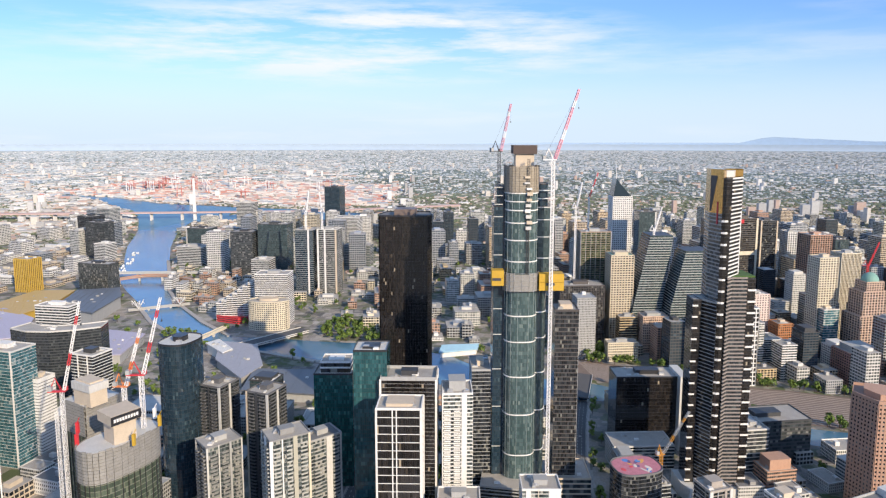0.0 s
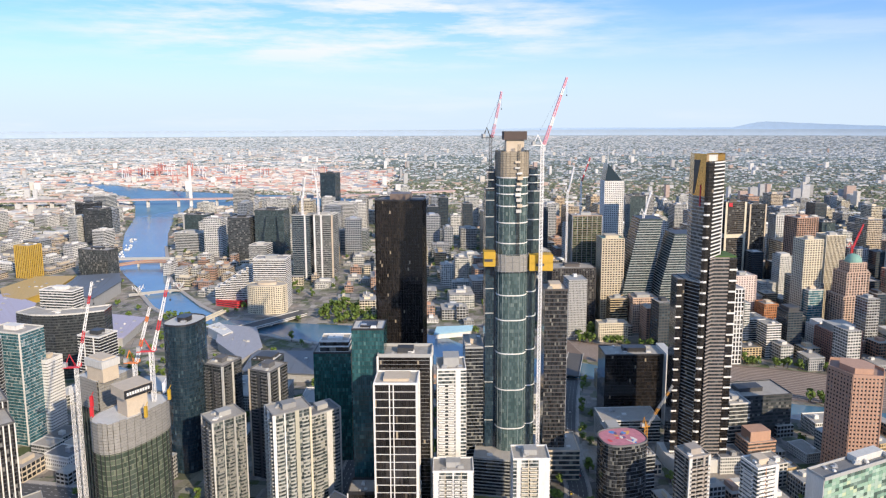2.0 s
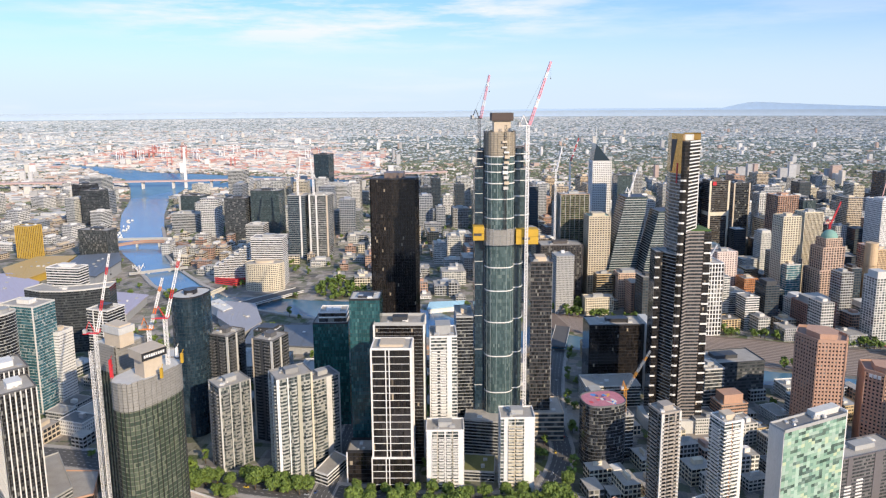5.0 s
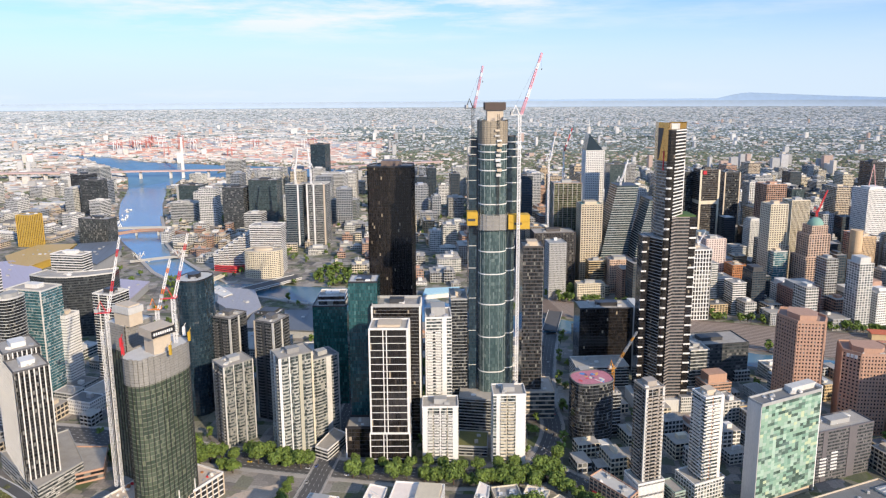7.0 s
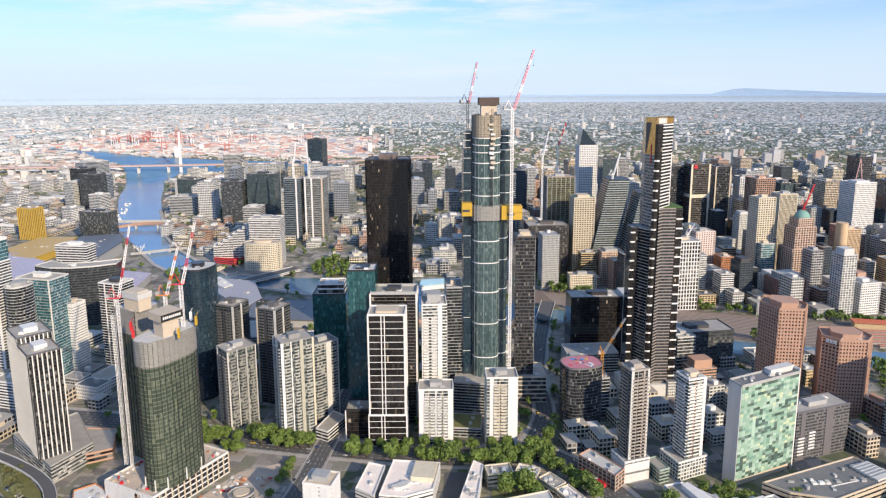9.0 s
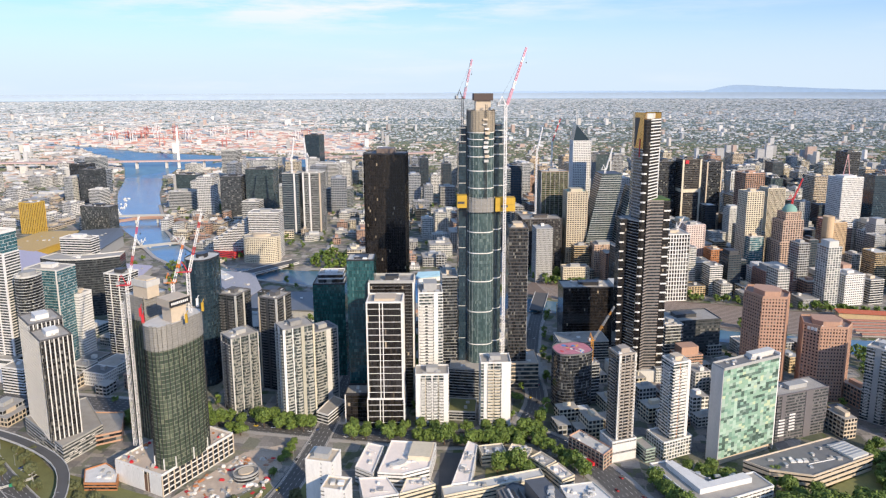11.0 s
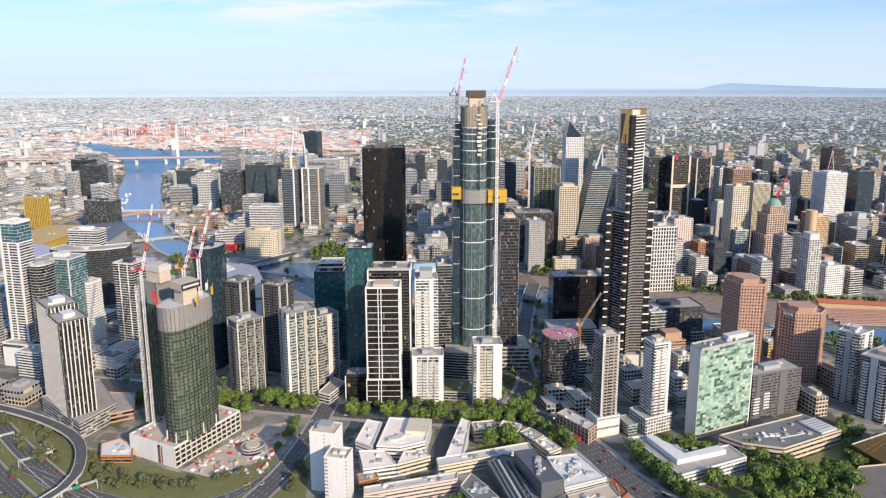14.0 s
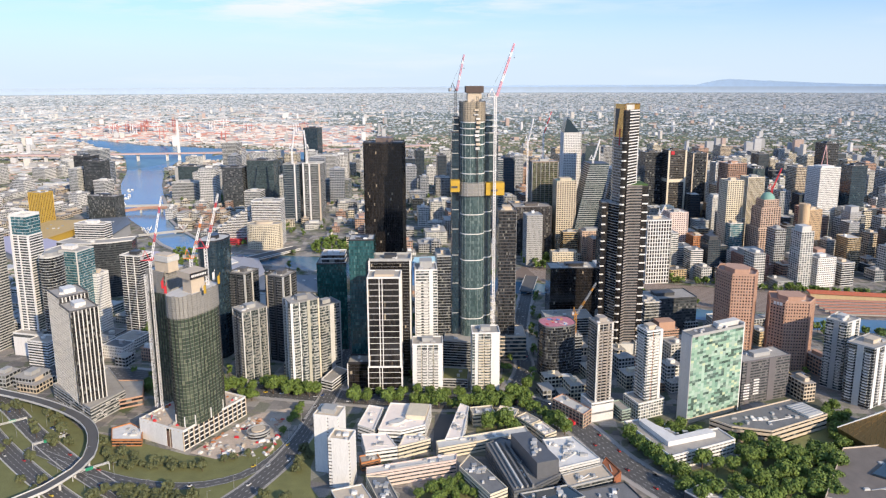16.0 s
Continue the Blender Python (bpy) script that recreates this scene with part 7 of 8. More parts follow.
def city_block(x, y, yaw, w, d, h, look, rng, fh=3.6, tops=None):
    """A building of the middle distance: walls, a sheet of panes a storey, roof edge, plant boxes."""
    label, wall, glass = look
    OCCUPIED.append((x, y, 0.5 * math.hypot(w, d)))
    if len(MADE) >= 200:
        # past the countable ones: the same walls and panes, joined with others of their look
        if label not in JOINED:
            JOINED[label] = (bmesh.new(), bmesh.new(), wall, glass)
        bw, bg = JOINED[label][:2]
        pl = rect(x - w / 2, y - d / 2, yaw, w, d)
        add_prism(bw, pl, 0, h)
        bw.faces.ensure_lookup_table()
        bw.faces[-2].material_index = 1
        if w > 14:
            add_prism(bw, offset(pl, -w * 0.3), h, h + 4)
        nf = max(2, round(h / 4.2))
        for f in range(nf):
            panes(offset(pl, 0.1), h * f / nf + 1.3, h * (f + 1) / nf - 0.3, 4.2, rng, 0.5, 0.0, bg)
        return None
    MADE.append(label)
    root = thing("city_building", label, "building", x, y, 0, "city buildings")
    HEIGHT[root.name] = h
    lp = local(rect(x, y, yaw, w, d), (x, y))
    m = middle(lp)
    lp = [(a - m[0], b - m[1]) for a, b in lp]
    bm = bmesh.new()
    # walls, roof edge and sunken roof in one skin
    rings = [[bm.verts.new((*p, z)) for p in q] for q, z in ((lp, 0), (lp, h - 0.3), (offset(lp, 0.25), h - 0.3), (offset(lp, 0.25), h + 0.9), (offset(lp, -0.3), h + 0.9), (offset(lp, -0.3), h))]
    for lo, hi in zip(rings[:-1], rings[1:]):
        for k in range(4):
            bm.faces.new((lo[k], lo[(k + 1) % 4], hi[(k + 1) % 4], hi[k]))
    bm.faces.new(rings[-1]).material_index = 1
    part("wall", bm, wall, root).data.materials.append(rng.choice((ROOF, ROOFD, ROOF, GREY, PALE)))
    if rng.random() < 0.35 and h > 25:
        bm = bmesh.new()
        add_prism(bm, [(a * 0.72, b * 0.72) for a, b in lp], h, h + rng.uniform(4, 12))
        part("upper_storey", bm, wall, root)
    bm = bmesh.new()
    nf = max(2, round(h / fh))
    lo = rng.choice((0.28, 0.35, 0.2))
    pw = rng.choice((2.2, 3.0, 4.5))
    gp = rng.choice((0.15, 0.4, 0.7))
    o = offset(lp, 0.08)
    for f in range(nf):
        z0, z1 = h * f / nf + lo * h / nf + 0.1, h * (f + 1) / nf - 0.35
        for k in range(4):
            a, b = Vector(o[k]), Vector(o[(k + 1) % 4])
            ln = (b - a).length
            n = max(1, round(ln / pw))
            u = (b - a) / ln
            for j in range(n):
                p, q = a + u * (ln * j / n + gp), a + u * (ln * (j + 1) / n - gp)
                bm.faces.new([bm.verts.new(v) for v in ((*p, z0), (*q, z0), (*q, z1), (*p, z1))])
    tagged(part("glazing", bm, glass, root), kind="stuff")
    for k in range(1):
        a, b = rng.uniform(-0.3, 0.3) * w, rng.uniform(-0.3, 0.3) * d
        bm = bmesh.new()
        add_box(bm, a - 2.5, a + 2.5, b - 2, b + 2, h, h + rng.uniform(2, 4.5))
        piece("roof_unit", mesh_of(bm, "roof_unit", rng.choice((PALE, GREY, STEEL, WHITE))), root, Matrix.Rotation(radians(yaw), 4, "Z"))
    return root


def fill(n, xr, yr, hs, yaw, seed, looks, wide=(22, 46), tries=14):
    rng = random.Random(seed)
    for _ in range(n):
        for _ in range(tries):
            y = rng.uniform(*yr)
            x = rng.uniform(xr[0], xr[1]) if not callable(xr[0]) else rng.uniform(xr[0](y), xr[1](y))
            w, d = rng.uniform(*wide), rng.uniform(*wide)
            if free(x, y, 0.5 * math.hypot(w, d) * 0.78):
                h = rng.uniform(*hs) if rng.random() < 0.8 else rng.uniform(hs[1], hs[1] * 1.5)
                city_block(x, y, yaw + rng.choice((0, 0, 90)) + rng.uniform(-2, 2), w, d, h, LOOKS[rng.choice(looks)], rng)
                break


# the grid of the business district, then the docklands, then the low quarters
def grid_fill(yaw, ox, oy, us, vs, pitch, hs, looks, seed, wedge, street=20, most=999):
    """City blocks on lots along a street grid turned by yaw: two rows of lots back to back, a cross street every four."""
    rng = random.Random(seed)
    c, s = math.cos(radians(yaw)), math.sin(radians(yaw))
    made = 0
    v, row = 0.0, 0
    while v < vs:
        u, col = 0.0, 0
        while u < us:
            w, d = pitch * rng.uniform(0.72, 1.0), pitch * rng.uniform(0.8, 1.0)
            x, y = ox + u * c - v * s, oy + u * s + v * c
            if wedge[0] * y < x < wedge[1] * (y + 170) and made < most and free(x, y, 0.5 * math.hypot(w, d) * 0.72) and rng.random() < 0.93:
                f = rng.random()
                h = hs[0] + (hs[1] - hs[0]) * f * f
                city_block(x, y, yaw, w, d, h, LOOKS[rng.choice(looks)], rng)
                made += 1
            u, col = u + pitch + (street if col % 4 == 3 else 1), col + 1
        v, row = v + pitch + (street if row % 2 else 1), row + 1


WARM = (0, 1, 2, 3, 4, 5, 6, 7, 9, 10, 11, 12, 4, 5, 2, 9)
grid_fill(10, 190, 610, 1000, 540, 29, (16, 96), WARM, 21, (0.2, 0.74), 18, 150)
fill(16, (-330, -90), (560, 800), (8, 18), 0, 28, (0, 2, 3), (24, 60))
fill(16, (-330, -80), (540, 720), (6, 14), 4, 31, (2, 3, 0, 7), (14, 30))
fill(16, (90, 300), (520, 720), (8, 30), 6, 32, (2, 3, 0, 9), (14, 28))
fill(16, (-420, -230), (470, 640), (6, 16), -15, 33, (0, 2, 3, 7), (14, 30))
fill(12, (300, 470), (420, 560), (8, 20), 15, 34, (0, 2, 3, 6), (12, 26))
fill(16, (290, 640), (520, 660), (10, 22), 10, 29, (0, 2, 3, 6, 7), (18, 36))
fill(16, (-720, -430), (480, 700), (8, 26), -15, 27, (0, 2, 3, 9), (18, 44))
fill(34, (90, 500), (400, 640), (5, 15), 12, 51, (0, 1, 2, 3, 7, 10, 12), (11, 24), 30)
fill(30, (-340, 100), (430, 700), (5, 15), 4, 52, (0, 1, 2, 3, 7, 10), (11, 26), 30)
fill(16, (-480, -300), (420, 560), (5, 14), -15, 53, (0, 2, 3, 10), (12, 28), 30)
fill(40, (-230, 180), (930, 1400), (10, 34), 6, 23, (0, 1, 2, 3, 6, 7, 9))
grid_fill(10, 190, 610, 1250, 550, 25, (16, 84), WARM, 41, (0.2, 0.9), 14)
grid_fill(10, 60, 1150, 1300, 620, 40, (22, 120), (0, 1, 1, 2, 3, 4, 5, 7, 9, 10, 11), 22, (0.08, 0.9), 22)
fill(70, (-260, 260), (925, 1400), (5, 16), 6, 61, (0, 1, 2, 3, 7, 10, 12), (10, 26), 30)
fill(60, (-560, -240), (1040, 1340), (5, 18), -6, 62, (0, 0, 3, 9, 1, 10, 7), (12, 30), 30)
fill(70, (-1100, -560), (900, 1500), (5, 16), -14, 63, (0, 0, 3, 1, 10), (12, 40), 30)
fill(44, (-260, 300), (1400, 2200), (20, 70), 6, 24, (0, 2, 3, 4, 5, 9))
fill(36, (-560, -250), (1330, 2050), (20, 66), -4, 25, (0, 0, 3, 4, 5, 9, 1, 10))
fill(34, (-1150, -740), (1250, 2000), (10, 44), -20, 26, (0, 0, 0, 3, 5, 9, 1))
fill(110, (lambda y: 0.3 * y, lambda y: 0.85 * (y + 170)), (1650, 2500), (14, 40), 10, 35, (0, 1, 2, 3, 9), (20, 40))
for label, (bw, bg, wall, glass) in JOINED.items():
    ob = tagged(new("far_city_blocks", mesh_of(bw, "far_city_blocks", wall)), label.replace("block", "blocks", 1) if "block" in label else label, "buildings", kind="stuff")
    ob.data.materials.append(ROOF)
    tagged(part("glazing", bg, glass, ob), kind="stuff")


def boxes(name, rows, mat, label, category, gable=0.0):
    """Very many small far buildings in one mesh; rows of x, y, w, d, h, yaw."""
    vs, fs = [], []
    for x, y, w, d, h, yaw in rows:
        c, s = math.cos(yaw), math.sin(yaw)
        b = len(vs)
        cor = [(-w / 2, -d / 2), (w / 2, -d / 2), (w / 2, d / 2), (-w / 2, d / 2)]
        P = [(x + u * c - v * s, y + u * s + v * c) for u, v in cor]
        vs += [far(*p, 0.0) for p in P] + [far(*p, h) for p in P]
        fs += [(b, b + 1, b + 5, b + 4), (b + 1, b + 2, b + 6, b + 5), (b + 2, b + 3, b + 7, b + 6), (b + 3, b, b + 4, b + 7)]
        if gable:
            r = [(-w / 2, 0), (w / 2, 0)]
            vs += [far(x + u * c - v * s, y + u * s + v * c, h + gable * d) for u, v in r]
            k = len(vs)
            e = [far(x + u * 1.08 * c - v * 1.08 * s, y + u * 1.08 * s + v * 1.08 * c, h - 0.1) for u, v in cor] + [vs[-2], vs[-1]]
            vs += e
            fs += [(k, k + 1, k + 5, k + 4), (k + 2, k + 3, k + 4, k + 5), (k + 3, k, k + 4), (k + 1, k + 2, k + 5)]
        else:
            fs.append((b + 4, b + 5, b + 6, b + 7))
    me = bpy.data.meshes.new(name)
    me.from_pydata(vs, [], fs)
    me.update()
    me.materials.append(mat)
    LEVEL.append(name)
    return tagged(new(name, me), label, category, kind="stuff")


# roof tones lifted and kept close together in place of haze
ROOFTOPS = islands("suburb_roofs", [(0.62, 0.6, 0.57), (0.5, 0.4, 0.34), (0.55, 0.53, 0.51), (0.45, 0.3, 0.23), (0.66, 0.63, 0.6), (0.46, 0.45, 0.44), (0.36, 0.35, 0.35), (0.42, 0.29, 0.23), (0.52, 0.5, 0.48), (0.32, 0.32, 0.33), (0.48, 0.44, 0.4), (0.58, 0.57, 0.56), (0.4, 0.38, 0.36)])
SHEDS = islands("shed_roofs", [(0.75, 0.74, 0.72), (0.6, 0.6, 0.6), (0.5, 0.5, 0.5), (0.8, 0.79, 0.77), (0.42, 0.42, 0.42), (0.68, 0.64, 0.58), (0.55, 0.42, 0.36)])
# far houses: bluish pale tones paint the haze into their colours
HAZEROOF = islands("hazed_roofs", [(0.24, 0.28, 0.31), (0.3, 0.34, 0.37), (0.7, 0.7, 0.7), (0.26, 0.3, 0.32), (0.46, 0.52, 0.6), (0.43, 0.5, 0.57), (0.5, 0.55, 0.6), (0.42, 0.49, 0.54), (0.58, 0.6, 0.63), (0.43, 0.5, 0.56), (0.46, 0.52, 0.58)])
# suburb leaves lightened and greyed, standing in for haze
HAZELEAF = islands("hazed_leaves", [(0.14, 0.175, 0.11), (0.165, 0.2, 0.125), (0.125, 0.155, 0.1), (0.18, 0.205, 0.135), (0.15, 0.18, 0.12)])


def scatter(n, d0, d1, seed, spread=0.64, power=1.0):
    """Random places in the wedge of city before the eye, by distance."""
    rng = np.random.default_rng(seed)
    d = d0 + (d1 - d0) * rng.random(n) ** power
    a = (rng.random(n) * 2 - 1) * spread
    return MID.x + d * np.sin(a), MID.y + d * np.cos(a), d, rng


def suburb():
    rows = []
    x, y, d, rng = scatter(40000, 900, 9800, 5, power=1.3)
    for X, Y, D, r in zip(x, y, d, rng.random((len(x), 4))):
        u, v = on_plan(X, Y)
        if (v < 1350 and u > -0.62 * v - 130) or v < 640 or (v < 2300 and not free(u, v, 9)) or inside(u, v, RIVER) or inside(u, v, FAR_RIVER):
            continue
        if X > -0.1 * Y and r[0] + r[3] > 1.05:
            continue
        k = 1 + max(0, D - 3800) / 9000
        rows.append((X, Y, (8 + 10 * r[0]) * k, (7 + 6 * r[1]) * k, 2.5 + 2 * r[2], 0.17 + (math.pi / 2 if r[3] > 0.5 else 0) + 0.2 * math.sin(X / 500)))
    near, rows = rows, []
    boxes("outer_suburb_houses", [r for r in near if math.hypot(r[0], r[1] + 85) >= 4700], HAZEROOF, "outer suburb houses, roofs tinted with painted haze", "houses", 0.22)
    rows = [r for r in near if math.hypot(r[0], r[1] + 85) < 4700]
    boxes("suburb_houses", rows, ROOFTOPS, "low suburban houses with tiled and metal roofs", "houses", 0.22)
    rows = []
    x, y, d, rng = scatter(42000, 8500, 24000, 15, power=1.4)
    for X, Y, D, r in zip(x, y, d, rng.random((len(x), 4))):
        k = D / 6500
        rows.append((X, Y, (6 + 26 * r[0] ** 3) * k, (8 + 12 * r[1]) * k, 4 + 10 * r[2] ** 3 + D / 4000, 0.17 + 0.3 * r[3]))
    boxes("distant_suburbs", rows, HAZEROOF, "distant suburbs with haze painted into their colours", "houses")
    rows = []
    x, y, d, rng = scatter(8000, 950, 12500, 6, power=1.3)
    for X, Y, D, r in zip(x, y, d, rng.random((len(x), 4))):
        left = X < -0.12 * Y
        u, v = on_plan(X, Y)
        if (v < 1500 and u > -0.62 * v - 130) or v < 700 or (not left and r[3] > 0.2) or (v < 2600 and not free(u, v, 26)) or inside(u, v, RIVER) or inside(u, v, FAR_RIVER):
            continue
        k = 1 + max(0, D - 3800) / 6500
        rows.append((X, Y, (18 + 38 * r[0]) * k, (16 + 26 * r[1]) * k, 6 + 4 * r[2], -0.3 + 0.15 * math.sin(X / 400)))
    boxes("warehouses", rows, SHEDS, "wide pale-roofed sheds and warehouses", "warehouses")
    rows = []
    x, y, d, rng = scatter(420, 2200, 10500, 7, power=1.2)
    for X, Y, D, r in zip(x, y, d, rng.random((len(x), 4))):
        u, v = on_plan(X, Y)
        if (v < 2600 and not free(u, v, 18)) or inside(u, v, RIVER) or inside(u, v, FAR_RIVER):
            continue
        rows.append((X, Y, 14 + 16 * r[0], 14 + 14 * r[1], 16 + 44 * r[2] ** 2, 0.17))
    for k in range(11):
        rows.append((1330 + 52 * k + 20 * (k % 3), 3260 + 70 * (k % 4), 36, 18, 40 + 9 * (k % 3), 0.17))
    boxes("far_blocks", rows, SHEDS, "scattered pale apartment and office blocks", "buildings")


def far_trees(name, mat, d0, d1, n, seed, label):
    x, y, d, rng = scatter(n, d0, d1, seed, power=1.25)
    rnd = rng.random((len(x), 5))
    vs, fs = [], []
    for X, Y, D, r in zip(x, y, d, rnd):
        u, v = on_plan(X, Y)
        if (v < 1350 and u > -0.62 * v - 130) or v < 600 or inside(u, v, RIVER) or inside(u, v, FAR_RIVER) or (v < 2400 and not clear(u, v, 3)):
            continue
        if noise.noise((X / 380, Y / 380, 0)) < 0.02 - 0.5 * (X > -0.1 * Y):
            continue
        w, h = (5.5 + 6.5 * r[0]) * (1 + max(0, D - 3200) / 4600), 4 + 4 * r[1]
        b = len(vs)
        rot = r[2] * 6.28
        ring = [(X + w * (0.7 + 0.5 * math.sin(k * 7 + r[3] * 9)) * math.cos(rot + k * 1.257), Y + w * (0.7 + 0.5 * math.cos(k * 5 + r[4] * 9)) * math.sin(rot + k * 1.257)) for k in range(5)]
        vs += [far(X, Y, 0.5)] + [far(*p, h * (0.45 + 0.2 * math.sin(k * 3 + r[3] * 6))) for k, p in enumerate(ring)] + [far(X + w * 0.3 * (r[3] - 0.5), Y, h)]
        for k in range(5):
            j = (k + 1) % 5
            fs += [(b, b + 1 + j, b + 1 + k), (b + 6, b + 1 + k, b + 1 + j)]
    me = bpy.data.meshes.new(name)
    me.from_pydata(vs, [], fs)
    me.update()
    me.materials.append(mat)
    LEVEL.append(name)
    tagged(new(name, me), label, "trees", kind="stuff")


suburb()
far_trees("far_trees", HAZELEAF, 900, 4700, 42000, 8, "street trees and parks across the suburbs, greyed by painted haze")
# the outer trees' leaf colours are blued to imitate haze
far_trees("outer_trees", islands("hazed_blue_leaves", [(0.14, 0.19, 0.17), (0.17, 0.22, 0.2), (0.12, 0.16, 0.155), (0.19, 0.24, 0.22), (0.15, 0.2, 0.2)]), 4400, 20000, 78000, 9, "trees and parks of the outer suburbs, tinted blue by painted haze")



def ridge():
    """The far mountain on the horizon, the low hills beside it and the plain before them."""
    bm = bmesh.new()
    lo, hi = [], []
    for k in range(161):
        a = -0.75 + 1.5 * k / 160
        # sea horizon in the west, low hills in the north, the long flat mountain
        e = -0.0105 + 0.0075 * min(1.0, max(0.0, a + 0.28) / 0.42) + 0.0006 * noise.noise((a * 9, 0, 3)) + 0.0006 * noise.noise((a * 31, 2, 0)) + 0.0062 * min(1.0, max(0.0, (a - 0.366) / 0.03)) ** 0.8 * min(1.0, max(0.0, 1 - (a - 0.412) / 0.15)) + 0.0007 * noise.noise((a * 55, 5, 1)) * (a > 0.36)
        r = 4768
        x, y = MID.x + r * math.sin(a), MID.y + r * math.cos(a)
        z = MID.z
        lo.append(bm.verts.new((x, y, z - 0.05 * r))), hi.append(bm.verts.new((x, y, z + e * r)))
    for k in range(160):
        bm.faces.new((lo[k], lo[k + 1], hi[k + 1], hi[k]))
    # the blue of distant haze is put into the hills' colour
    m = plain("hazed_hills", (0.37, 0.5, 0.66), 1.0, 0.05, 0.01, 0.05, bump=0)
    LEVEL.append("backdrop")
    tagged(new("backdrop", mesh_of(bm, "backdrop", m)), "far hills on the horizon, painted haze blue", "hills", kind="structure")


ridge()


def containers():
    """Stacks of shipping containers on the port's quays."""
    rng = np.random.default_rng(41)
    rows = []
    for X, Y, r in zip(rng.uniform(-1750, -250, 2600), rng.uniform(2650, 3700, 2600), rng.random((2600, 3))):
        if inside(X, Y, FAR_RIVER) or inside(X, Y, RIVER):
            continue
        rows.append((*on_ground(X, Y), (12 + 30 * r[0]) * 1.3, (5 + 8 * r[1]) * 1.5, 4 + 10 * r[2], 0.1))
    boxes("shipping_containers", rows, islands("container_paint", [(0.58, 0.29, 0.24), (0.66, 0.45, 0.39), (0.75, 0.72, 0.69), (0.74, 0.72, 0.7), (0.52, 0.34, 0.31), (0.7, 0.6, 0.55), (0.34, 0.4, 0.5), (0.72, 0.66, 0.62), (0.5, 0.48, 0.47)]), "stacked red and white shipping containers at the port", "containers")


containers()

# ---- trees ----
LEAF = islands("leaves", [(0.13, 0.2, 0.035), (0.17, 0.25, 0.042), (0.11, 0.17, 0.03), (0.2, 0.28, 0.05), (0.145, 0.22, 0.036), (0.1, 0.15, 0.03)], 0.7)
LEAF2 = islands("olive_leaves", [(0.12, 0.14, 0.055), (0.15, 0.165, 0.07), (0.1, 0.115, 0.05), (0.17, 0.18, 0.085), (0.13, 0.145, 0.065)], 0.8)


def tree_meshes(seed, mat, h=11.0, wide=4.6, lobes_of=11, sprays=34, leaf=1.0):
    """A trunk with limbs, and a crown of lobes, each a cloud of leaf sprays with gaps between."""
    rng = random.Random(seed)
    bt = bmesh.new()
    add_bar(bt, (0, 0, -0.2), (0.15, 0, h * 0.45), 0.32, 7, 0.2)
    lobes = []
    for k in range(lobes_of):
        a = k * 2.4 + rng.uniform(-0.4, 0.4)
        r = wide * rng.uniform(0.25, 0.72)
        z = h * rng.uniform(0.42, 0.86)
        r *= 1.0 - max(0, z / h - 0.6)
        p = Vector((r * math.cos(a), r * math.sin(a), z))
        lobes.append((p, wide * rng.uniform(0.28, 0.46)))
        add_bar(bt, (0.1, 0, h * rng.uniform(0.3, 0.44)), p, 0.13, 5, 0.04)
    bc = bmesh.new()
    for p, r in lobes:
        n0 = len(bc.verts)
        # dark heart of the lobe
        q = [p + Vector((x, y, z)) * r * 0.62 * rng.uniform(0.8, 1.2) for x, y, z in ((1, 0, 0), (0, 1, 0), (-1, 0, 0), (0, -1, 0), (0, 0, 0.9), (0, 0, -0.8))]
        vs = [bc.verts.new(v) for v in q]
        for i, j in ((0, 1), (1, 2), (2, 3), (3, 0)):
            bc.faces.new((vs[i], vs[j], vs[4])), bc.faces.new((vs[j], vs[i], vs[5]))
        for _ in range(sprays):
            d = Vector((rng.gauss(0, 1), rng.gauss(0, 1), rng.gauss(0.25, 0.9))).normalized()
            c = p + d * r * rng.uniform(0.7, 1.12)
            s = rng.uniform(0.45, 0.95) * leaf
            nrm = (d + Vector((rng.uniform(-0.45, 0.45), rng.uniform(-0.45, 0.45), rng.uniform(-0.2, 0.6)))).normalized()
            a1 = nrm.orthogonal().normalized(); b1 = nrm.cross(a1)
            rot = rng.uniform(0, 6.28)
            u, w = a1 * math.cos(rot) + b1 * math.sin(rot), b1 * math.cos(rot) - a1 * math.sin(rot)
            bc.faces.new([bc.verts.new(v) for v in (c + u * s, c + w * s * 0.7 + nrm * 0.12, c - u * s, c - w * s * 0.7 + nrm * 0.12)])
    return mesh_of(bt, "trunk", TRUNK), mesh_of(bc, "crown", mat)


KINDS = [tree_meshes(k, LEAF, 8.5 + 0.8 * k, 4.9 + 0.5 * (k % 3), 17, 60, 0.95) for k in range(5)] + [tree_meshes(20 + k, LEAF2, 8 + k, 4.9, 14, 44) for k in range(3)]
LITE = [tree_meshes(40 + k, LEAF, 9 + k % 5, 4.2, 8, 11, 1.7) for k in range(8)]
rng = random.Random(404)


FAR_GROVE = []


def tree(x, y, size=1.0, olive=False, z=0.1):
    k = rng.randrange(5, 8) if olive else rng.randrange(5)
    size *= 1.2
    if y > 425 or x < -330:
        FAR_GROVE.append((x, y, size * rng.uniform(0.8, 1.2), rng.uniform(0, 6.28), k))
        return
    root = thing("tree", "grey-green gum tree with a loose crown on the verge" if olive else "bright green street tree with a full leafy crown", "tree", x, y, z, "gum trees" if olive else "street trees")
    s = size * rng.uniform(0.8, 1.2)
    root.scale, root.rotation_euler.z = (s, s, s * rng.uniform(0.9, 1.1)), rng.uniform(0, 6.28)
    piece("trunk", KINDS[k][0], root), piece("crown", KINDS[k][1], root)


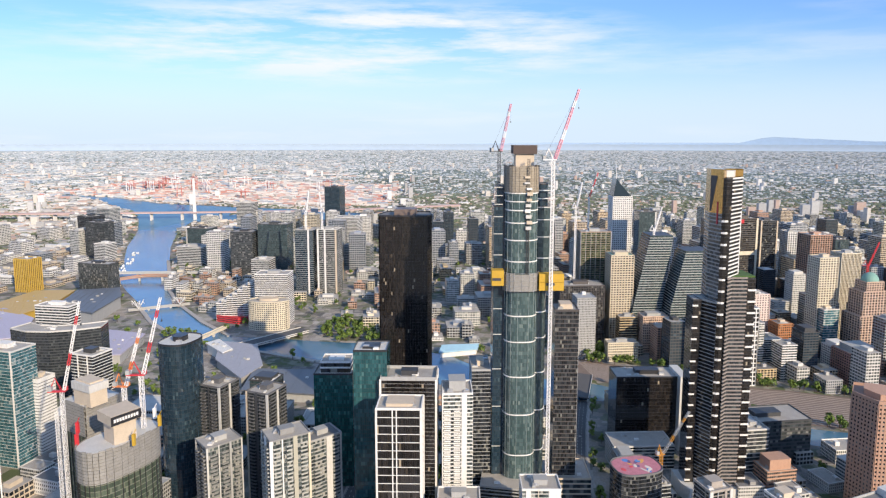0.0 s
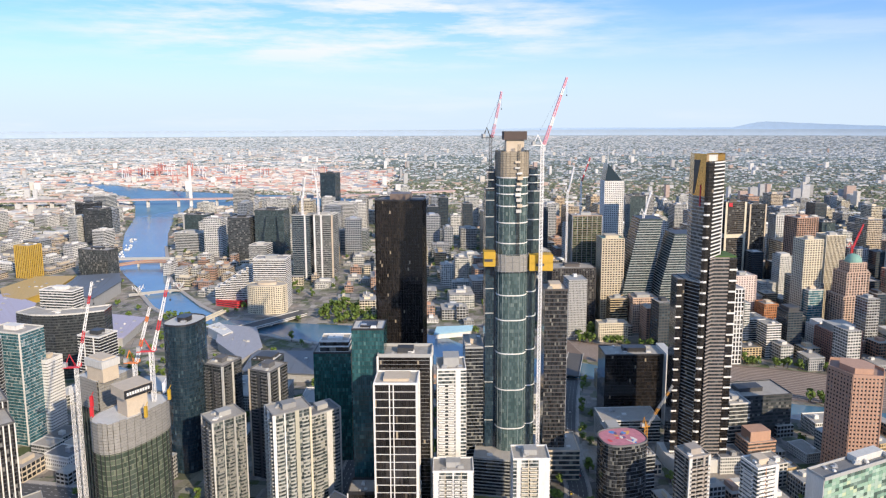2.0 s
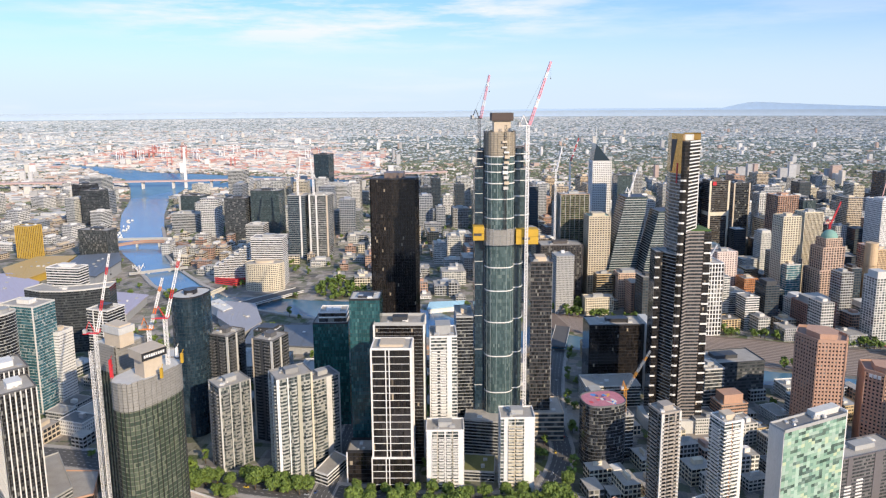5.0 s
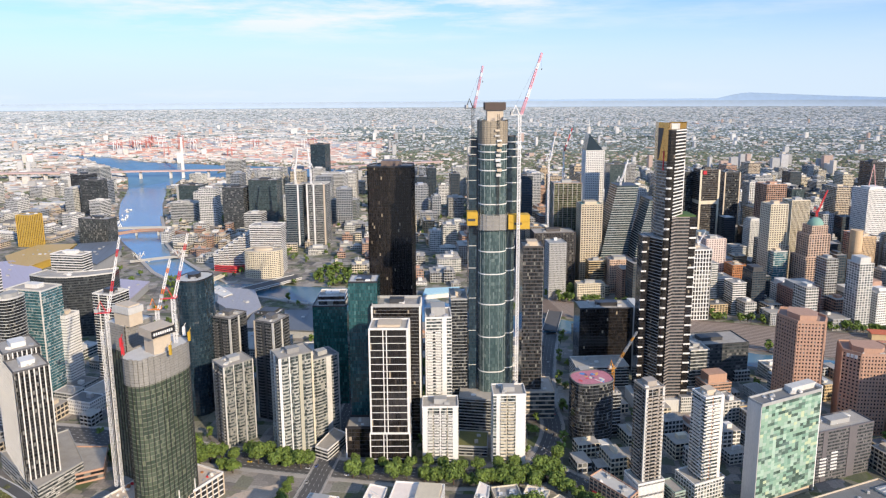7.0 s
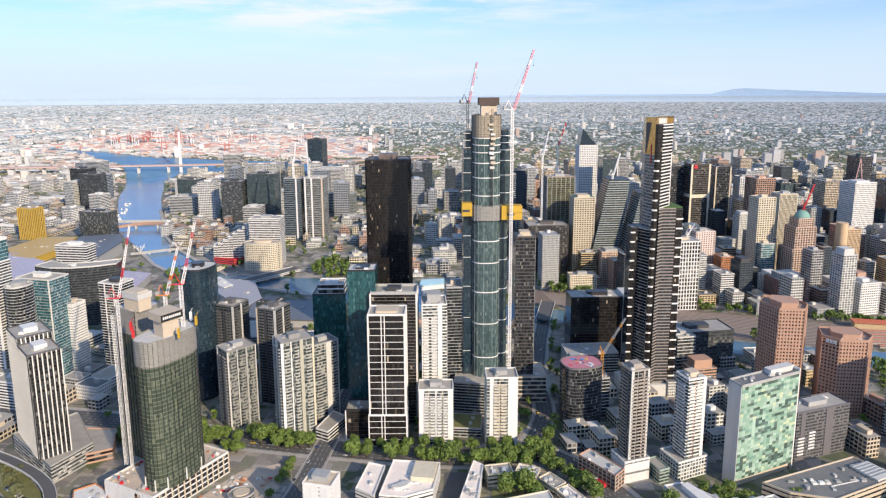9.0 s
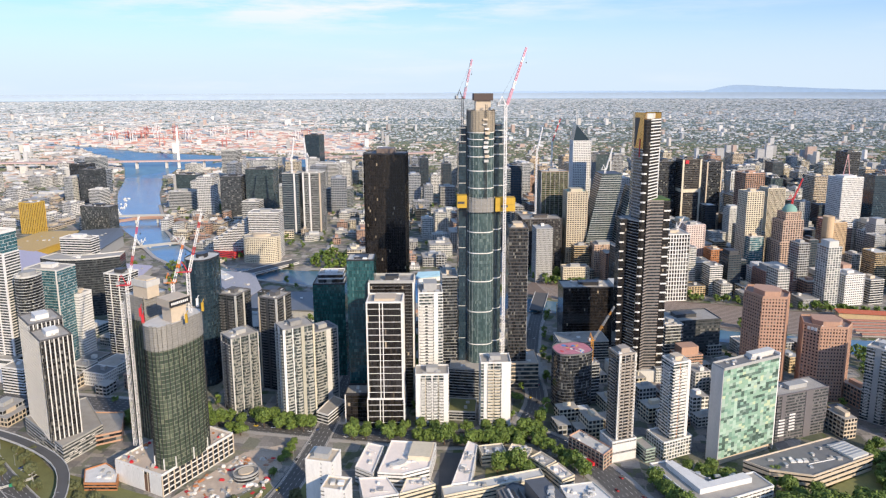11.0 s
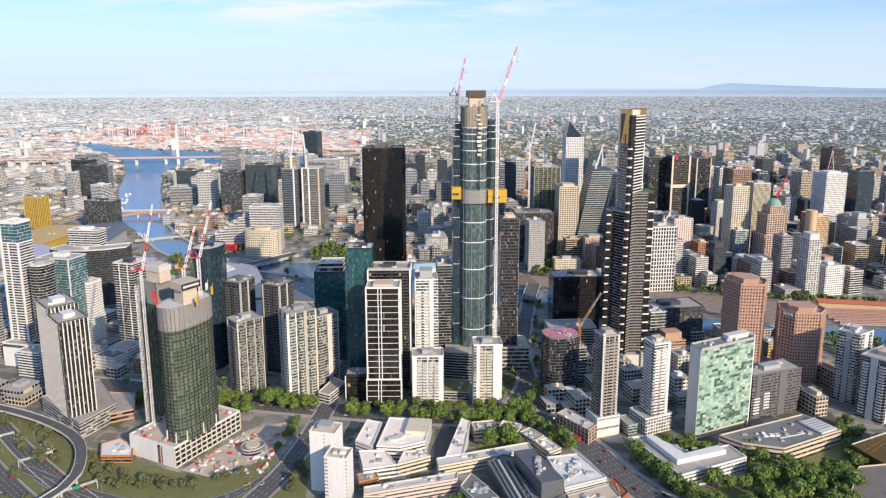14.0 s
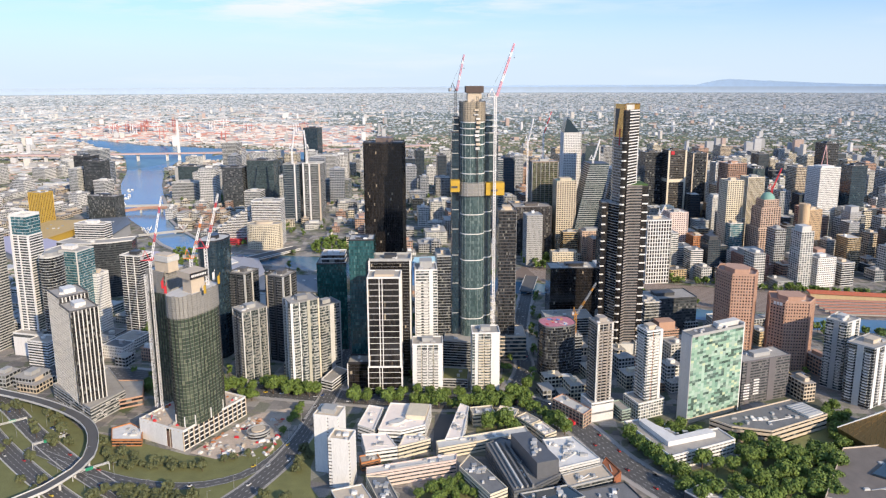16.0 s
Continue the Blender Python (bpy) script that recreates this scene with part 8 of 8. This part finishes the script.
def grove(n, poly, size=1.0, olive=False, gap=5.0):
    xs, ys = [p[0] for p in poly], [p[1] for p in poly]
    put = []
    for _ in range(n * 8):
        x, y = rng.uniform(min(xs), max(xs)), rng.uniform(min(ys), max(ys))
        if inside(x, y, poly) and all(math.hypot(x - a, y - b) > gap for a, b in put) and not any(near_line(x, y, l, 10) for l in (SLIP, SLIP_IN)) and not near_line(x, y, EXPRESS, 4 if olive else 24):
            put.append((x, y)); tree(x, y, size, olive)
            if len(put) >= n:
                break


for x, y in ((-58, 394), (-45, 393), (-24, 392), (-13, 391), (2, 388), (12, 387), (26, 385), (39, 384), (49, 380), (58, 386), (66, 384), (74, 390), (80, 382), (88, 392), (96, 388), (104, 393), (112, 390), (110, 380), (118, 374), (125, 364), (131, 355), (135, 345), (128, 348), (140, 335), (69, 341), (86, 342), (78, 345), (94, 338), (100, 396), (72, 376), (92, 380)):
    tree(x, y, 1.25)
for x in (-58, -46, -34, -22, -10, 4, 18, 34, 48, 66, 80):
    tree(x, 409 if x < 0 else 405, 1.0)
for x, y in ((-196, 420), (-184, 417), (-176, 422), (-163, 416), (-150, 424), (-142, 413), (-134, 420), (-126, 410), (-120, 414), (-114, 408), (-108, 412), (-104, 406), (-98, 410), (-190, 408), (-170, 404), (-160, 400), (-200, 430), (-212, 424)):
    tree(x, y, 1.15)
grove(50, [(206, 262), (222, 236), (330, 222), (372, 296), (300, 312), (286, 296), (220, 272)], 1.2, gap=7.5)
grove(26, [(372, 298), (430, 330), (430, 372), (400, 380), (396, 345)], 0.9)
for k in range(9):
    tree(196 + k * 2.4, 322 - k * 6.2, 1.15)
for x, y in ((236, 326), (246, 330), (254, 326), (240, 336), (262, 332), (250, 340), (231, 342), (300, 330), (287, 316), (300, 318)):
    tree(x, y, 0.9)
grove(16, [(0, 244), (14, 256), (40, 266), (50, 246), (22, 234)], 0.75)
grove(10, [(-42, 276), (-20, 282), (10, 296), (20, 290), (-30, 268)], 0.8, True)
grove(60, [(-480, 425), (-400, 412), (-345, 385), (-300, 340), (-262, 318), (-262, 300), (-300, 225), (-420, 260)], 0.9, True, 6)
grove(26, [(-250, 250), (-200, 228), (-130, 215), (-150, 240), (-205, 262)], 0.9, True, 5)
grove(12, [(-126, 226), (-104, 280), (-88, 326), (-84, 292), (-82, 262), (-70, 236), (-90, 200)], 0.8, True, 6)
grove(30, [(-262, 310), (-190, 292), (-140, 300), (-128, 316), (-170, 282), (-250, 285)], 0.7, True, 5)
grove(18, [(-238, 250), (-190, 245), (-150, 240), (-140, 215), (-220, 200)], 0.8, True)
grove(10, [(-112, 372), (-104, 396), (-98, 386), (-106, 340), (-118, 330)], 0.7)
grove(20, [(-310, 462), (-235, 443), (-212, 408), (-250, 404), (-296, 440)], 0.8)
grove(44, [(-190, 925), (-180, 1010), (-120, 1000), (-90, 912), (-120, 912)], 1.2, gap=6)
grove(12, [(-290, 1040), (-280, 1100), (-210, 1090), (-220, 1050)], 0.9)
for p, q in (((230, 868), (300, 830)), ((300, 830), (384, 788)), ((384, 788), (450, 773)), ((450, 773), (583, 740)), ((583, 740), (900, 706)), ((215, 776), (345, 696)), ((345, 696), (455, 662)), ((470, 590), (640, 566))):
    p, q = Vector(p), Vector(q)
    for k in range(round((q - p).length / 8)):
        c = p.lerp(q, rng.random())
        tree(c.x + rng.uniform(-3, 3), c.y + rng.uniform(-3, 3), 1.0)
for k in range(30):
    c = Vector(CROSS[k % 4]).lerp(Vector(CROSS[k % 4 + 1]), rng.random())
    tree(c.x + rng.choice((-15, 15)), c.y, 0.95)
grove(16, [(190, 845), (190, 905), (250, 890), (255, 842)], 1.3, gap=6)
grove(40, [(470, 505), (780, 505), (780, 555), (480, 580)], 1.1, gap=8)
grove(12, [(-436, 912), (-400, 900), (-356, 900), (-396, 932)], 0.9)

# trees across the rail lands, the far parks and between the city blocks
for _ in range(900):
    y = rng.uniform(560, 1500)
    x = rng.uniform(-0.55, 0.72) * y
    if free(x, y, 4):
        tree(x, y, 0.9)
for _ in range(700):
    x, y = rng.uniform(-340, 480), rng.uniform(426, 700)
    if free(x, y, 3) and len(FAR_GROVE) < 1500:
        tree(x, y, 0.85)


def far_grove():
    """The trees beyond the near streets, joined: trunks and leaf sprays as on the near ones."""
    for nm, part_of, mat, olive in (("far_trunks", 0, TRUNK, None), ("far_crowns", 1, LEAF, False), ("far_gum_crowns", 1, LEAF2, True)):
        vs, fs = [], []
        for x, y, s, a, k in FAR_GROVE:
            if olive is not None and olive != (k >= 5):
                continue
            me = LITE[k][part_of]
            co = np.empty(len(me.vertices) * 3); me.vertices.foreach_get("co", co)
            co = co.reshape(-1, 3) * s
            c, d = math.cos(a), math.sin(a)
            b = len(vs)
            vs += [(x + p[0] * c - p[1] * d, y + p[0] * d + p[1] * c, p[2] + 0.1) for p in co.tolist()]
            fs += [tuple(b + i for i in q.vertices) for q in me.polygons]
        me = bpy.data.meshes.new(nm)
        me.from_pydata(vs, [], fs)
        me.update()
        me.materials.append(mat)
        tagged(new(nm, me), "trees of the parks and streets beyond the boulevard", "trees", kind="stuff")



far_grove()

# ---- cars, gantries, lamps ----
CARP = [plain("car_%s" % n, c, 0.3, 0.05) for n, c in (("white", (0.75, 0.75, 0.75)), ("silver", (0.45, 0.46, 0.47)), ("black", (0.03, 0.03, 0.035)), ("red", (0.45, 0.03, 0.03)), ("yellow", (0.7, 0.5, 0.05)), ("blue", (0.05, 0.1, 0.3)))]
cab = bmesh.new(); add_prism(cab, [(-1.2, -0.75), (1.0, -0.75), (1.0, 0.75), (-1.2, 0.75)], 0.9, 1.45, [(-0.8, -0.62), (0.5, -0.62), (0.5, 0.62), (-0.8, 0.62)])
CAB = mesh_of(cab, "cabin", G_BLACK)
wb = bmesh.new(); add_bar(wb, (0, -0.1, 0), (0, 0.1, 0), 0.33, 8); WHEEL = mesh_of(wb, "wheel", BLACKM)
CARB = []
for m in CARP:
    bm = bmesh.new(); add_prism(bm, [(-2.2, -0.85), (2.2, -0.85), (2.2, 0.85), (-2.2, 0.85)], 0.25, 0.9, [(-2.1, -0.8), (2.0, -0.8), (2.0, 0.8), (-2.1, 0.8)]); add_prism(bm, [(-2.0, -0.78), (1.2, -0.78), (1.2, 0.78), (-2.0, 0.78)], 0.9, 0.94); CARB.append(mesh_of(bm, "body", m))
WORDS = ("white", "silver", "black", "red", "yellow", "blue")


def car(x, y, ang, z):
    k = rng.choice((0, 0, 1, 1, 2, 2, 3, 4, 5))
    root = thing("car", WORDS[k] + " car on the grey asphalt road", "car", x, y, z, "cars on the roads")
    root.rotation_euler.z = ang
    piece("body", CARB[k], root), piece("cabin", CAB, root)
    for a in (-1.35, 1.35):
        for b in (-0.82, 0.82):
            piece("wheel", WHEEL, root, Matrix.Translation((a, b, 0.33)))


def traffic(pts, n, offs, z, t0=0.0, t1=1.0):
    for k in range(n):
        t = (t0 + (t1 - t0) * (k + rng.uniform(0.1, 0.9)) / n) * (len(pts) - 1)
        i = min(int(t), len(pts) - 2)
        a, b = Vector(pts[i][:2]), Vector(pts[i + 1][:2])
        u = (b - a).normalized()
        p = a.lerp(b, t - i) + Vector((-u.y, u.x)) * rng.choice(offs)
        car(p.x, p.y, math.atan2(u.y, u.x), z)


traffic(EXPRESS, 12, (-17, -10, 10, 17), 0.36, 0.28, 0.72)
traffic(BOULEVARD, 28, (-9, -5, 5, 9), 0.27, 0.18, 0.8)
traffic(SLIP, 5, (-2, 2), 0.42), traffic(SLIP_IN, 6, (-6, -2, 2, 6), 0.46, 0.3, 0.7)
traffic(CROSS, 12, (-6, -2, 2, 6), 0.3)
for k in range(9):
    car(-330 + k * 3.4, 352 - k * 2.2, 1.1, 0.14) if k % 4 else None
tram = thing("tram", "long red and white tram on the boulevard", "tram", 146, 362, 0.3)
tram.rotation_euler.z = math.atan2(-50, 28)
for k in range(3):
    bm = bmesh.new(); add_box(bm, -15 + k * 10.2, -5.2 + k * 10.2, -1.3, 1.3, 0.4, 3.2); add_box(bm, -14.6 + k * 10.2, -5.6 + k * 10.2, -1.0, 1.0, 3.2, 3.5); car_ = part("carriage", bm, RED if k != 1 else WHITE, tram)
    bm = bmesh.new(); add_box(bm, -14.6 + k * 10.2, -5.6 + k * 10.2, -1.33, 1.33, 1.5, 2.6); part("window_strip", bm, G_BLACK, car_)


def gantry(a, b, z=7):
    root = thing("sign_gantry", "grey steel sign gantry over the motorway", "gantry", a[0], a[1])
    b = (b[0] - a[0], b[1] - a[1])
    for p in ((0, 0), b):
        bm = bmesh.new(); add_bar(bm, (*p, 0), (*p, z), 0.35, 6); part("post", bm, PALE, root)
    bm = bmesh.new(); lattice(bm, (0, 0, z), (*b, z), 0.6, bay=2, r=0.16); part("beam", bm, PALE, root)
    bm = bmesh.new(); u = Vector(b).normalized(); n = Vector((u.y, -u.x)); c = Vector(b) * 0.45
    add_prism(bm, [tuple(c - u * 3 + n * 0.8), tuple(c + u * 3 + n * 0.8), tuple(c + u * 3 + n * 0.6), tuple(c - u * 3 + n * 0.6)], z - 1.5, z + 1.3); part("sign_panel", bm, plain("sign_green", (0.02, 0.22, 0.12)), root, "green direction sign panel")


gantry((-322, 312), (-302, 330)), gantry((-268, 271), (-246, 290)), gantry((-352, 356), (-372, 338))
for k in range(26):
    pts, off = ((EXPRESS, 0), (EXPRESS, 24), (SLIP_IN, 10), (BOULEVARD, 15))[k % 4]
    t = (0.25 + 0.5 * (k // 4) / 7) * (len(pts) - 1); i = int(t)
    a, b = Vector(pts[i][:2]), Vector(pts[i + 1][:2]); u = (b - a).normalized(); p = a.lerp(b, t - i) + Vector((-u.y, u.x)) * off
    root = thing("street_lamp", "tall grey street lamp with a single arm", "street lamp", p.x, p.y, 0.12, "street lamps")
    bm = bmesh.new(); add_bar(bm, (0, 0, 0), (0, 0, 11), 0.16, 6, 0.09); add_bar(bm, (0, 0, 11), (2.2, 0, 11.6), 0.08, 5); part("pole", bm, STEEL, root)
    bm = bmesh.new(); add_box(bm, 1.8, 3.0, -0.2, 0.2, 11.5, 11.75); part("lamp_head", bm, GREY, root)
# boats at the moorings
for k in range(26):
    y = rng.uniform(1330, 1540); x = -705 - (y - 1330) * 0.33 + rng.uniform(0, 16)
    b = thing("boat", "small white moored motor boat", "boat", x, y, 0.3, "moored boats")
    b.rotation_euler.z = rng.uniform(-0.4, 0.4) + 1.9
    bm = bmesh.new(); add_prism(bm, [(-6, -1.2), (3, -1.6), (7, 0), (3, 1.6), (-6, 1.2)], 0, 1.4, [(-6, -1.6), (3, -2), (8, 0), (3, 2), (-6, 1.6)]); part("hull", bm, WHITE, b)
    bm = bmesh.new(); add_prism(bm, [(-3, -1.1), (2, -1.1), (2, 1.1), (-3, 1.1)], 1.4, 3.2, [(-2.6, -0.9), (1, -0.9), (1, 0.9), (-2.6, 0.9)]); part("cabin", bm, CWHITE, b)


def lay_out():
    """Moves and stretches the plan to fit the camera's view: sheets and wide halls point by point, buildings whole,
    small things at their own size.
    """
    small = ("tree", "car", "street_lamp", "boat", "tram", "pallet_load", "sign_gantry")
    wide = ("bridge", "high_bridge", "exhibition_hall", "casino_hall", "aquarium", "railway_station", "platform_roof", "lattice_roof")

    def settle(me, ox, oy, base):
        n = len(me.vertices)
        co = np.empty(n * 3)
        me.vertices.foreach_get("co", co)
        out = []
        for x, y, z in co.reshape(-1, 3).tolist():
            px, py, pz = far(*on_ground(x + ox, y + oy), z * rise_of(x + ox, y + oy))
            out += (px - base[0], py - base[1], pz - base[2])
        me.vertices.foreach_set("co", out)
        me.update()

    stands = [(scene.objects[n].location.copy(), h) for n, h in HEIGHT.items()]
    for ob in list(scene.objects):
        kind = ob.name.split(".")[0]
        if ob.parent or ob.type in ("CAMERA", "LIGHT") or ob.name in LEVEL:
            continue
        if ob.type == "MESH":
            for o in (ob, *ob.children):
                settle(o.data, 0, 0, (0, 0, 0))
            continue
        x, y, z = ob.location
        h = HEIGHT.get(ob.name, 0.0)
        if kind == "tower_crane":
            p, h = min(stands, key=lambda k: (k[0].xy - ob.location.xy).length)
        k = 1.0 if kind in small else rise_of(x, y, h or 60.0)
        px, py = on_ground(x, y)
        here = far(px + view_shift(x, y, h), py, z * k)
        ob.location = here
        if kind in wide:
            for o in ob.children_recursive:
                settle(o.data, x, y, here)
            continue
        a, b, c, d = (Vector(on_ground(x + u, y + v)) for u, v in ((2, 0), (-2, 0), (0, 2), (0, -2)))
        jx, jy = (a - b) / 4, (c - d) / 4
        ob.rotation_euler.z += math.atan2(jx.y, jx.x)
        if kind not in small:
            shrink = (MID.z - far(px, py)[2]) / MID.z
            sx = jx.length
            sy = (jx.x * jy.y - jx.y * jy.x) / sx
            if kind == "tower_crane":
                sx = sy = 1.0
            ob.scale = (ob.scale.x * sx * shrink, ob.scale.y * sy * shrink, ob.scale.z * k * shrink)


lay_out()
